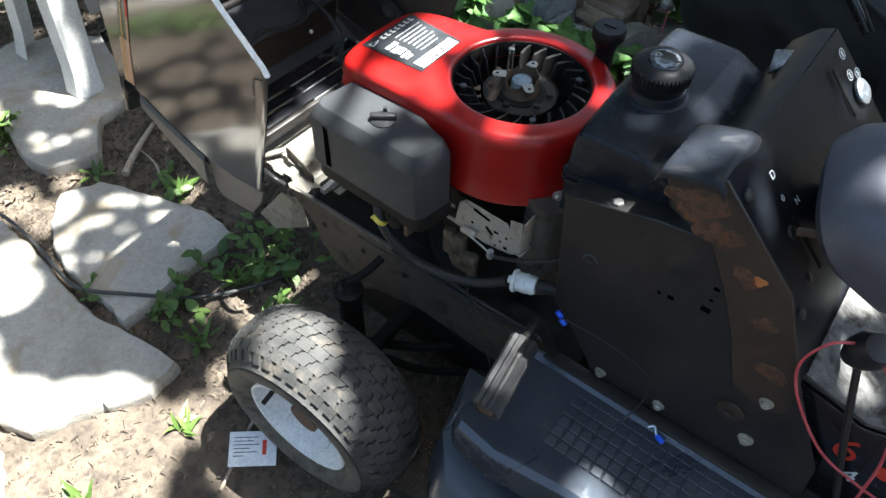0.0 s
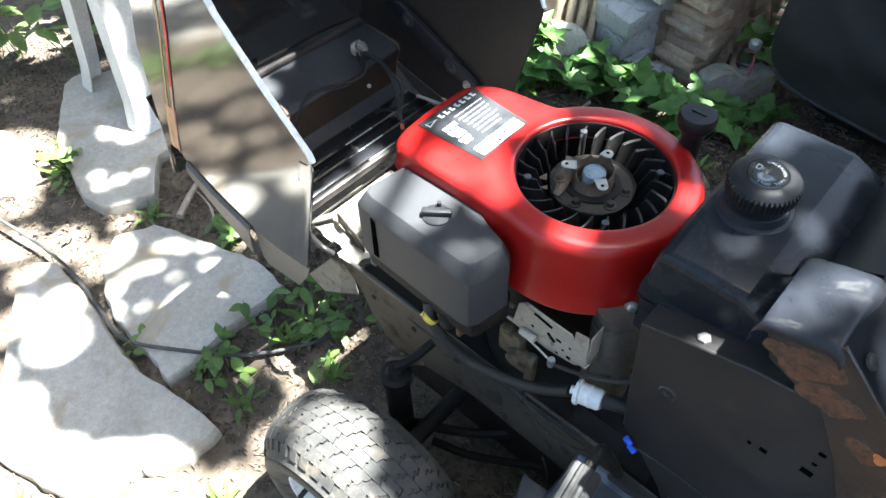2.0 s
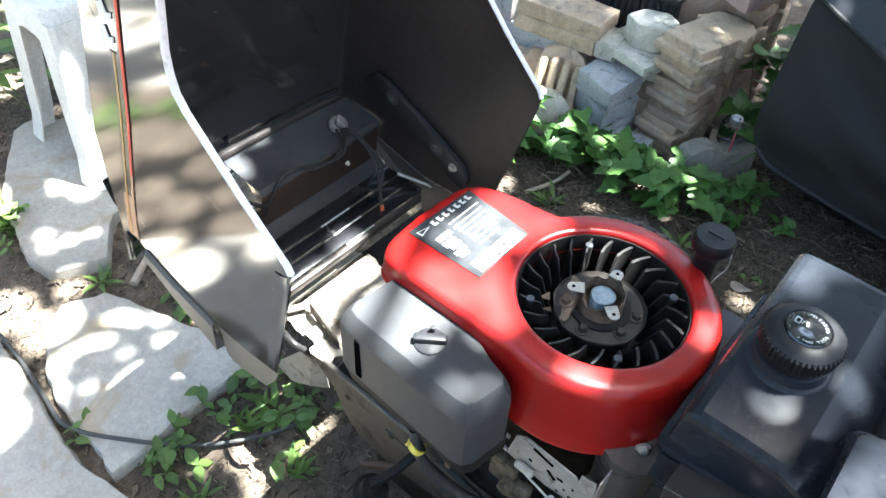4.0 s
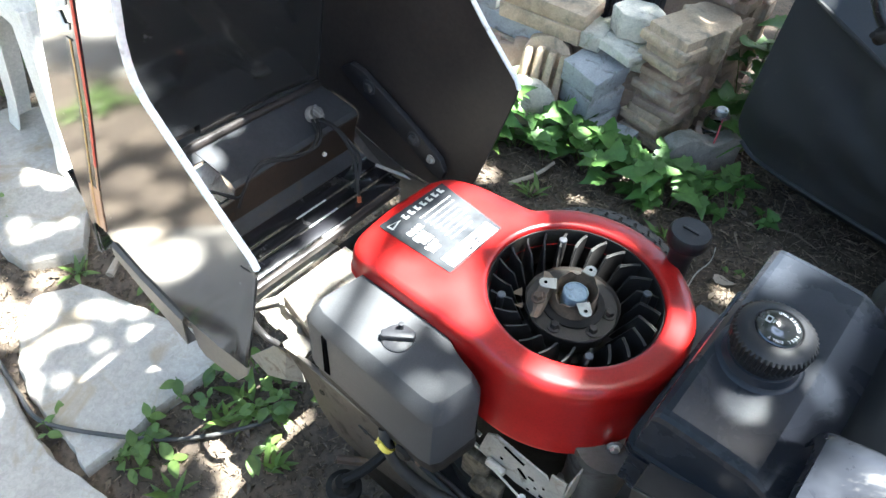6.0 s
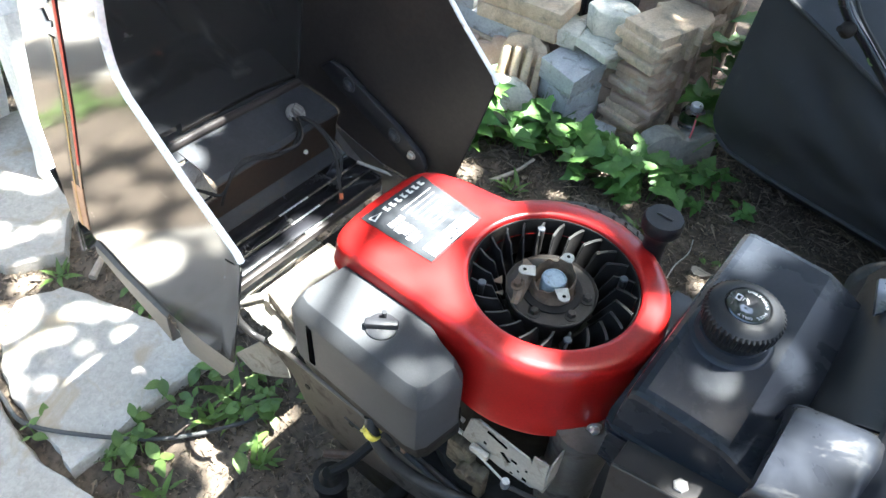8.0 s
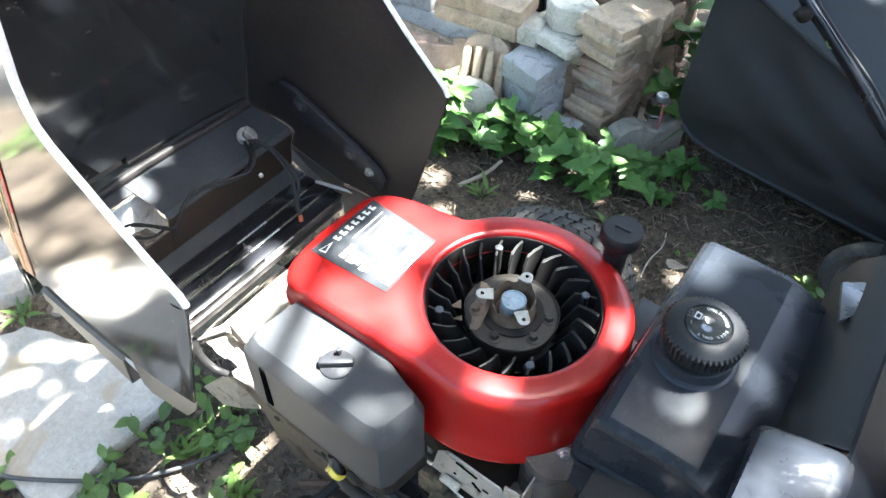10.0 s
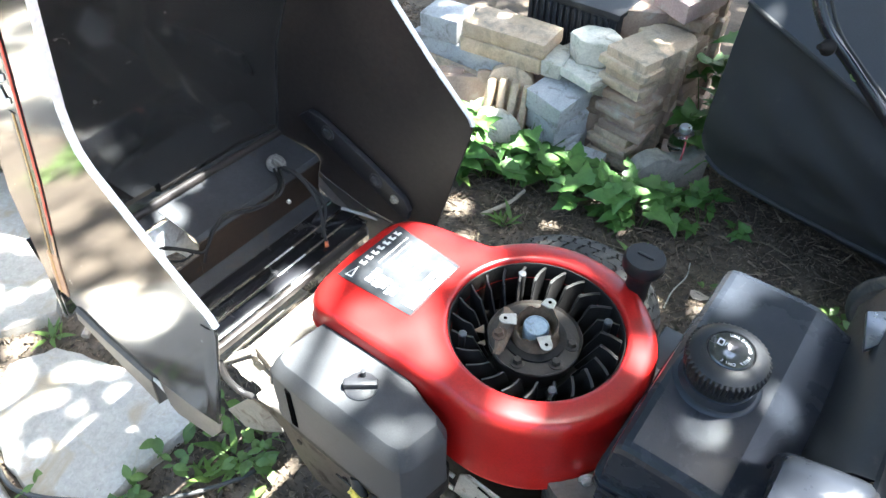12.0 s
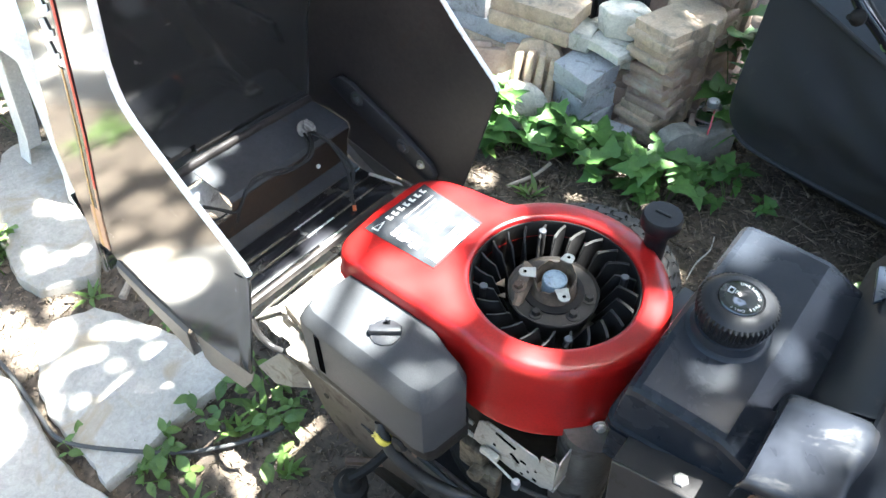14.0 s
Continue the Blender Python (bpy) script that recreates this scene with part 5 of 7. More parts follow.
    # tunnel panel behind the dash with decals, lever grip and loose wires
    tun = part("tunnel_panel", prism([(0.118, 0.585), (0.12, 0.395), (0.55, 0.395), (0.55, 0.60), (0.30, 0.60), (0.20, 0.565)], "y", 0.692, 0.70, 0.002), M["black_gloss"], MOWER, "glossy black tunnel panel with a red number decal")
    letters("6", 0.062, M["print_red"], tun, Matrix.Translation((0.203, 0.6915, 0.515)) @ FACE_NEAR, "decal_number")
    letters("4", 0.036, M["print_white"], tun, Matrix.Translation((0.225, 0.6915, 0.472)) @ FACE_NEAR, "decal_number")
    part("decal_disc", lathe([(0, 0), (0.013, 0), (0.013, 0.0008), (0, 0.0008)], 22, Matrix.Translation((0.252, 0.6915, 0.512)) @ FACE_NEAR), M["print_red"], tun)
    part("tunnel_top", sheet([[(0.118, y, 0.60), (0.20, y, 0.575), (0.30, y, 0.61), (0.55, y, 0.62)] for y in (0.695, 0.75, 0.90, 1.01)], 0.004), M["tunnel"], MOWER, "stained metal tunnel top")
    part("shift_grip", lathe([(0, -0.03), (0.012, -0.03), (0.020, -0.01), (0.022, 0.01), (0.016, 0.028), (0, 0.032)], 22, Matrix.Translation((0.150, 0.70, 0.675)) @ pose(0, 0, 0, 20, 15, 0)), M["black_plastic"], MOWER)
    part("shift_rod", tube([(0.152, 0.695, 0.655), (0.191, 0.68, 0.544), (0.245, 0.675, 0.392)], 0.0045, 8), M["panel"], MOWER)
    part("red_wire", tube([(0.135, 0.69, 0.69), (0.112, 0.665, 0.695), (0.101, 0.66, 0.65), (0.122, 0.66, 0.595), (0.175, 0.66, 0.53), (0.227, 0.66, 0.508), (0.28, 0.66, 0.50)], 0.0018, 8), M["wire_red"], MOWER, "loose red wire")
    part("red_wire", tube([(0.17, 0.69, 0.68), (0.20, 0.67, 0.65), (0.225, 0.66, 0.58), (0.235, 0.65, 0.50), (0.24, 0.64, 0.42)], 0.0018, 8), M["wire_red"], MOWER, "loose red wire")
    # footrest with its raised tread, and the pedal
    rows = []
    for x, yn, dz in ((-0.244, 0.505, -0.055), (-0.242, 0.497, -0.022), (-0.236, 0.486, -0.006), (-0.224, 0.476, 0.0), (-0.16, 0.468, 0.0), (-0.052, 0.483, 0.0), (0.30, 0.487, 0.0), (0.55, 0.487, 0.0)):
        rows.append([(x, 0.656, 0.396 + dz), (x, 0.650, 0.395 + dz), (x, 0.642, 0.388 + dz), (x, yn + 0.040, 0.385 + dz), (x, yn + 0.026, 0.390 + dz), (x, yn + 0.012, 0.3905 + dz), (x, yn + 0.002, 0.384 + dz), (x, yn - 0.005, 0.368 + min(dz * 0.5, 0)), (x, yn - 0.006, 0.335)])
    foot = part("footrest", sheet(rows, 0.004), M["foot"], MOWER, "glossy black moulded footrest", 30)
    bm = bmesh.new()
    for i in range(26):
        for j in range(6):
            x, y = -0.115 + i * 0.0185, 0.535 + j * 0.0185
            box((x, y, 0.3865), (x + 0.0158, y + 0.0158, 0.3882), 0.0012, 1, bm=bm)
    tagged(part("footrest_tread", bm, M["foot"], foot), kind="stuff")
    rail = box((-0.19, 0.648, 0.390), (0.50, 0.671, 0.3965), 0.003)
    part("footrest_rail", rail, M["panel"], foot)
    part("blue_crimp", tube([(0.008, 0.636, 0.397), (0.020, 0.632, 0.396)], 0.0042, 8), M["blue"], MOWER)
    part("thin_wire", tube([(-0.008, 0.640, 0.398), (0.0, 0.645, 0.400), (0.008, 0.636, 0.397)], 0.0018, 6), M["steel"], MOWER)
    part("thin_wire", tube([(-0.178, 0.655, 0.50), (-0.116, 0.660, 0.496), (-0.06, 0.662, 0.485), (-0.033, 0.660, 0.466), (-0.03, 0.655, 0.43), (-0.04, 0.63, 0.398)], 0.0013, 6), M["hose"], MOWER)
    # pedal: a grooved rubber sleeve on a rusty tube
    a, b = Vector((-0.186, 0.482, 0.470)), Vector((-0.200, 0.598, 0.486))
    ln = (b - a).length
    way = Matrix.Translation(a) @ (b - a).to_track_quat("Z", "Y").to_matrix().to_4x4()
    ring = [(0.021 * math.cos(t) / (abs(math.cos(t)) ** 4 + abs(math.sin(t)) ** 4) ** 0.25, 0.017 * math.sin(t) / (abs(math.cos(t)) ** 4 + abs(math.sin(t)) ** 4) ** 0.25) for t in [2 * math.pi * k / 36 for k in range(36)]]
    sleeve = [[(x * q * (1 - 0.16 * (k % 3 == 0)), y * q * (1 - 0.16 * (k % 3 == 0)), z) for k, (x, y) in enumerate(ring)] for q, z in ((0.72, 0.008), (0.74, 0.0), (0.92, 0.0), (1.0, 0.004), (1.0, ln - 0.004), (0.9, ln))]
    bm = loops(sleeve, False, True)
    bmesh.ops.transform(bm, matrix=way, verts=bm.verts)
    pedal = part("brake_pedal", bm, M["pedal"], MOWER, "ribbed rubber pedal sleeve on a rusty tube", 30)
    part("pedal_tube", lathe([(0, 0.004), (0.007, 0.004), (0.0075, 0.001), (0.0122, 0.001), (0.0125, 0.012), (0, 0.012)], 20, way), M["rust_dark"], pedal, "rusty tube end")
    part("pedal_arm", tube([b, b + Vector((0.0, 0.03, 0.01)), b + Vector((0.02, 0.06, -0.08))], 0.008, 8), M["grime"], pedal)


dash()


def wheel(x, y, steer, side):
    """A turf tyre on a white rim; side: +1 shows its outside towards -y."""
    R, W = 0.192, 0.078
    hold = part("front_wheel", lathe([(0.001, 0.0), (0.03, 0.0), (0.03, 0.10), (0.001, 0.10)], 12, Matrix.Translation((x, y - 0.05, 0.19)) @ pose(0, 0, 0, -90, 0, 0)), M["rust_dark"], MOWER, "front wheel with a turf tyre and white rim")
    at = Matrix.Translation((x, y, 0.19)) @ pose(0, 0, 0, 0, 0, steer) @ pose(0, 0, 0, 90, 0, 0)
    crown = [(0.0, 0.1885), (0.015, 0.1880), (0.030, 0.1858), (0.043, 0.1815), (0.054, 0.1750), (0.063, 0.1665), (0.070, 0.1570)]
    prof = [(0.098, 0.055), (0.103, 0.062), (0.108, 0.067), (0.118, 0.0745), (0.130, 0.0790), (0.142, 0.0790), (0.152, 0.0765)] + [(r - 0.0028, z) for z, r in crown[:0:-1]] + [(0.1857, 0.0)]
    prof = prof + [(r, -z) for r, z in prof[-2::-1]]
    tyre = part("tyre", lathe(prof, 96, at), M["tyre"], hold, "dusty worn turf tyre")
    part("tyre_wall", lathe([(0.1025, 0.0630), (0.108, 0.0685), (0.118, 0.0760), (0.130, 0.0805), (0.142, 0.0805), (0.149, 0.0788)], 96, at), M["tyre_side"], hold, "muddy brown sidewall")
    # chevron blocks that follow the rounded crown, each proud of the casing
    rng = random.Random(3)
    tread = bmesh.new()
    n = 40
    zs = (-0.062, -0.0475, -0.030, -0.010, 0.010, 0.030, 0.0475, 0.062)
    for i in range(n):
        for j, z in enumerate(zs):
            a = 2 * math.pi * (i + 0.5 * (j % 2)) / n
            r = float(np.interp(abs(z), [c[0] for c in crown], [c[1] for c in crown]))
            lean = math.degrees(math.atan2(float(np.interp(abs(z) + 0.004, [c[0] for c in crown], [c[1] for c in crown])) - float(np.interp(max(0, abs(z) - 0.004), [c[0] for c in crown], [c[1] for c in crown])), 0.008)) * (1 if z > 0 else -1)
            m = at @ pose(0, 0, 0, 0, 0, math.degrees(a)) @ Matrix.Translation((r, 0, z)) @ pose(0, 0, 0, 0, lean, 0)
            up = 0.0008 + rng.uniform(-0.0004, 0.0004)
            if abs(z) > 0.055:
                pts = [(-0.0085, -0.0080), (0.0085, -0.0095), (0.0085, 0.0065), (-0.0085, 0.0080)]
                if z < 0:
                    pts = [(p[0], -p[1]) for p in pts]
            else:
                w, full, e = 0.0098, 0.0141, 0.0030 * (1 if j % 2 else -1)
                pts = [(-w, -full - e), (-w * 0.2, -full), (-w * 0.1, -full + 0.004), (w, -full + 0.004 + e), (w, full + e), (w * 0.2, full), (w * 0.1, full - 0.004), (-w, full - 0.004 - e)]
            prism([(y, q) for q, y in pts], "x", -0.006, up, 0, bm=tread, m=m)
    tagged(part("tyre_tread", tread, M["tyre"], hold), kind="stuff")
    part("rim", lathe([(0.1015, 0.0600), (0.1045, 0.0655), (0.1045, 0.0685), (0.1015, 0.0700), (0.0975, 0.0680), (0.0950, 0.0600), (0.0900, 0.0500), (0.0875, 0.0220), (0.0800, 0.0130), (0.0600, 0.0090), (0.0360, 0.0120), (0.0320, 0.0300), (0.0240, 0.0320), (0.0, 0.0320)], 72, at), M["rim"], hold, "chipped white steel rim")
    part("hub_cap", lathe([(0.0, 0.046), (0.010, 0.045), (0.018, 0.040), (0.020, 0.028), (0.022, 0.012)], 24, at), M["grime"], hold)
    part("valve_stem", tube([at @ Vector((-0.052, 0.062, 0.045)), at @ Vector((-0.050, 0.058, 0.085))], 0.0045, 8, smooth=False), M["hose"], hold)


wheel(-0.497, 0.456, 3, 1)
wheel(-0.535, 1.283, 18, -1)

# ---- ground ----
def height(x, y):
    v = Vector((x, y, 0.0))
    return 0.010 * noise.noise(v * 2.3) + 0.006 * noise.noise(v * 9.0) + 0.003 * noise.noise(v * 31.0) - 0.004


def ground():
    xs = [-60, -20, -8, -5] + list(np.arange(-3.4, 0.8, 0.025)) + [1.5, 3, 6, 20, 60]
    ys = [-60, -20, -6, -2] + list(np.arange(-0.5, 2.8, 0.025)) + [4, 6, 10, 25, 60]
    verts = [(float(x), float(y), height(x, y) if -3.4 <= x <= 0.8 and -0.5 <= y <= 2.8 else -0.004) for y in ys for x in xs]
    w = len(xs)
    faces = [(j * w + i, j * w + i + 1, (j + 1) * w + i + 1, (j + 1) * w + i) for j in range(len(ys) - 1) for i in range(w - 1)]
    me = bpy.data.meshes.new("ground")
    me.from_pydata(verts, [], faces)
    me.materials.append(M["soil"])
    me.polygons.foreach_set("use_smooth", [True] * len(me.polygons))
    tagged(new("ground", me), "dry brown garden soil with mulch", "ground", kind="structure")


ground()


def flagstone(pts, top, label, depth=0.045, seed=1):
    """An irregular slab with a broken edge."""
    rng = random.Random(seed)
    fine = []
    for (x0, y0), (x1, y1) in zip(pts, pts[1:] + pts[:1]):
        n = max(2, int(math.hypot(x1 - x0, y1 - y0) / 0.022))
        for k in range(n):
            t = k / n
            j = 0.0035 if k else 0.001
            fine.append((x0 + (x1 - x0) * t + rng.uniform(-j, j), y0 + (y1 - y0) * t + rng.uniform(-j, j)))
    cx, cy = sum(p[0] for p in fine) / len(fine), sum(p[1] for p in fine) / len(fine)

    def ring(d, z, jit):
        out = []
        for x, y in fine:
            r = math.hypot(x - cx, y - cy)
            f = max(0.0, 1 - d / r)
            out.append(((x - cx) * f, (y - cy) * f, z + rng.uniform(-jit, jit)))
        return out

    rows = [ring(0.0, -depth, 0), ring(-0.001, -0.020, 0.002), ring(0.001, -0.006, 0.0015), ring(0.0055, -0.0008, 0.0008), ring(0.03, 0.0, 0.0004), ring(0.09, 0.0, 0.0004)]
    bm = loops(rows, False, True)
    # shallow chips and pits along the rim
    for v in bm.verts:
        if v.co.z > -0.01 and noise.noise(Vector((v.co.x * 9, v.co.y * 9, seed * 3.0))) > 0.32:
            v.co.z -= 0.006
    return solo("flagstone", bm, M["stone"], (cx, cy, top), label, "flagstone", "flagstones in the yard", angle=30)


flagstone([(-1.575, 0.345), (-1.540, 0.378), (-1.403, 0.379), (-1.308, 0.368), (-1.249, 0.358), (-1.096, 0.350), (-1.037, 0.364), (-0.950, 0.377), (-0.870, 0.383), (-0.861, 0.304), (-0.896, 0.240), (-0.912, 0.230), (-0.966, 0.104), (-1.146, 0.050), (-1.27, 0.10), (-1.40, 0.20), (-1.54, 0.28)], 0.030, "large pale grey flagstone half in the sun", seed=1)
flagstone([(-1.501, 0.518), (-1.470, 0.611), (-1.34, 0.655), (-1.172, 0.709), (-1.055, 0.703), (-1.053, 0.549), (-1.045, 0.455), (-1.041, 0.374), (-1.120, 0.383), (-1.273, 0.385), (-1.340, 0.400), (-1.42, 0.44)], 0.030, "grey flagstone flecked with sunlight", seed=2)
flagstone([(-2.193, 0.753), (-2.217, 0.818), (-2.12, 0.93), (-1.95, 1.08), (-1.76, 1.05), (-1.70, 0.90), (-1.68, 0.762), (-1.551, 0.668), (-1.609, 0.548), (-1.700, 0.537), (-1.954, 0.603), (-2.069, 0.673)], 0.032, "grey flagstone under a white stool", seed=3)
flagstone([(-2.45, 0.42), (-2.111, 0.535), (-2.042, 0.549), (-1.886, 0.511), (-1.86, 0.42), (-1.95, 0.33), (-2.30, 0.25)], 0.024, "sunlit pale flagstone beside weeds", seed=4)
flagstone([(-0.99, 0.05), (-1.13, 0.01), (-1.20, -0.20), (-1.0, -0.32), (-0.80, -0.18), (-0.86, -0.02)], 0.024, "sunlit pale flagstone near the tyre", seed=5)
flagstone([(-2.05, -0.20), (-1.82, -0.42), (-1.95, -0.75), (-2.35, -0.95), (-2.85, -0.70), (-2.75, -0.30), (-2.35, -0.15)], 0.026, "grey shaded flagstone beyond the grass strip", seed=9)


def litter():
    """Mulch slivers, dry leaf bits and pebbles on the soil."""
    rng = np.random.default_rng(7)
    n = 76000
    x, y = rng.uniform(-2.6, 0.35, n), -0.3 + 2.8 * rng.random(n) ** 0.75
    verts, faces = [], []
    for i in range(n):
        if y[i] < 0.38 and i % 4:
            continue
        a = rng.uniform(0, 2 * math.pi)
        ln, w = 0.004 + 0.020 * rng.random() ** 2.5, rng.uniform(0.001, 0.0036)
        ca, sa = math.cos(a), math.sin(a)
        z = height(x[i], y[i]) + 0.001
        t0, t1 = rng.uniform(-0.003, 0.006), rng.uniform(0.0, 0.008)
        k = len(verts)
        for u, v, dz in ((-ln, -w, t0), (ln, -w * 0.5, t1), (ln * 0.8, w, t1 + 0.002), (-ln * 0.9, w, t0 + 0.002), (0, 0, 0.004 + (t0 + t1) / 2)):
            verts.append((x[i] + (u * ca - v * sa) / 2, y[i] + (u * sa + v * ca) / 2, z + dz))
        faces += [(k, k + 1, k + 4), (k + 1, k + 2, k + 4), (k + 2, k + 3, k + 4), (k + 3, k, k + 4)]
    # curled dry leaves
    for i in range(900):
        px, py, a, ln, w = rng.uniform(-2.2, 0.2), rng.uniform(0.3, 2.3), rng.uniform(0, 2 * math.pi), rng.uniform(0.010, 0.020), rng.uniform(0.005, 0.010)
        ca, sa, z, k = math.cos(a), math.sin(a), height(px, py) + 0.004, len(verts)
        for u, v, dz in ((-ln, 0, 0.002), (0, -w, 0.009), (ln, 0, rng.uniform(0, 0.008)), (0, w, 0.008), (0, 0, 0.001)):
            verts.append((px + u * ca - v * sa, py + u * sa + v * ca, z + dz))
        faces += [(k, k + 1, k + 4), (k + 1, k + 2, k + 4), (k + 2, k + 3, k + 4), (k + 3, k, k + 4)]
    # long pale straws
    for i in range(3000):
        px, py, a, ln, w = rng.uniform(-1.6, 0.2), rng.uniform(0.75, 2.3), rng.uniform(0, 2 * math.pi), rng.uniform(0.014, 0.045), rng.uniform(0.0006, 0.0014)
        ca, sa, z, k = math.cos(a), math.sin(a), height(px, py) + 0.004, len(verts)
        for u, v, dz in ((-ln, -w, 0), (ln, -w, rng.uniform(0, 0.012)), (ln, w, rng.uniform(0, 0.012)), (-ln, w, 0), (0, 0, 0.006)):
            verts.append((px + u * ca - v * sa, py + u * sa + v * ca, z + dz))
        faces += [(k, k + 1, k + 4), (k + 1, k + 2, k + 4), (k + 2, k + 3, k + 4), (k + 3, k, k + 4)]
    me = bpy.data.meshes.new("mulch")
    me.from_pydata(verts, [], faces)
    me.materials.append(M["chip"])
    tagged(new("mulch", me), "scattered brown mulch slivers and dry leaf bits", "mulch", kind="stuff")


litter()


def stick(pts, r, seed):
    p0 = Vector(pts[0])
    bm = tube([Vector(p) - p0 for p in pts], r, 8, 4)
    solo("stick", bm, M["stick"], p0, "dry grey stick lying on the soil", "stick", "dry sticks on the ground")


stick([(-1.449, 0.672, 0.014), (-1.49, 0.735, 0.020), (-1.555, 0.845, 0.018)], (0.010, 0.006), 1)
stick([(-1.36, 0.72, 0.010), (-1.43, 0.75, 0.012), (-1.52, 0.76, 0.010)], (0.004, 0.002), 2)
stick([(-0.66, 0.40, 0.008), (-0.63, 0.33, 0.008), (-0.60, 0.26, 0.006)], (0.004, 0.003), 3)
stick([(-0.965, 1.60, 0.010), (-0.93, 1.68, 0.016), (-0.915, 1.74, 0.030)], (0.006, 0.005), 4)

bm = sheet([[(-0.022, -0.010, 0.004), (-0.010, -0.016, 0.001), (0.008, -0.012, 0.003), (0.024, -0.003, 0.010)], [(-0.025, 0.0, 0.008), (-0.008, 0.0, 0.004), (0.010, 0.0, 0.006), (0.030, 0.001, 0.014)], [(-0.020, 0.011, 0.003), (-0.006, 0.017, 0.001), (0.010, 0.012, 0.002), (0.025, 0.005, 0.010)]], 0.0008)
solo("dry_leaf", bm, M["stick"], (-0.36, 1.69, 0.004), "curled tan dry leaf on the soil", "leaf")
bm = tube([(x + 0.42, y - 1.60, z) for x, y, z in ((-0.415, 1.60, 0.006), (-0.42, 1.66, 0.012), (-0.412, 1.72, 0.016), (-0.425, 1.78, 0.010))], 0.0018, 6)
solo("wire", bm, M["zinc"], (-0.42, 1.60, 0.0), "thin pale wire lying on the soil", "wire")
bm = tube([(x + 1.29, y - 0.371, z - 0.004) for x, y, z in ((-1.80, 0.345, 0.040), (-1.581, 0.381, 0.041), (-1.423, 0.386, 0.041), (-1.291, 0.374, 0.026), (-1.199, 0.372, 0.030), (-1.085, 0.430, 0.041), (-0.978, 0.531, 0.014), (-0.894, 0.650, 0.012), (-0.865, 0.735, 0.012))], 0.0044, 10)
solo("garden_hose", bm, M["hose_dusty"], (-1.29, 0.371, 0.004), "thin black hose lying across the flagstones", "hose")


def tag_card():
    hold = solo("paper_tag", box((-0.045, -0.033, -0.0006), (0.045, 0.033, 0.0006), 0.0003, 1, m=pose(0, 0, 0, 16, 4, 42)), M["paper"], (-0.606, 0.350, 0.024), "white printed paper tag lying against the tyre", "paper tag")
    for k in range(6):
        bm = box((-0.036, 0.021 - k * 0.007, 0.0007), (-0.036 + (0.045, 0.038, 0.048, 0.03, 0.044, 0.02)[k], 0.0225 - k * 0.007, 0.0010), 0, m=pose(0, 0, 0, 16, 4, 42))
        ob = new("print_line", finish(bm, M["label"], "print_line"))
        ob.parent = hold
    bm = box((0.018, -0.012, 0.0007), (0.026, 0.016, 0.0010), 0, m=pose(0, 0, 0, 16, 4, 42))
    ob = new("print_mark", finish(bm, M["print_red"], "print_mark"))
    ob.parent = hold


tag_card()


# unseen grey slab added to supply the grey reflection in the hood panel
def pavement():
    rows = [[(x, y, 0.012 + 0.004 * noise.noise(Vector((x * 0.7, y * 0.7, 3.0)))) for x in np.linspace(-7.5, -3.25 + 0.1 * math.sin(3 * y), 16)] for y in np.linspace(-5.0, 0.35, 20)]
    ob = new("pavement", finish(sheet(rows, 0.05), M["grey_block"], "pavement"))
    tagged(ob, "unseen grey pavement added for the hood panel's reflection", "pavement", kind="structure")


pavement()


# ---- white stool ----
def stool():
    feet = [(-1.785, 0.785), (-2.140, 0.795), (-1.80, 1.12), (-2.14, 1.12)]
    st = thing("plastic_stool", (-1.96, 0.95, 0.032), "white resin plastic stool with splayed legs on a flagstone", "stool")
    cx, cy = -1.965, 0.955
    for x, y in feet:
        sx, sy = (1 if x > cx else -1), (1 if y > cy else -1)
        tx, ty = cx + sx * 0.125, cy + sy * 0.115
        rows = []
        for f in np.linspace(0, 1, 7):
            px, py, z = x + (tx - x) * f, y + (ty - y) * f, 0.033 + 0.43 * f
            w = 0.062 + 0.012 * f
            flare = 0.010 * max(0, 1 - f * 9)
            rows.append([(px - sx * w, py + sy * flare, z), (px - sx * 0.008, py + sy * flare, z), (px + sx * flare, py - sy * 0.008, z), (px + sx * flare, py - sy * w, z)])
        part("leg", sheet(rows, 0.004), M["white_plastic"], st, angle=30)
    n = 40
    def sq(r, z):
        out = []
        for i in range(n):
            a = 2 * math.pi * i / n
            c, s = math.cos(a), math.sin(a)
            q = r / (abs(c) ** 5 + abs(s) ** 5) ** 0.2
            out.append((cx + q * c, cy + q * s, z))
        return out
    part("seat", loops([sq(0.125, 0.44), sq(0.128, 0.44), sq(0.122, 0.488), sq(0.116, 0.496), sq(0.10, 0.498), sq(0.05, 0.497)], False, True), M["white_plastic"], st)
    for s in (-1, 1):
        for ax in (0, 1):
            pts = [(-0.10, 0.44), (0.10, 0.44), (0.108, 0.36), (0.085, 0.36), (0.07, 0.395), (0.03, 0.41), (-0.03, 0.41), (-0.07, 0.395), (-0.085, 0.36), (-0.108, 0.36)]
            if ax:
                bm = prism([(cx + u, z) for u, z in pts], "y", cy + s * 0.118, cy + s * 0.122)
            else:
                bm = prism([(cy + u, z) for u, z in pts], "x", cx + s * 0.118, cx + s * 0.122)
            part("apron", bm, M["white_plastic"], st)


stool()


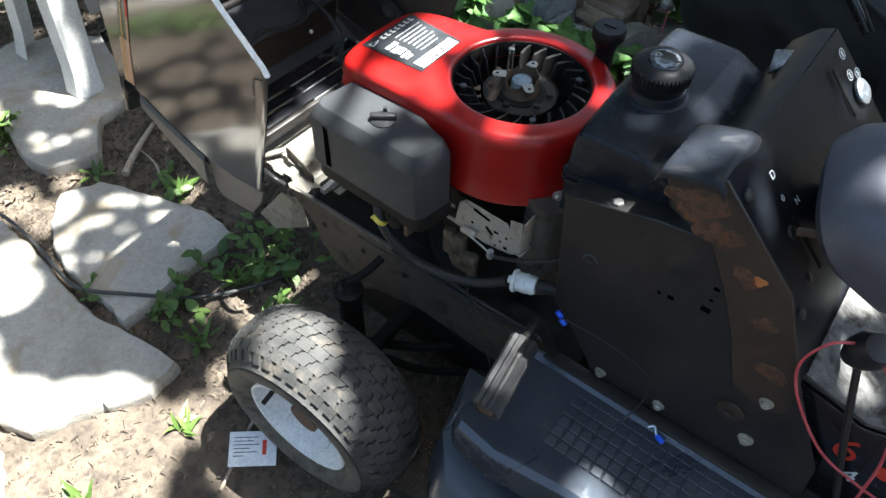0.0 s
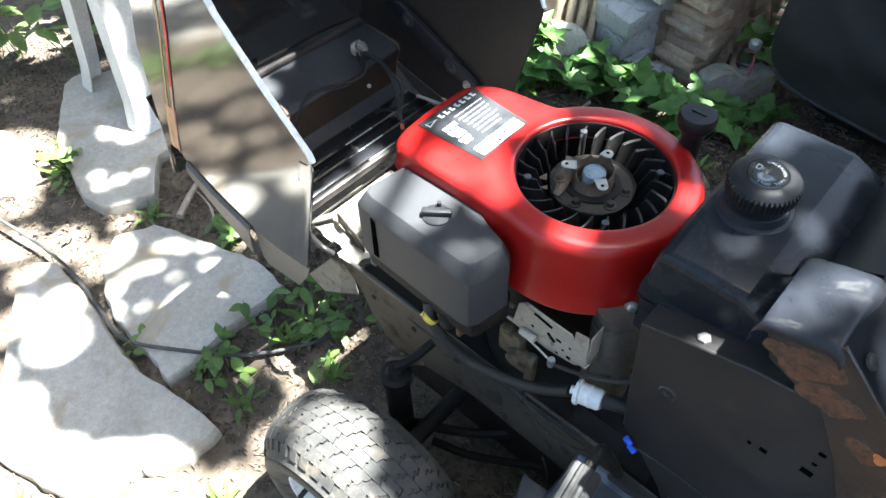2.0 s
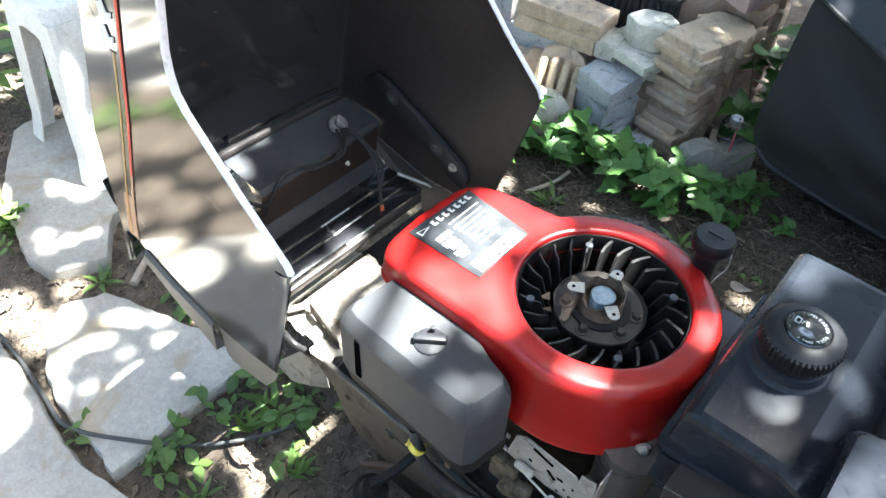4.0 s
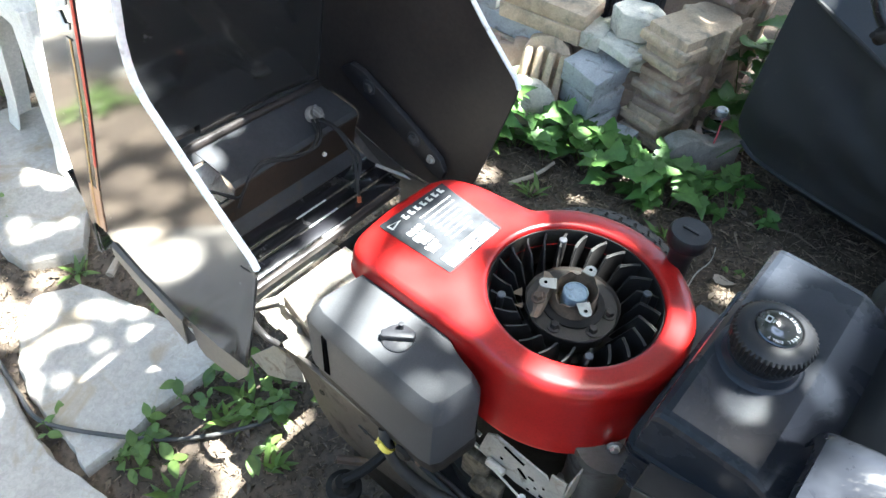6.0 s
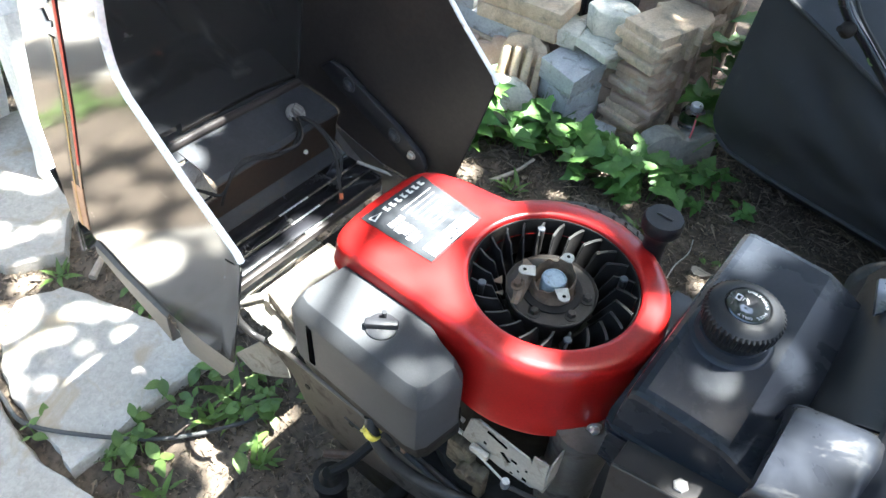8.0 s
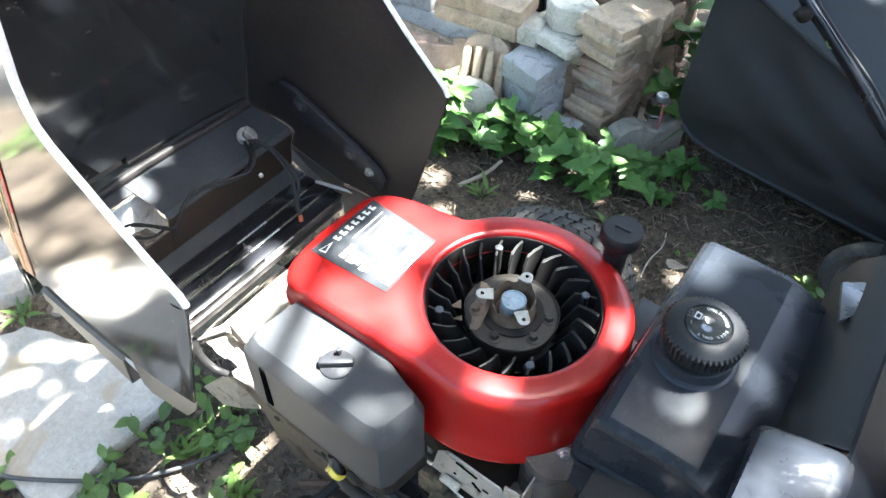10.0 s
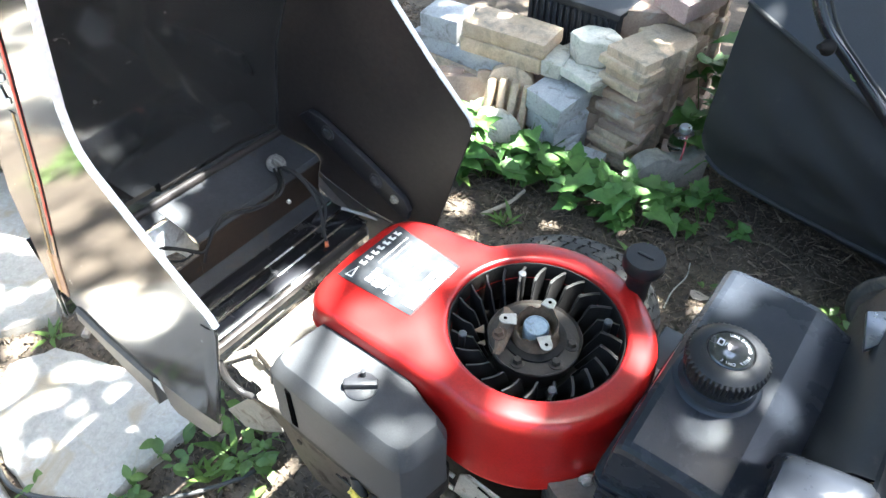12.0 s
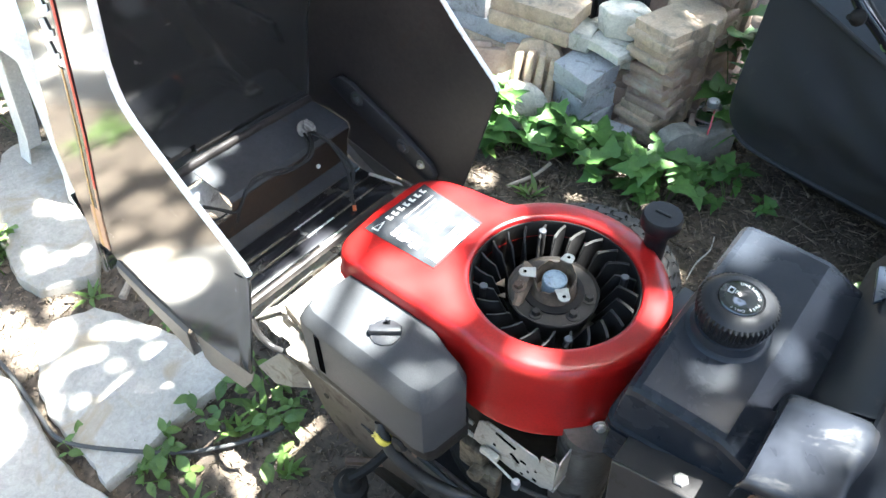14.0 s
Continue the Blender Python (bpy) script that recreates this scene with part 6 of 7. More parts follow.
# ---- pile of pavers ----
def rough_prism(pts, h, seed, bev=0.006, amount=0.0025):
    bm = prism(pts, "z", 0, h, bev, 2)
    bmesh.ops.subdivide_edges(bm, edges=[e for e in bm.edges if e.calc_length() > 0.05], cuts=2, use_grid_fill=True)
    for v in bm.verts:
        v.co += Vector((noise.noise(v.co * 40 + Vector((seed, 0, 0))), noise.noise(v.co * 40 + Vector((0, seed, 0))), noise.noise(v.co * 40 + Vector((0, 0, seed))))) * amount
    return bm


def block(name, pts, h, at, turn, material, label, seed, bev=0.0035, amount=0.0028):
    bm = rough_prism(pts, h, seed, bev, amount)
    if name == "edging_paver":
        # a tongue along the foot of the straight end
        w, d = min(p[0] for p in pts), max(abs(p[1]) for p in pts)
        join(bm, rough_prism([(w - 0.014, -d + 0.006), (w + 0.075, -d + 0.006), (w + 0.075, d - 0.006), (w - 0.014, d - 0.006)], h * 0.5, seed + 3, bev, amount))
    ob = solo(name, bm, material, at, label, "paver", "stacked pavers")
    ob.rotation_euler = [radians(a) for a in turn]
    return ob


def rect(w, d):
    return [(-w / 2, -d / 2), (w / 2, -d / 2), (w / 2, d / 2), (-w / 2, d / 2)]


def edging(w=0.17, d=0.115, lobe=0.05):
    """An edging paver with a stepped straight end and a round end."""
    pts = [(-w / 2, -d / 2), (w * 0.20, -d / 2), (w * 0.20, -d / 2 - 0.018)]
    for k in range(0, 13):
        a = -math.pi / 2 + math.pi * k / 12
        pts.append((w / 2 - lobe + 0.03 + (lobe + 0.01) * math.cos(a), (lobe + 0.018) * math.sin(a)))
    return pts + [(w * 0.20, d / 2 + 0.018), (w * 0.20, d / 2), (-w / 2, d / 2)]


grey = "grey concrete paver in a small stack"
block("paver", rect(0.130, 0.136), 0.072, (-0.975, 2.006, 0.0), (2, 2, -9), M["grey_block"], grey, 1)
block("paver", rect(0.128, 0.136), 0.072, (-0.978, 2.002, 0.075), (4, 4, -17), M["grey_block"], grey, 2)
block("paver", rect(0.132, 0.140), 0.072, (-0.982, 1.998, 0.150), (7, 7, -10), M["grey_block"], grey, 3)
block("paver", rect(0.118, 0.110), 0.050, (-0.858, 1.955, 0.0), (3, 0, 3), M["grey_block"], "grey concrete paver lying on the soil", 4)
# stacked edging pavers, a leaning column with the stepped ends to the front
SHIFT = ((0.0, 0.0, -6), (0.004, -0.006, -10), (0.020, 0.012, -4), (0.012, 0.006, -11), (0.022, 0.010, -5), (0.016, -0.012, -12), (0.022, -0.006, -14))
for k, (dx, dy, turn) in enumerate(SHIFT):
    mat = M["tan_block"] if k in (0, 1, 5, 6) else M["brown_block"]
    block("edging_paver", edging(0.205, 0.140, 0.058) if k == 6 else edging(0.190, 0.122, 0.050), 0.053, (-0.800 + dx, 2.140 + dy - 0.004 * k, 0.054 * k), (0, 0, 88 + turn), mat, "brown concrete edging paver in a leaning column", 10 + k, 0.004, 0.004)
for k in range(7):
    block("edging_paver", edging(0.17, 0.11, 0.048), 0.060, (-0.735 - 0.004 * k, 2.33 + 0.004 * k, 0.062 * k), (0, 0, 80 + (3, -4, 5, 0, 4, -2, 6)[k]), M["brown_block"], "brown concrete edging paver in a tall column", 20 + k, 0.004, 0.004)
for k in range(4):
    block("edging_paver", edging(0.16, 0.11, 0.045), 0.062, (-0.925 + 0.004 * k, 2.115, 0.063 * k), (0, 0, 14 + 5 * (k % 2)), M["brown_block"] if k < 3 else M["pale_block"], "brown concrete edging paver in a column", 30 + k, 0.004)
hexa = [(0.075 * math.cos(radians(a)), 0.06 * math.sin(radians(a))) for a in (10, 65, 130, 190, 245, 310)]
block("slab", rect(0.205, 0.12), 0.030, (-0.956, 2.055, 0.252), (0, 0, -16), M["pale_block"], "pale flat paver under a chipped block", 39)
block("paver", hexa, 0.080, (-0.935, 2.095, 0.283), (2, -2, 10), M["pale_block"], "chipped six-sided grey block", 40, 0.010, 0.006)


def ribbed(at, turn, seed):
    """A grooved tan block with a rounded crown, standing on end."""
    pts = [(-0.075, 0.0), (-0.075, 0.16)]
    for k in range(7):
        a = math.pi - math.pi * k / 6
        pts.append((0.072 * math.cos(a), 0.165 + 0.05 * math.sin(a)))
    pts += [(0.075, 0.16), (0.075, 0.0)]
    bm = prism([(x, z) for x, z in pts], "y", -0.055, 0.055, 0.004)
    for k in range(4):
        x = -0.056 + k * 0.0373
        prism([(x - 0.014, 0.002), (x + 0.014, 0.002), (x + 0.012, 0.185 - 0.012 * abs(k - 1.5)), (x - 0.012, 0.185 - 0.012 * abs(k - 1.5))], "y", -0.078, -0.05, 0.008, bm=bm)
    for v in bm.verts:
        v.co += Vector((noise.noise(v.co * 30), noise.noise(v.co * 30 + Vector((9, 0, 0))), noise.noise(v.co * 30 + Vector((0, 9, 0))))) * 0.004
    bmesh.ops.scale(bm, vec=(0.95, 1.35, 0.95), verts=bm.verts)
    ob = solo("ribbed_block", bm, M["tan_block"], at, "tan ribbed concrete block with a rounded crown", "block", "stacked pavers")
    ob.rotation_euler = [radians(a) for a in turn]


ribbed((-1.150, 1.985, 0.035), (-12, 4, 24), 1)
for k, (x, y, z, t) in enumerate(((-1.215, 1.865, 0.0, (70, 8, 40)), (-1.155, 1.835, 0.0, (75, -6, 55)), (-1.28, 1.95, 0.06, (70, 0, 30)))):
    block("edging_paver", edging(0.17, 0.10, 0.055), 0.06, (x, y, z + 0.06), t, M["pale_block"] if k < 2 else M["brown_block"], "pale rounded edging paver set on edge", 50 + k, 0.006)
block("edging_paver", edging(0.17, 0.10, 0.055), 0.06, (-1.27, 2.05, 0.12), (65, 10, 20), M["brown_block"], "brown rounded paver set on edge", 55)
block("slab", rect(0.38, 0.12), 0.060, (-1.32, 2.03, 0.180), (0, 0, 1), M["grey_block"], "long grey concrete slab in the pile", 60)
block("slab", rect(0.36, 0.13), 0.060, (-1.36, 2.03, 0.119), (0, 0, -6), M["tan_block"], "tan concrete slab in the pile", 61)
block("slab", rect(0.27, 0.13), 0.046, (-1.185, 2.030, 0.242), (0, 0, 5), M["tan_block"], "tan concrete slab in the pile", 62)
block("slab", rect(0.27, 0.13), 0.046, (-1.180, 2.035, 0.290), (0, 0, 6), M["tan_block"], "tan concrete slab in the pile", 63)
block("paver", rect(0.13, 0.12), 0.075, (-1.41, 2.02, 0.242), (0, 0, 8), M["grey_block"], "grey concrete paver on a slab", 64)
block("paver", rect(0.12, 0.11), 0.060, (-1.055, 2.045, 0.235), (0, 4, 8), M["pale_block"], "mossy grey block in the pile", 65, 0.012, 0.007)
block("paver", rect(0.30, 0.20), 0.18, (-1.30, 2.25, 0.0), (0, 0, -14), M["brown_block"], "brown block low in the pile", 66)
block("paver", rect(0.30, 0.14), 0.18, (-1.05, 2.235, 0.0), (0, 0, 4), M["brown_block"], "brown block low in the pile", 67)
block("paver", rect(0.26, 0.20), 0.10, (-0.86, 2.34, 0.30), (0, 0, 30), M["brown_block"], "brown block high in the pile", 68)
block("paver", rect(0.30, 0.24), 0.30, (-0.88, 2.36, 0.0), (0, 0, 30), M["tan_block"], "tan block low in the pile", 69)
block("paver", rect(0.16, 0.12), 0.06, (-0.755, 2.27, 0.436), (5, -8, 70), M["pink_block"], "pinkish paver on the tall column", 70)
block("paver", rect(0.40, 0.13), 0.118, (-1.33, 2.04, 0.0), (0, 0, -2), M["brown_block"], "brown block low in the pile", 76)
block("paver", rect(0.20, 0.12), 0.235, (-1.075, 2.09, 0.0), (0, 0, 6), M["brown_block"], "brown block low in the pile", 77)
# black ribbed plastic tray behind the slabs
tray = thing("plastic_tray", (-1.06, 2.24, 0.18), "black ribbed plastic plant tray behind the pavers", "tray")
part("tray_body", box((-1.21, 2.165, 0.18), (-0.91, 2.31, 0.40), 0.008), M["black_plastic"], tray)
for k in range(14):
    part("tray_rib", box((-1.205 + 0.0215 * k, 2.155, 0.20), (-1.193 + 0.0215 * k, 2.165, 0.375), 0.002, 1), M["black_plastic"], tray)
part("tray_rim", box((-1.218, 2.152, 0.385), (-0.902, 2.32, 0.402), 0.004), M["black_plastic"], tray)
# low scalloped edging stone
pts = [(-0.12, 0.0), (0.13, 0.0), (0.13, 0.10)]
pts += [(0.09, 0.118), (0.06, 0.102), (0.03, 0.098), (0.01, 0.108), (-0.02, 0.128), (-0.06, 0.132), (-0.095, 0.118), (-0.115, 0.09)]
bm = prism(pts, "y", -0.03, 0.03, 0.005)
ob = solo("edging_stone", bm, M["dark_block"], (-0.632, 2.030, 0.0), "low scalloped concrete edging stone", "edging stone")
ob.rotation_euler = (0, 0, radians(58))

jar = thing("glass_jar", (-0.625, 2.11, 0.09), "small clear jar with a white screw lid on a stone", "jar")
glass = bpy.data.materials.new("clear_glass")
glass.use_nodes = True
gb = glass.node_tree.nodes["Principled BSDF"]
gb.inputs["Transmission Weight"].default_value, gb.inputs["Roughness"].default_value, gb.inputs["IOR"].default_value = 1.0, 0.08, 1.45
gb.inputs["Base Color"].default_value = (0.8, 0.82, 0.84, 1)
part("body", lathe([(0.0, 0.09), (0.032, 0.09), (0.037, 0.10), (0.038, 0.140), (0.034, 0.150), (0.022, 0.155), (0.0, 0.155)], 24, Matrix.Translation((-0.625, 2.11, 0))), glass, jar)
part("lid", lathe([(0.016, 0.155), (0.0175, 0.158), (0.0175, 0.171), (0.015, 0.174), (0.0, 0.174)], 20, Matrix.Translation((-0.625, 2.11, 0))), M["steel"], jar, "bright metal screw lid")
part("straw", tube([(-0.61, 2.09, 0.155), (-0.60, 2.06, 0.12), (-0.60, 2.05, 0.06)], 0.0025, 6), M["wire_red"], jar, "thin red straw")
block("paver", rect(0.10, 0.09), 0.09, (-0.625, 2.11, 0.0), (0, 0, 20), M["brown_block"], "brown paver under a jar", 75)


# ---- push mower's bag ----
def grass_bag():
    bag = thing("grass_catcher", (-0.15, 2.1, 0.0), "black fabric grass catcher with a grey lid and a wheel", "grass catcher")
    # front face: rows from the lower edge up, columns from the far corner to the wheel
    cols = 31
    rows = []
    for v0 in np.linspace(0, 1, 19) ** 1.5:
        row = []
        for u0 in np.linspace(0, 1, cols) ** 1.7:
            a, b = max(0.0, 1 - u0 / 0.10), max(0.0, 1 - v0 / 0.16)
            u, v = (0.10 * (1 - a * math.sqrt(1 - b * b / 2)), 0.16 * (1 - b * math.sqrt(1 - a * a / 2))) if a > 0 and b > 0 else (u0, v0)
            lower = Vector((-0.50 + 0.60 * u - 0.050 * (1 - u) ** 10, 1.99 - 0.14 * u, 0.155 + 0.035 * u + 0.03 * (1 - u) ** 10))
            upper = Vector((-0.545 + 0.64 * u, 2.02 - 0.13 * u, 0.60 - 0.22 * u))
            p = lower.lerp(upper, v)
            bulge = 0.030 * math.sin(math.pi * v) * (0.4 + 0.6 * math.sin(math.pi * min(1, u + 0.1)))
            p += Vector((-0.2, -1.0, 0)) * bulge + Vector((0.004 * math.sin(math.pi * v), 0, 0))
            p += Vector((0, -1, 0)) * (0.030 * noise.noise(Vector((u * 4 + v * 3, v * 2.5 - u * 2, 2.0))) + 0.008 * noise.noise(Vector((u * 11, v * 9, 4.0)))) * min(1, 6 * v * (1 - v))
            row.append(p)
        rows.append(row)
    face = sheet([[tuple(p) for p in r] for r in rows])
    # underside, hung low as a dark sheet for the shade below the bag, and far side
    under = [[tuple(p) for p in rows[0]], [tuple(p + Vector((0.03, 0.06, -0.05))) for p in rows[0]], [tuple(p + Vector((0.06, 0.14, -0.13))) for p in rows[0]], [tuple(p + Vector((0.10, 0.45, -0.10))) for p in rows[0]]]
    sheet(under, bm=face)
    left = [[tuple(r[0]) for r in rows], [tuple(r[0] + Vector((0.01, 0.02, 0))) for r in rows], [tuple(r[0] + Vector((0.12, 0.45, 0.05))) for r in rows]]
    sheet(left, bm=face)
    bmesh.ops.remove_doubles(face, verts=face.verts, dist=0.0005)
    part("bag", face, M["fabric"], bag, "sagging black fabric bag", 60)
    top = rows[-1]
    part("edging", tube([p + Vector((0, -0.003, -0.002)) for p in rows[0]], 0.005, 8, 2), M["lid"], bag, "grey fabric edging")
    part("lid", sheet([[tuple(p + Vector((0, -0.004, 0.0))) for p in top], [tuple(p + Vector((0.012, 0.01, 0.018))) for p in top], [tuple(p + Vector((0.05, 0.16, 0.14))) for p in top], [tuple(p + Vector((0.12, 0.45, 0.26))) for p in top]], 0.004), M["lid"], bag, "grey moulded lid")
    part("seam", tube([p + Vector((0, -0.006, 0.004)) for p in top], 0.006, 8, 2), M["fabric"], bag)
    bar = part("handle", tube([(-0.44, 1.88, 0.80), (-0.361, 1.86, 0.678), (-0.283, 1.86, 0.612), (-0.168, 1.86, 0.516), (-0.06, 1.85, 0.42)], 0.013, 12), M["black_gloss"], bag, "black tubular handle")
    part("handle_cable", tube([(-0.41, 1.87, 0.81), (-0.338, 1.85, 0.688), (-0.262, 1.85, 0.618), (-0.15, 1.85, 0.53), (-0.05, 1.84, 0.43)], 0.004, 8), M["hose"], bar)
    part("handle_knob", lathe([(0, 0), (0.016, 0), (0.018, 0.008), (0.010, 0.02), (0.006, 0.035), (0, 0.035)], 14, Matrix.Translation((-0.33, 1.85, 0.635)) @ pose(0, 0, 0, 60, -60, 0)), M["grime"], bar)
    part("cable_tie", lathe([(0.0145, -0.002), (0.0165, -0.002), (0.0165, 0.002), (0.0145, 0.002)], 16, Matrix.Translation((-0.262, 1.86, 0.596)) @ pose(0, 0, 0, 40, 40, 0)), M["leaf_weed"], bar, "green tie")
    # wheel
    at = Matrix.Translation((0.03, 1.83, 0.10)) @ pose(0, 0, 0, 0, 0, 12) @ pose(0, 0, 0, 90, 0, 0)
    wh = part("wheel", lathe([(0.070, 0.018), (0.078, 0.022), (0.092, 0.022), (0.100, 0.014), (0.102, 0.0), (0.100, -0.014), (0.092, -0.022), (0.078, -0.022), (0.07, -0.018)], 48, at), M["tyre"], bag, "small grey mower wheel")
    part("wheel_disc", lathe([(0.072, 0.018), (0.068, 0.016), (0.062, 0.008), (0.030, 0.006), (0.026, 0.016), (0.012, 0.018), (0.0, 0.018)], 40, at, wave=lambda a, k: 1.0), M["grey_plastic"], wh)
    for k in range(12):
        part("wheel_spoke", box((0.026, -0.002, 0.006), (0.066, 0.002, 0.013), 0.001, 1, at @ pose(0, 0, 0, 0, 0, 30 * k)), M["tyre_side"], wh)
    part("axle_guard", box((0.02, 1.76, 0.16), (0.10, 1.86, 0.40), 0.012), M["black_plastic"], bag)


grass_bag()


# ---- weeds ----
def leaf_mesh(kind, seed):
    """A folded leaf, base at the origin, pointing along +x, 1 long."""
    if kind == "vine":
        half = [(0.0, 0.0), (-0.06, 0.22), (0.05, 0.40), (0.20, 0.34), (0.34, 0.42), (0.42, 0.26), (0.62, 0.20), (0.80, 0.10), (1.0, 0.0)]
    elif kind == "weed":
        half = [(0.0, 0.0), (0.10, 0.13), (0.28, 0.25), (0.48, 0.28), (0.68, 0.22), (0.86, 0.11), (1.0, 0.0)]
    else:
        half = [(0.0, 0.0), (0.15, 0.07), (0.4, 0.12), (0.7, 0.08), (1.0, 0.0)]
    rng = random.Random(seed)
    bm = bmesh.new()
    droop, fold = rng.uniform(0.10, 0.30), rng.uniform(0.15, 0.4)
    mid = [bm.verts.new((max(0, x), 0, -droop * x * x)) for x, y in half]
    for s in (1, -1):
        side = [mid[0]] + [bm.verts.new((x, s * y, -droop * x * x + fold * y * (1 - 0.6 * x) + 0.03 * math.sin(9 * x + seed))) for x, y in half[1:-1]] + [mid[-1]]
        for k in range(len(half) - 1):
            vs = [mid[k], mid[k + 1], side[k + 1], side[k]]
            vs = [v for i, v in enumerate(vs) if v not in vs[:i]]
            if len(vs) > 2:
                bm.faces.new(vs)
    bmesh.ops.remove_doubles(bm, verts=bm.verts, dist=1e-5)
    return finish(bm, M["leaf_vine"] if kind == "vine" else M["leaf_weed"], kind + "_leaf", 80)


LEAVES = {k: [leaf_mesh(k, s) for s in range(4)] for k in ("vine", "weed", "grass")}


def plant(name, x, y, kind, n, spread, tall, size, seed, label, category, group):
    """Stems rising from one root, each leaf an object of its own on shared meshes."""
    rng = random.Random(seed)
    z0 = height(x, y)
    hold = thing(name, (x, y, z0), label, category, group)
    stems = bmesh.new()
    k = 0
    while k < n:
        a, r, h = rng.uniform(0, 2 * math.pi), spread * math.sqrt(rng.random()), tall * rng.uniform(0.35, 1.0)
        tip = Vector((r * math.cos(a), r * math.sin(a), h))
        if kind != "grass":
            tube([(0.2 * tip.x, 0.2 * tip.y, -0.005), (0.65 * tip.x, 0.65 * tip.y, 0.6 * h), tip], (0.0018, 0.0010), 5, 3, stems)
        for _ in range(rng.choice((2, 3, 3, 4)) if kind != "grass" else 1):
            ob = new("leaf", rng.choice(LEAVES[kind]))
            ob.parent = hold
            b = rng.uniform(0, 360)
            s = size * rng.uniform(0.6, 1.25)
            base = tip * rng.uniform(0.7, 1.0) if kind != "grass" else Vector((0.3 * tip.x, 0.3 * tip.y, 0))
            pitch = rng.uniform(-30, 25) if kind != "grass" else rng.uniform(-75, -25)
            ob.matrix_basis = Matrix.Translation(base) @ pose(0, 0, 0, rng.uniform(-25, 25), pitch, b) @ Matrix.Diagonal((s, s, s, 1))
            k += 1
    if kind != "grass":
        ob = new("stem", finish(stems, M["leaf_weed"], "stem"))
        ob.parent = hold
    else:
        stems.free()
    return hold


VINES = ((-1.15, 1.74, 20, 0.07, 0.17, 0.075), (-1.06, 1.76, 26, 0.09, 0.15, 0.070), (-0.97, 1.77, 26, 0.09, 0.18, 0.072), (-0.90, 1.85, 24, 0.09, 0.15, 0.070), (-0.84, 1.80, 24, 0.09, 0.13, 0.065), (-0.75, 1.88, 22, 0.08, 0.12, 0.062), (-0.67, 1.86, 26, 0.09, 0.12, 0.065), (-0.60, 1.84, 24, 0.09, 0.10, 0.06), (-0.54, 1.92, 22, 0.08, 0.09, 0.05), (-0.46, 1.95, 20, 0.08, 0.08, 0.042), (-0.65, 1.76, 14, 0.06, 0.07, 0.05), (-0.36, 1.97, 10, 0.06, 0.05, 0.035), (-1.17, 1.76, 14, 0.06, 0.10, 0.08))
VINES += ((-0.66, 2.22, 22, 0.07, 0.16, 0.075), (-0.57, 2.20, 24, 0.08, 0.22, 0.08), (-0.62, 2.34, 26, 0.09, 0.45, 0.09), (-0.50, 2.30, 24, 0.09, 0.40, 0.09))
for i, (x, y, n, sp, tall, size) in enumerate(VINES):
    plant("vine", x, y, "vine", int(0.95 * n), 1.1 * sp, 1.1 * tall, 1.1 * size, 100 + i, "bright green lobed vine in front of the pavers", "vine", "vines by the pavers")
WEEDS = ((-1.03, 0.715, 16, 0.06, 0.07, 0.045), (-0.98, 0.74, 14, 0.06, 0.07, 0.045), (-0.92, 0.72, 14, 0.06, 0.06, 0.042), (-1.035, 0.60, 12, 0.05, 0.05, 0.04), (-1.02, 0.51, 12, 0.05, 0.05, 0.045), (-0.97, 0.48, 16, 0.06, 0.05, 0.045), (-1.04, 0.46, 14, 0.05, 0.05, 0.045), (-0.85, 0.69, 10, 0.05, 0.05, 0.05), (-0.83, 0.60, 8, 0.04, 0.05, 0.05), (-1.18, 0.375, 8, 0.03, 0.045, 0.035))
WEEDS += ((-1.33, 0.72, 14, 0.06, 0.05, 0.035), (-1.27, 0.735, 14, 0.06, 0.05, 0.035), (-1.90, 0.57, 14, 0.06, 0.07, 0.05), (-1.84, 0.55, 12, 0.05, 0.06, 0.045), (-1.77, 0.53, 8, 0.04, 0.05, 0.035), (-0.88, 0.78, 10, 0.06, 0.05, 0.04), (-0.86, 0.05, 10, 0.05, 0.03, 0.03), (-0.20, 1.72, 14, 0.06, 0.07, 0.05), (-0.08, 1.76, 12, 0.06, 0.07, 0.05), (-0.36, 1.74, 6, 0.04, 0.04, 0.03))
WEEDS += tuple((-1.98 + 0.055 * k, -0.08 - 0.045 * k, 16, 0.07, 0.06, 0.05) for k in range(6))
WEEDS += tuple((-2.62 - 0.13 * (k % 4) + 0.03 * (k % 3), 0.22 - 0.12 * k, 20, 0.10, 0.12, 0.075) for k in range(9))
for i, (x, y, n, sp, tall, size) in enumerate(WEEDS):
    plant("weed", x, y, "weed", int(n * 0.75), sp, tall, 0.85 * size, 200 + i, "low green broadleaf weed between the flagstones", "weed", "weeds in the yard")
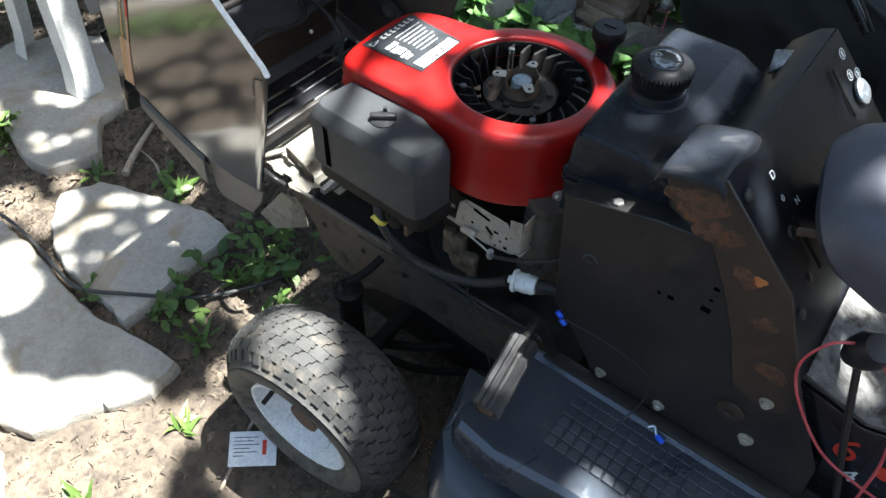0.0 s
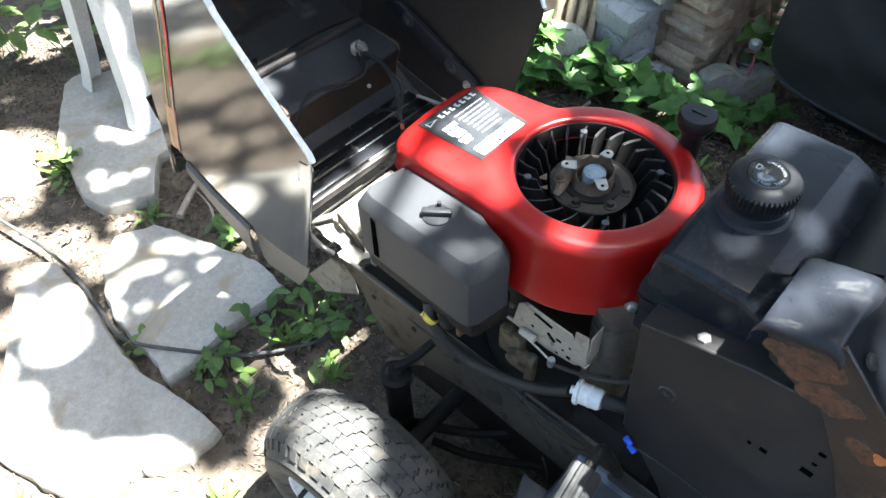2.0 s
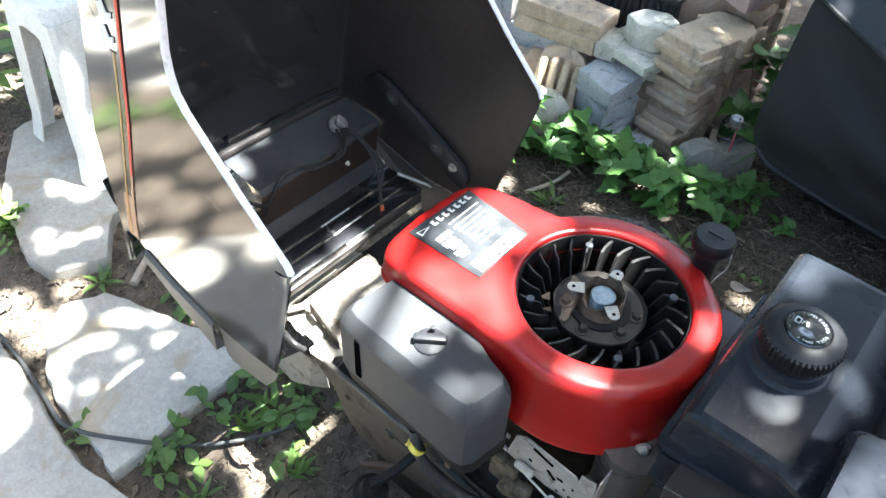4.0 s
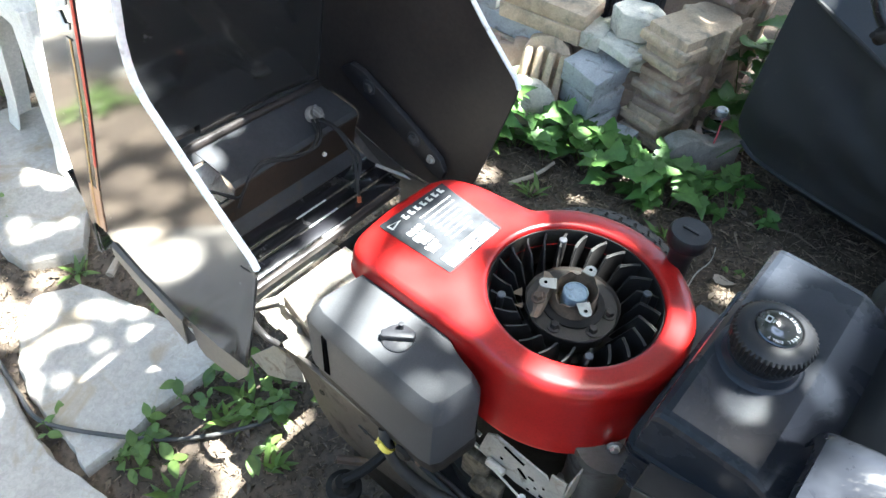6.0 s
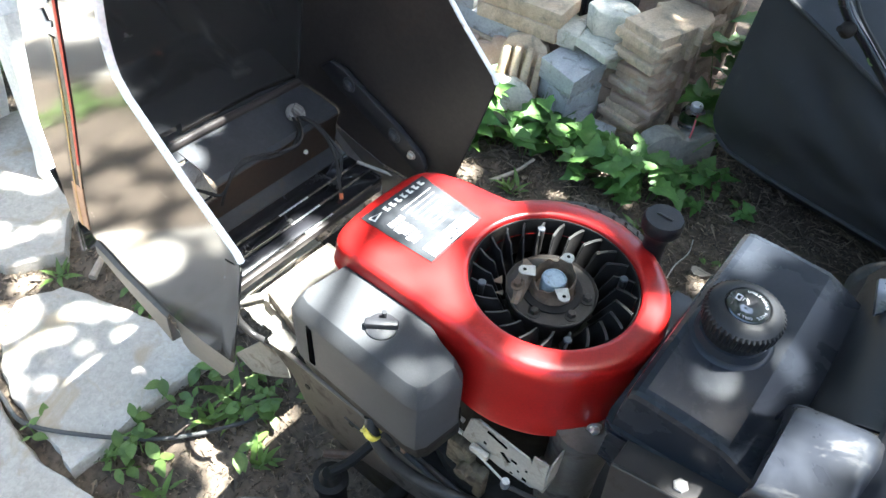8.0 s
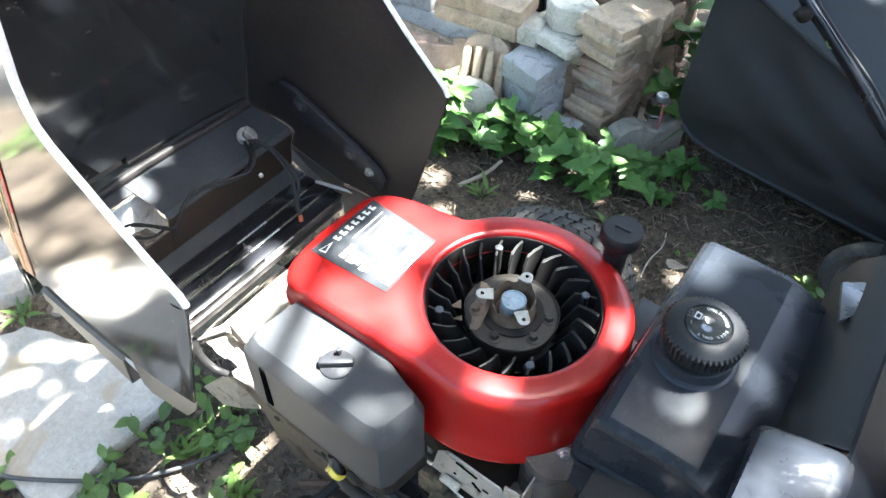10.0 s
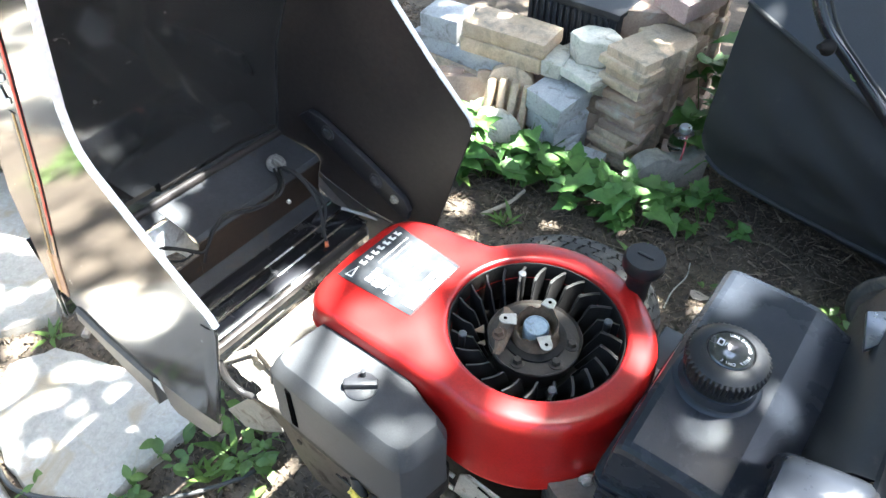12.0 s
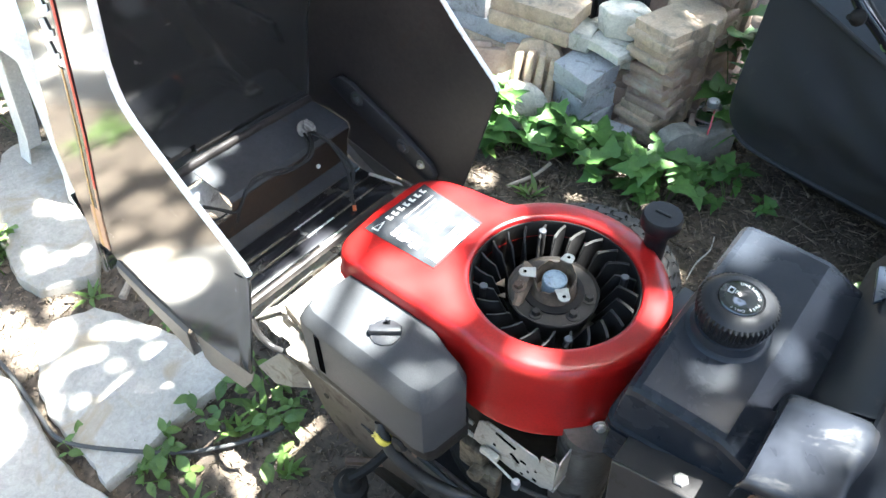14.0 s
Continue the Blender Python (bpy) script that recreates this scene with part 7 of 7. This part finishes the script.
for i, (x, y, n, sp, tall, size) in enumerate(((-1.30, 0.73, 18, 0.07, 0.02, 0.06), (-0.95, 0.68, 14, 0.08, 0.02, 0.07), (-1.86, 0.57, 18, 0.07, 0.02, 0.08), (-1.15, 1.72, 14, 0.05, 0.03, 0.11), (-0.78, 0.08, 16, 0.07, 0.02, 0.05), (-1.02, 0.02, 14, 0.07, 0.02, 0.05), (-1.03, 0.44, 14, 0.06, 0.02, 0.05), (-0.96, 0.62, 14, 0.07, 0.02, 0.06), (-0.90, 0.46, 12, 0.06, 0.02, 0.05), (-0.80, 0.62, 12, 0.06, 0.02, 0.055), (-1.52, 0.63, 12, 0.06, 0.02, 0.05), (-0.76, 0.30, 12, 0.06, 0.02, 0.045), (-0.90, 1.62, 12, 0.07, 0.02, 0.06), (-0.16, 1.62, 14, 0.07, 0.02, 0.07), (-0.55, 1.72, 12, 0.06, 0.02, 0.05))):
    plant("grass_tuft", x, y, "grass", n, sp, tall, size, 300 + i, "small tuft of green grass blades", "grass", "grass tufts")
for i in range(14):
    rng = random.Random(400 + i)
    x, y = -2.62 + 0.20 * (i % 4) - 0.12 * (i // 7), 0.52 + 0.13 * i * 0.9
    if x > -2.35 and y > 0.7 and y < 1.2:
        x -= 0.3
    plant("shrub", x, y, "weed", 18, 0.13, 0.30, 0.085, 400 + i, "leafy green shrub behind the stool", "shrub", "shrubs behind the stool")


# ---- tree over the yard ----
# sunlit places: point and radius; the unseen crown is given gaps on the way from them to the sun
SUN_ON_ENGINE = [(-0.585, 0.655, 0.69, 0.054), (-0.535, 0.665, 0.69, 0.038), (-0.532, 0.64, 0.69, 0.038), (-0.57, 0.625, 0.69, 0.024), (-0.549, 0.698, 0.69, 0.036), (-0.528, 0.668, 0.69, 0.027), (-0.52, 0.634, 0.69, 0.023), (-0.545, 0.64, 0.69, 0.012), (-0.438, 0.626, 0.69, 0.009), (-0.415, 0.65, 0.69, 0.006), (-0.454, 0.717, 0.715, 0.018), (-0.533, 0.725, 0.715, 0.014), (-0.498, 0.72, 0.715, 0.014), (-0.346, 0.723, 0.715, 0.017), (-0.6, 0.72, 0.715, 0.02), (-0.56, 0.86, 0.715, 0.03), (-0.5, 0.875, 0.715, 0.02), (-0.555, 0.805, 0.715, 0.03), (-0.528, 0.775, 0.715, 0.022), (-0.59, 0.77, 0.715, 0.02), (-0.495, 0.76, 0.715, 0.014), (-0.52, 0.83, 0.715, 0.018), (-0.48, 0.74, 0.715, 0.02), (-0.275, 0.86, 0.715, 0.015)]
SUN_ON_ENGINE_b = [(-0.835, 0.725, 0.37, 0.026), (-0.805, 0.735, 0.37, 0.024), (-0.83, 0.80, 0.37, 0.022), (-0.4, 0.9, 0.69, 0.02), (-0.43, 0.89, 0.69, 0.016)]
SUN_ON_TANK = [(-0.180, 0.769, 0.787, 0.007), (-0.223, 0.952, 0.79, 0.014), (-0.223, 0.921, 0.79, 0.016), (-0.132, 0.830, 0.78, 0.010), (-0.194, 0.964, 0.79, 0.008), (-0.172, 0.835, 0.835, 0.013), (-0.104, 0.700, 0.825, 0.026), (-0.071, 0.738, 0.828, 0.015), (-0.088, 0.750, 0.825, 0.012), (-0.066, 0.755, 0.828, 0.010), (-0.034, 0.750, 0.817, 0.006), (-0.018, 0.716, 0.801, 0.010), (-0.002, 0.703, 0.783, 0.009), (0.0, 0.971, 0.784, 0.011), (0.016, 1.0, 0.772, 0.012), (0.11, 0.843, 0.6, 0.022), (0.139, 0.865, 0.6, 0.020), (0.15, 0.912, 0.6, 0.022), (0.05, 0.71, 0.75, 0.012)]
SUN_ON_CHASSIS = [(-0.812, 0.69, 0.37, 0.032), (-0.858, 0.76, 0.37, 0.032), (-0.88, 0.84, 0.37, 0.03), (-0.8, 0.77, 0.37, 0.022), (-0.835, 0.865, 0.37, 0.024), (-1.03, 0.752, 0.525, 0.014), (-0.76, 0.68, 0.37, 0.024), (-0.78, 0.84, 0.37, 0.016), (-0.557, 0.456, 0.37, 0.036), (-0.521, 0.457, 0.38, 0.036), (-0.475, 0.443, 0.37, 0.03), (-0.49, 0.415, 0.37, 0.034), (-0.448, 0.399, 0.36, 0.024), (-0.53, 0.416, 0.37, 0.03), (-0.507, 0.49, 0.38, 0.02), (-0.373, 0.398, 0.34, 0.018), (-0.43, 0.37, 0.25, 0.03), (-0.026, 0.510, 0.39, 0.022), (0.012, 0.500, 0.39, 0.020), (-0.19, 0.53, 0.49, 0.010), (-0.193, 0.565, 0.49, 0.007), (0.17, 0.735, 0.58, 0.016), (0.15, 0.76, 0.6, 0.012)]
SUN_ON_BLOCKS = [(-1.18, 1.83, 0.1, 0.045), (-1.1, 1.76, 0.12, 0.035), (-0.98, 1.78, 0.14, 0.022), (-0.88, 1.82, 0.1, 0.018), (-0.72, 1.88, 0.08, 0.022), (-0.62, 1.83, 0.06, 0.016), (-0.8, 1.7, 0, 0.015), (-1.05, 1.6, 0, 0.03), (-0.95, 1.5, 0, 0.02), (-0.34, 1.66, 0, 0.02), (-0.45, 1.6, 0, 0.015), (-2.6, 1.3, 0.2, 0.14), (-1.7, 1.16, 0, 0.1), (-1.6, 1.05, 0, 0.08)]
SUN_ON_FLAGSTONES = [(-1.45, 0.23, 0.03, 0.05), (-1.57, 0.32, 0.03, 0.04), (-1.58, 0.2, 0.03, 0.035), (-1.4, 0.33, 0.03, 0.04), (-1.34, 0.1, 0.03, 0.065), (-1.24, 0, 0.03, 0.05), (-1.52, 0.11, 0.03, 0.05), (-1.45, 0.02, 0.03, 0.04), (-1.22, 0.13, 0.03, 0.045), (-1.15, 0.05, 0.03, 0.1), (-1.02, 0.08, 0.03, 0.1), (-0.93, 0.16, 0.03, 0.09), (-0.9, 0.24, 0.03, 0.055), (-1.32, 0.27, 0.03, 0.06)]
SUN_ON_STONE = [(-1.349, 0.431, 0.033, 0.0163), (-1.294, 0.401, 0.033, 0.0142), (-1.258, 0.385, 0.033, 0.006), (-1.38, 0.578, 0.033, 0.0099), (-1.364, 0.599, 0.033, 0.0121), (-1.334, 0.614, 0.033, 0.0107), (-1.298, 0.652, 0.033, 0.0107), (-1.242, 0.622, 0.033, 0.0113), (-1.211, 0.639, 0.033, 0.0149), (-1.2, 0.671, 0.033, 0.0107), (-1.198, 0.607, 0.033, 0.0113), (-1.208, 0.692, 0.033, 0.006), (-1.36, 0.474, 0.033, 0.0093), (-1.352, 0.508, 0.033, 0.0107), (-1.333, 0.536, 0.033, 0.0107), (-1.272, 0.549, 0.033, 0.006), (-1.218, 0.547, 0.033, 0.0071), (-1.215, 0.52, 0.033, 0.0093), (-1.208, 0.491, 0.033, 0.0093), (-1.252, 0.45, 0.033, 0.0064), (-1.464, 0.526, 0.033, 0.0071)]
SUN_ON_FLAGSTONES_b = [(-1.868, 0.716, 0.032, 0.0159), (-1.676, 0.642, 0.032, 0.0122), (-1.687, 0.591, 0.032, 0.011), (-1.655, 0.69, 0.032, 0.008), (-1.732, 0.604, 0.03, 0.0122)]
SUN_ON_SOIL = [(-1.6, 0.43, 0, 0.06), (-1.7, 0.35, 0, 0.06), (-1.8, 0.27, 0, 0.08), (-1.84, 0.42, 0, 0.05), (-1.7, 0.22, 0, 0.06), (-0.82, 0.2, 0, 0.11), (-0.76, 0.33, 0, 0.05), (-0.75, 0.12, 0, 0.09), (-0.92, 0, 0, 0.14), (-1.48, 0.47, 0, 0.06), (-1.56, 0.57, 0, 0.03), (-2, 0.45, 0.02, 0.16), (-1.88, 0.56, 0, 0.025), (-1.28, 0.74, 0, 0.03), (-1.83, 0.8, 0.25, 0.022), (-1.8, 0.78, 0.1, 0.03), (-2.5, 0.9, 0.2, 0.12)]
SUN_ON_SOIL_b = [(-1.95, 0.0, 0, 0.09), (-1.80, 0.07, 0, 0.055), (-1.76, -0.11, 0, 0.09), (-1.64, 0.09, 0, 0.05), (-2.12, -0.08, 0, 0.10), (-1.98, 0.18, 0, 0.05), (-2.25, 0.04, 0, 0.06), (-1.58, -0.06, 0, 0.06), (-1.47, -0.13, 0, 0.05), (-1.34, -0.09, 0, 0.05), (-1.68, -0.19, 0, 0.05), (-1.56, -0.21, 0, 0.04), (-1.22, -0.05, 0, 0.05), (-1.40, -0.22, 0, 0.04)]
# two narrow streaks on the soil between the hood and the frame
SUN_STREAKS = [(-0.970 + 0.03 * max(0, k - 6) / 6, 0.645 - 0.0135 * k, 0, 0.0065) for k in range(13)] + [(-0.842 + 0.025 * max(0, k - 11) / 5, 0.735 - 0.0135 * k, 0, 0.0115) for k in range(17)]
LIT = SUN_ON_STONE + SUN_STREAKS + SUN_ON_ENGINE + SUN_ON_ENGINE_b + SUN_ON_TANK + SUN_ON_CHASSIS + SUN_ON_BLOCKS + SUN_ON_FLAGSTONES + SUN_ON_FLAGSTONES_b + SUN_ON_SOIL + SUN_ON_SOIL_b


def tree():
    tr = thing("tree", (3.2, 3.7, 0.0), "unseen leafy tree added to shade the yard, crown gaps set by hand", "tree")
    trunk = tube([(3.2, 3.7, -0.1), (3.18, 3.7, 1.8), (3.0, 3.7, 3.2), (2.6, 3.6, 4.0)], (0.17, 0.09), 14, 8)
    part("trunk", trunk, M["bark"], tr)
    for a, b, c in (((2.95, 3.7, 3.3), (2.0, 3.3, 4.0), (0.9, 3.25, 4.4)), ((2.7, 3.65, 3.9), (1.8, 3.9, 4.3), (0.7, 4.1, 4.5)), ((2.7, 3.65, 3.9), (2.2, 4.4, 4.4), (1.3, 4.7, 4.6)), ((3.05, 3.7, 3.0), (2.6, 2.8, 4.0), (2.1, 2.0, 4.5))):
        part("limb", tube([a, b, c], (0.06, 0.015), 8, 8), M["bark"], tr)
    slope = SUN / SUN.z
    # twig added where its shadow falls as a stripe across the filter cover
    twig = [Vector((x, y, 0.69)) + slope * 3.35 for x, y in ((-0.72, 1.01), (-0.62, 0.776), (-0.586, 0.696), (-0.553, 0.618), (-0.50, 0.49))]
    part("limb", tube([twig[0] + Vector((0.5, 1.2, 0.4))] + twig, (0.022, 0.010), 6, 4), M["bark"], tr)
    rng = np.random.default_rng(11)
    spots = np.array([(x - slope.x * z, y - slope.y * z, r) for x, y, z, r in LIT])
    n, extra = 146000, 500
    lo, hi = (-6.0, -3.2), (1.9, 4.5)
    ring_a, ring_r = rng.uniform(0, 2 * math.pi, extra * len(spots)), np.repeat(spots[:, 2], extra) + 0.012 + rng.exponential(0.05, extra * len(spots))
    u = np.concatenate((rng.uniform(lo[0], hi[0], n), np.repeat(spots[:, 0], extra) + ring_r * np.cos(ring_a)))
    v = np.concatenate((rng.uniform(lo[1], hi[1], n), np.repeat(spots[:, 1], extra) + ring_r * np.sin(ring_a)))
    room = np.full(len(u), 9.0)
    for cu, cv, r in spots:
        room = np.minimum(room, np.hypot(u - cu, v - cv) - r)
    # sprays of leaves that hang together, with gaps between
    clump = np.array([noise.noise(Vector((a * 1.7, b * 1.7, 5.0))) for a, b in zip(u, v)])
    dapple = np.array([noise.noise(Vector((a * 6.5, b * 6.5, 9.0))) for a, b in zip(u, v)])
    uw, vw = u + 0.45 * clump, v + 0.45 * np.array([noise.noise(Vector((p * 1.3, q * 1.3, 21.0))) for p, q in zip(u, v)])
    # crown regions thinned by hand to tune sunlit ground, bounce and reflections
    gap = np.full(len(u), 9.0)
    gap = np.where((uw < -1.9) & (vw > 0.95), 0.28, gap)
    gap = np.where(vw < -0.78, 0.08, gap)
    gap = np.where((uw < -1.8) & (vw < 0.5) & (vw > -0.78), np.where(u > -3.0, 0.0, 0.05), gap)
    gap = np.where((uw > -2.2) & (uw < -0.5) & (vw < -0.12) & (vw > -0.85), -0.22, gap)
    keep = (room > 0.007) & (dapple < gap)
    keep &= rng.uniform(0, 1, len(u)) < (0.85 + 0.4 * clump) * np.where((v > 1.6) & (u > -1.7) & (u < -0.95), 0.75, 1.0)
    edge = np.minimum(np.minimum(u - lo[0], hi[0] - u), np.minimum(v - lo[1], hi[1] - v)) + 0.9 * clump
    keep &= rng.uniform(0, 1, len(u)) < np.clip(edge / 0.8, 0.0, 1)
    u, v, room, clump = u[keep], v[keep], room[keep], clump[keep]
    k = len(u)
    h = 4.2 + 0.25 * clump + rng.uniform(-0.2, 0.2, k)
    a = rng.uniform(0, 2 * math.pi, k)
    ln = np.clip(room * 0.95, 0.010, 0.040)[:, None] * rng.uniform(0.85, 1.1, (k, 1))
    w = ln * 0.62
    c = np.stack((u + slope.x * h, v + slope.y * h, h), 1)
    e1 = np.stack((np.cos(a), np.sin(a), rng.uniform(-0.4, 0.4, k)), 1)
    e2 = np.stack((-np.sin(a), np.cos(a), rng.uniform(-0.4, 0.4, k)), 1)
    verts = np.stack((c - ln * e1, c - w * e2 + 0.2 * ln * e1, c + ln * e1, c + w * e2 + 0.2 * ln * e1), 1).reshape(-1, 3)
    faces = np.arange(4 * k).reshape(-1, 4).tolist()
    me = bpy.data.meshes.new("crown")
    me.from_pydata(verts.tolist(), [], faces)
    me.materials.append(M["leaf_tree"])
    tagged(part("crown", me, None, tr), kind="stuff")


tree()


def hedge():
    """Unseen greenery added all round the yard to block low sky and darken reflections."""
    rng = np.random.default_rng(5)
    verts, faces = [], []
    for i in range(20000):
        a = rng.uniform(0, 2 * math.pi)
        r = 5.2 + rng.uniform(0, 1.2)
        top = 3.6 + 0.9 * noise.noise(Vector((3 * math.cos(a), 3 * math.sin(a), 1.0)))
        c = np.array((-0.8 + r * math.cos(a), 1.0 + r * math.sin(a), top * rng.uniform(0, 1) ** 0.8))
        e1, e2 = rng.normal(size=3), rng.normal(size=3)
        e1 *= 0.13 / np.linalg.norm(e1)
        e2 *= 0.08 / np.linalg.norm(e2)
        k = len(verts)
        verts += [tuple(c - e1), tuple(c - e2), tuple(c + e1), tuple(c + e2)]
        faces.append((k, k + 1, k + 2, k + 3))
    me = bpy.data.meshes.new("hedge")
    me.from_pydata(verts, [], faces)
    me.materials.append(M["leaf_hedge"])
    tagged(new("hedge", me), "unseen dense hedge added round the yard to darken reflections", "hedge", kind="stuff")


hedge()
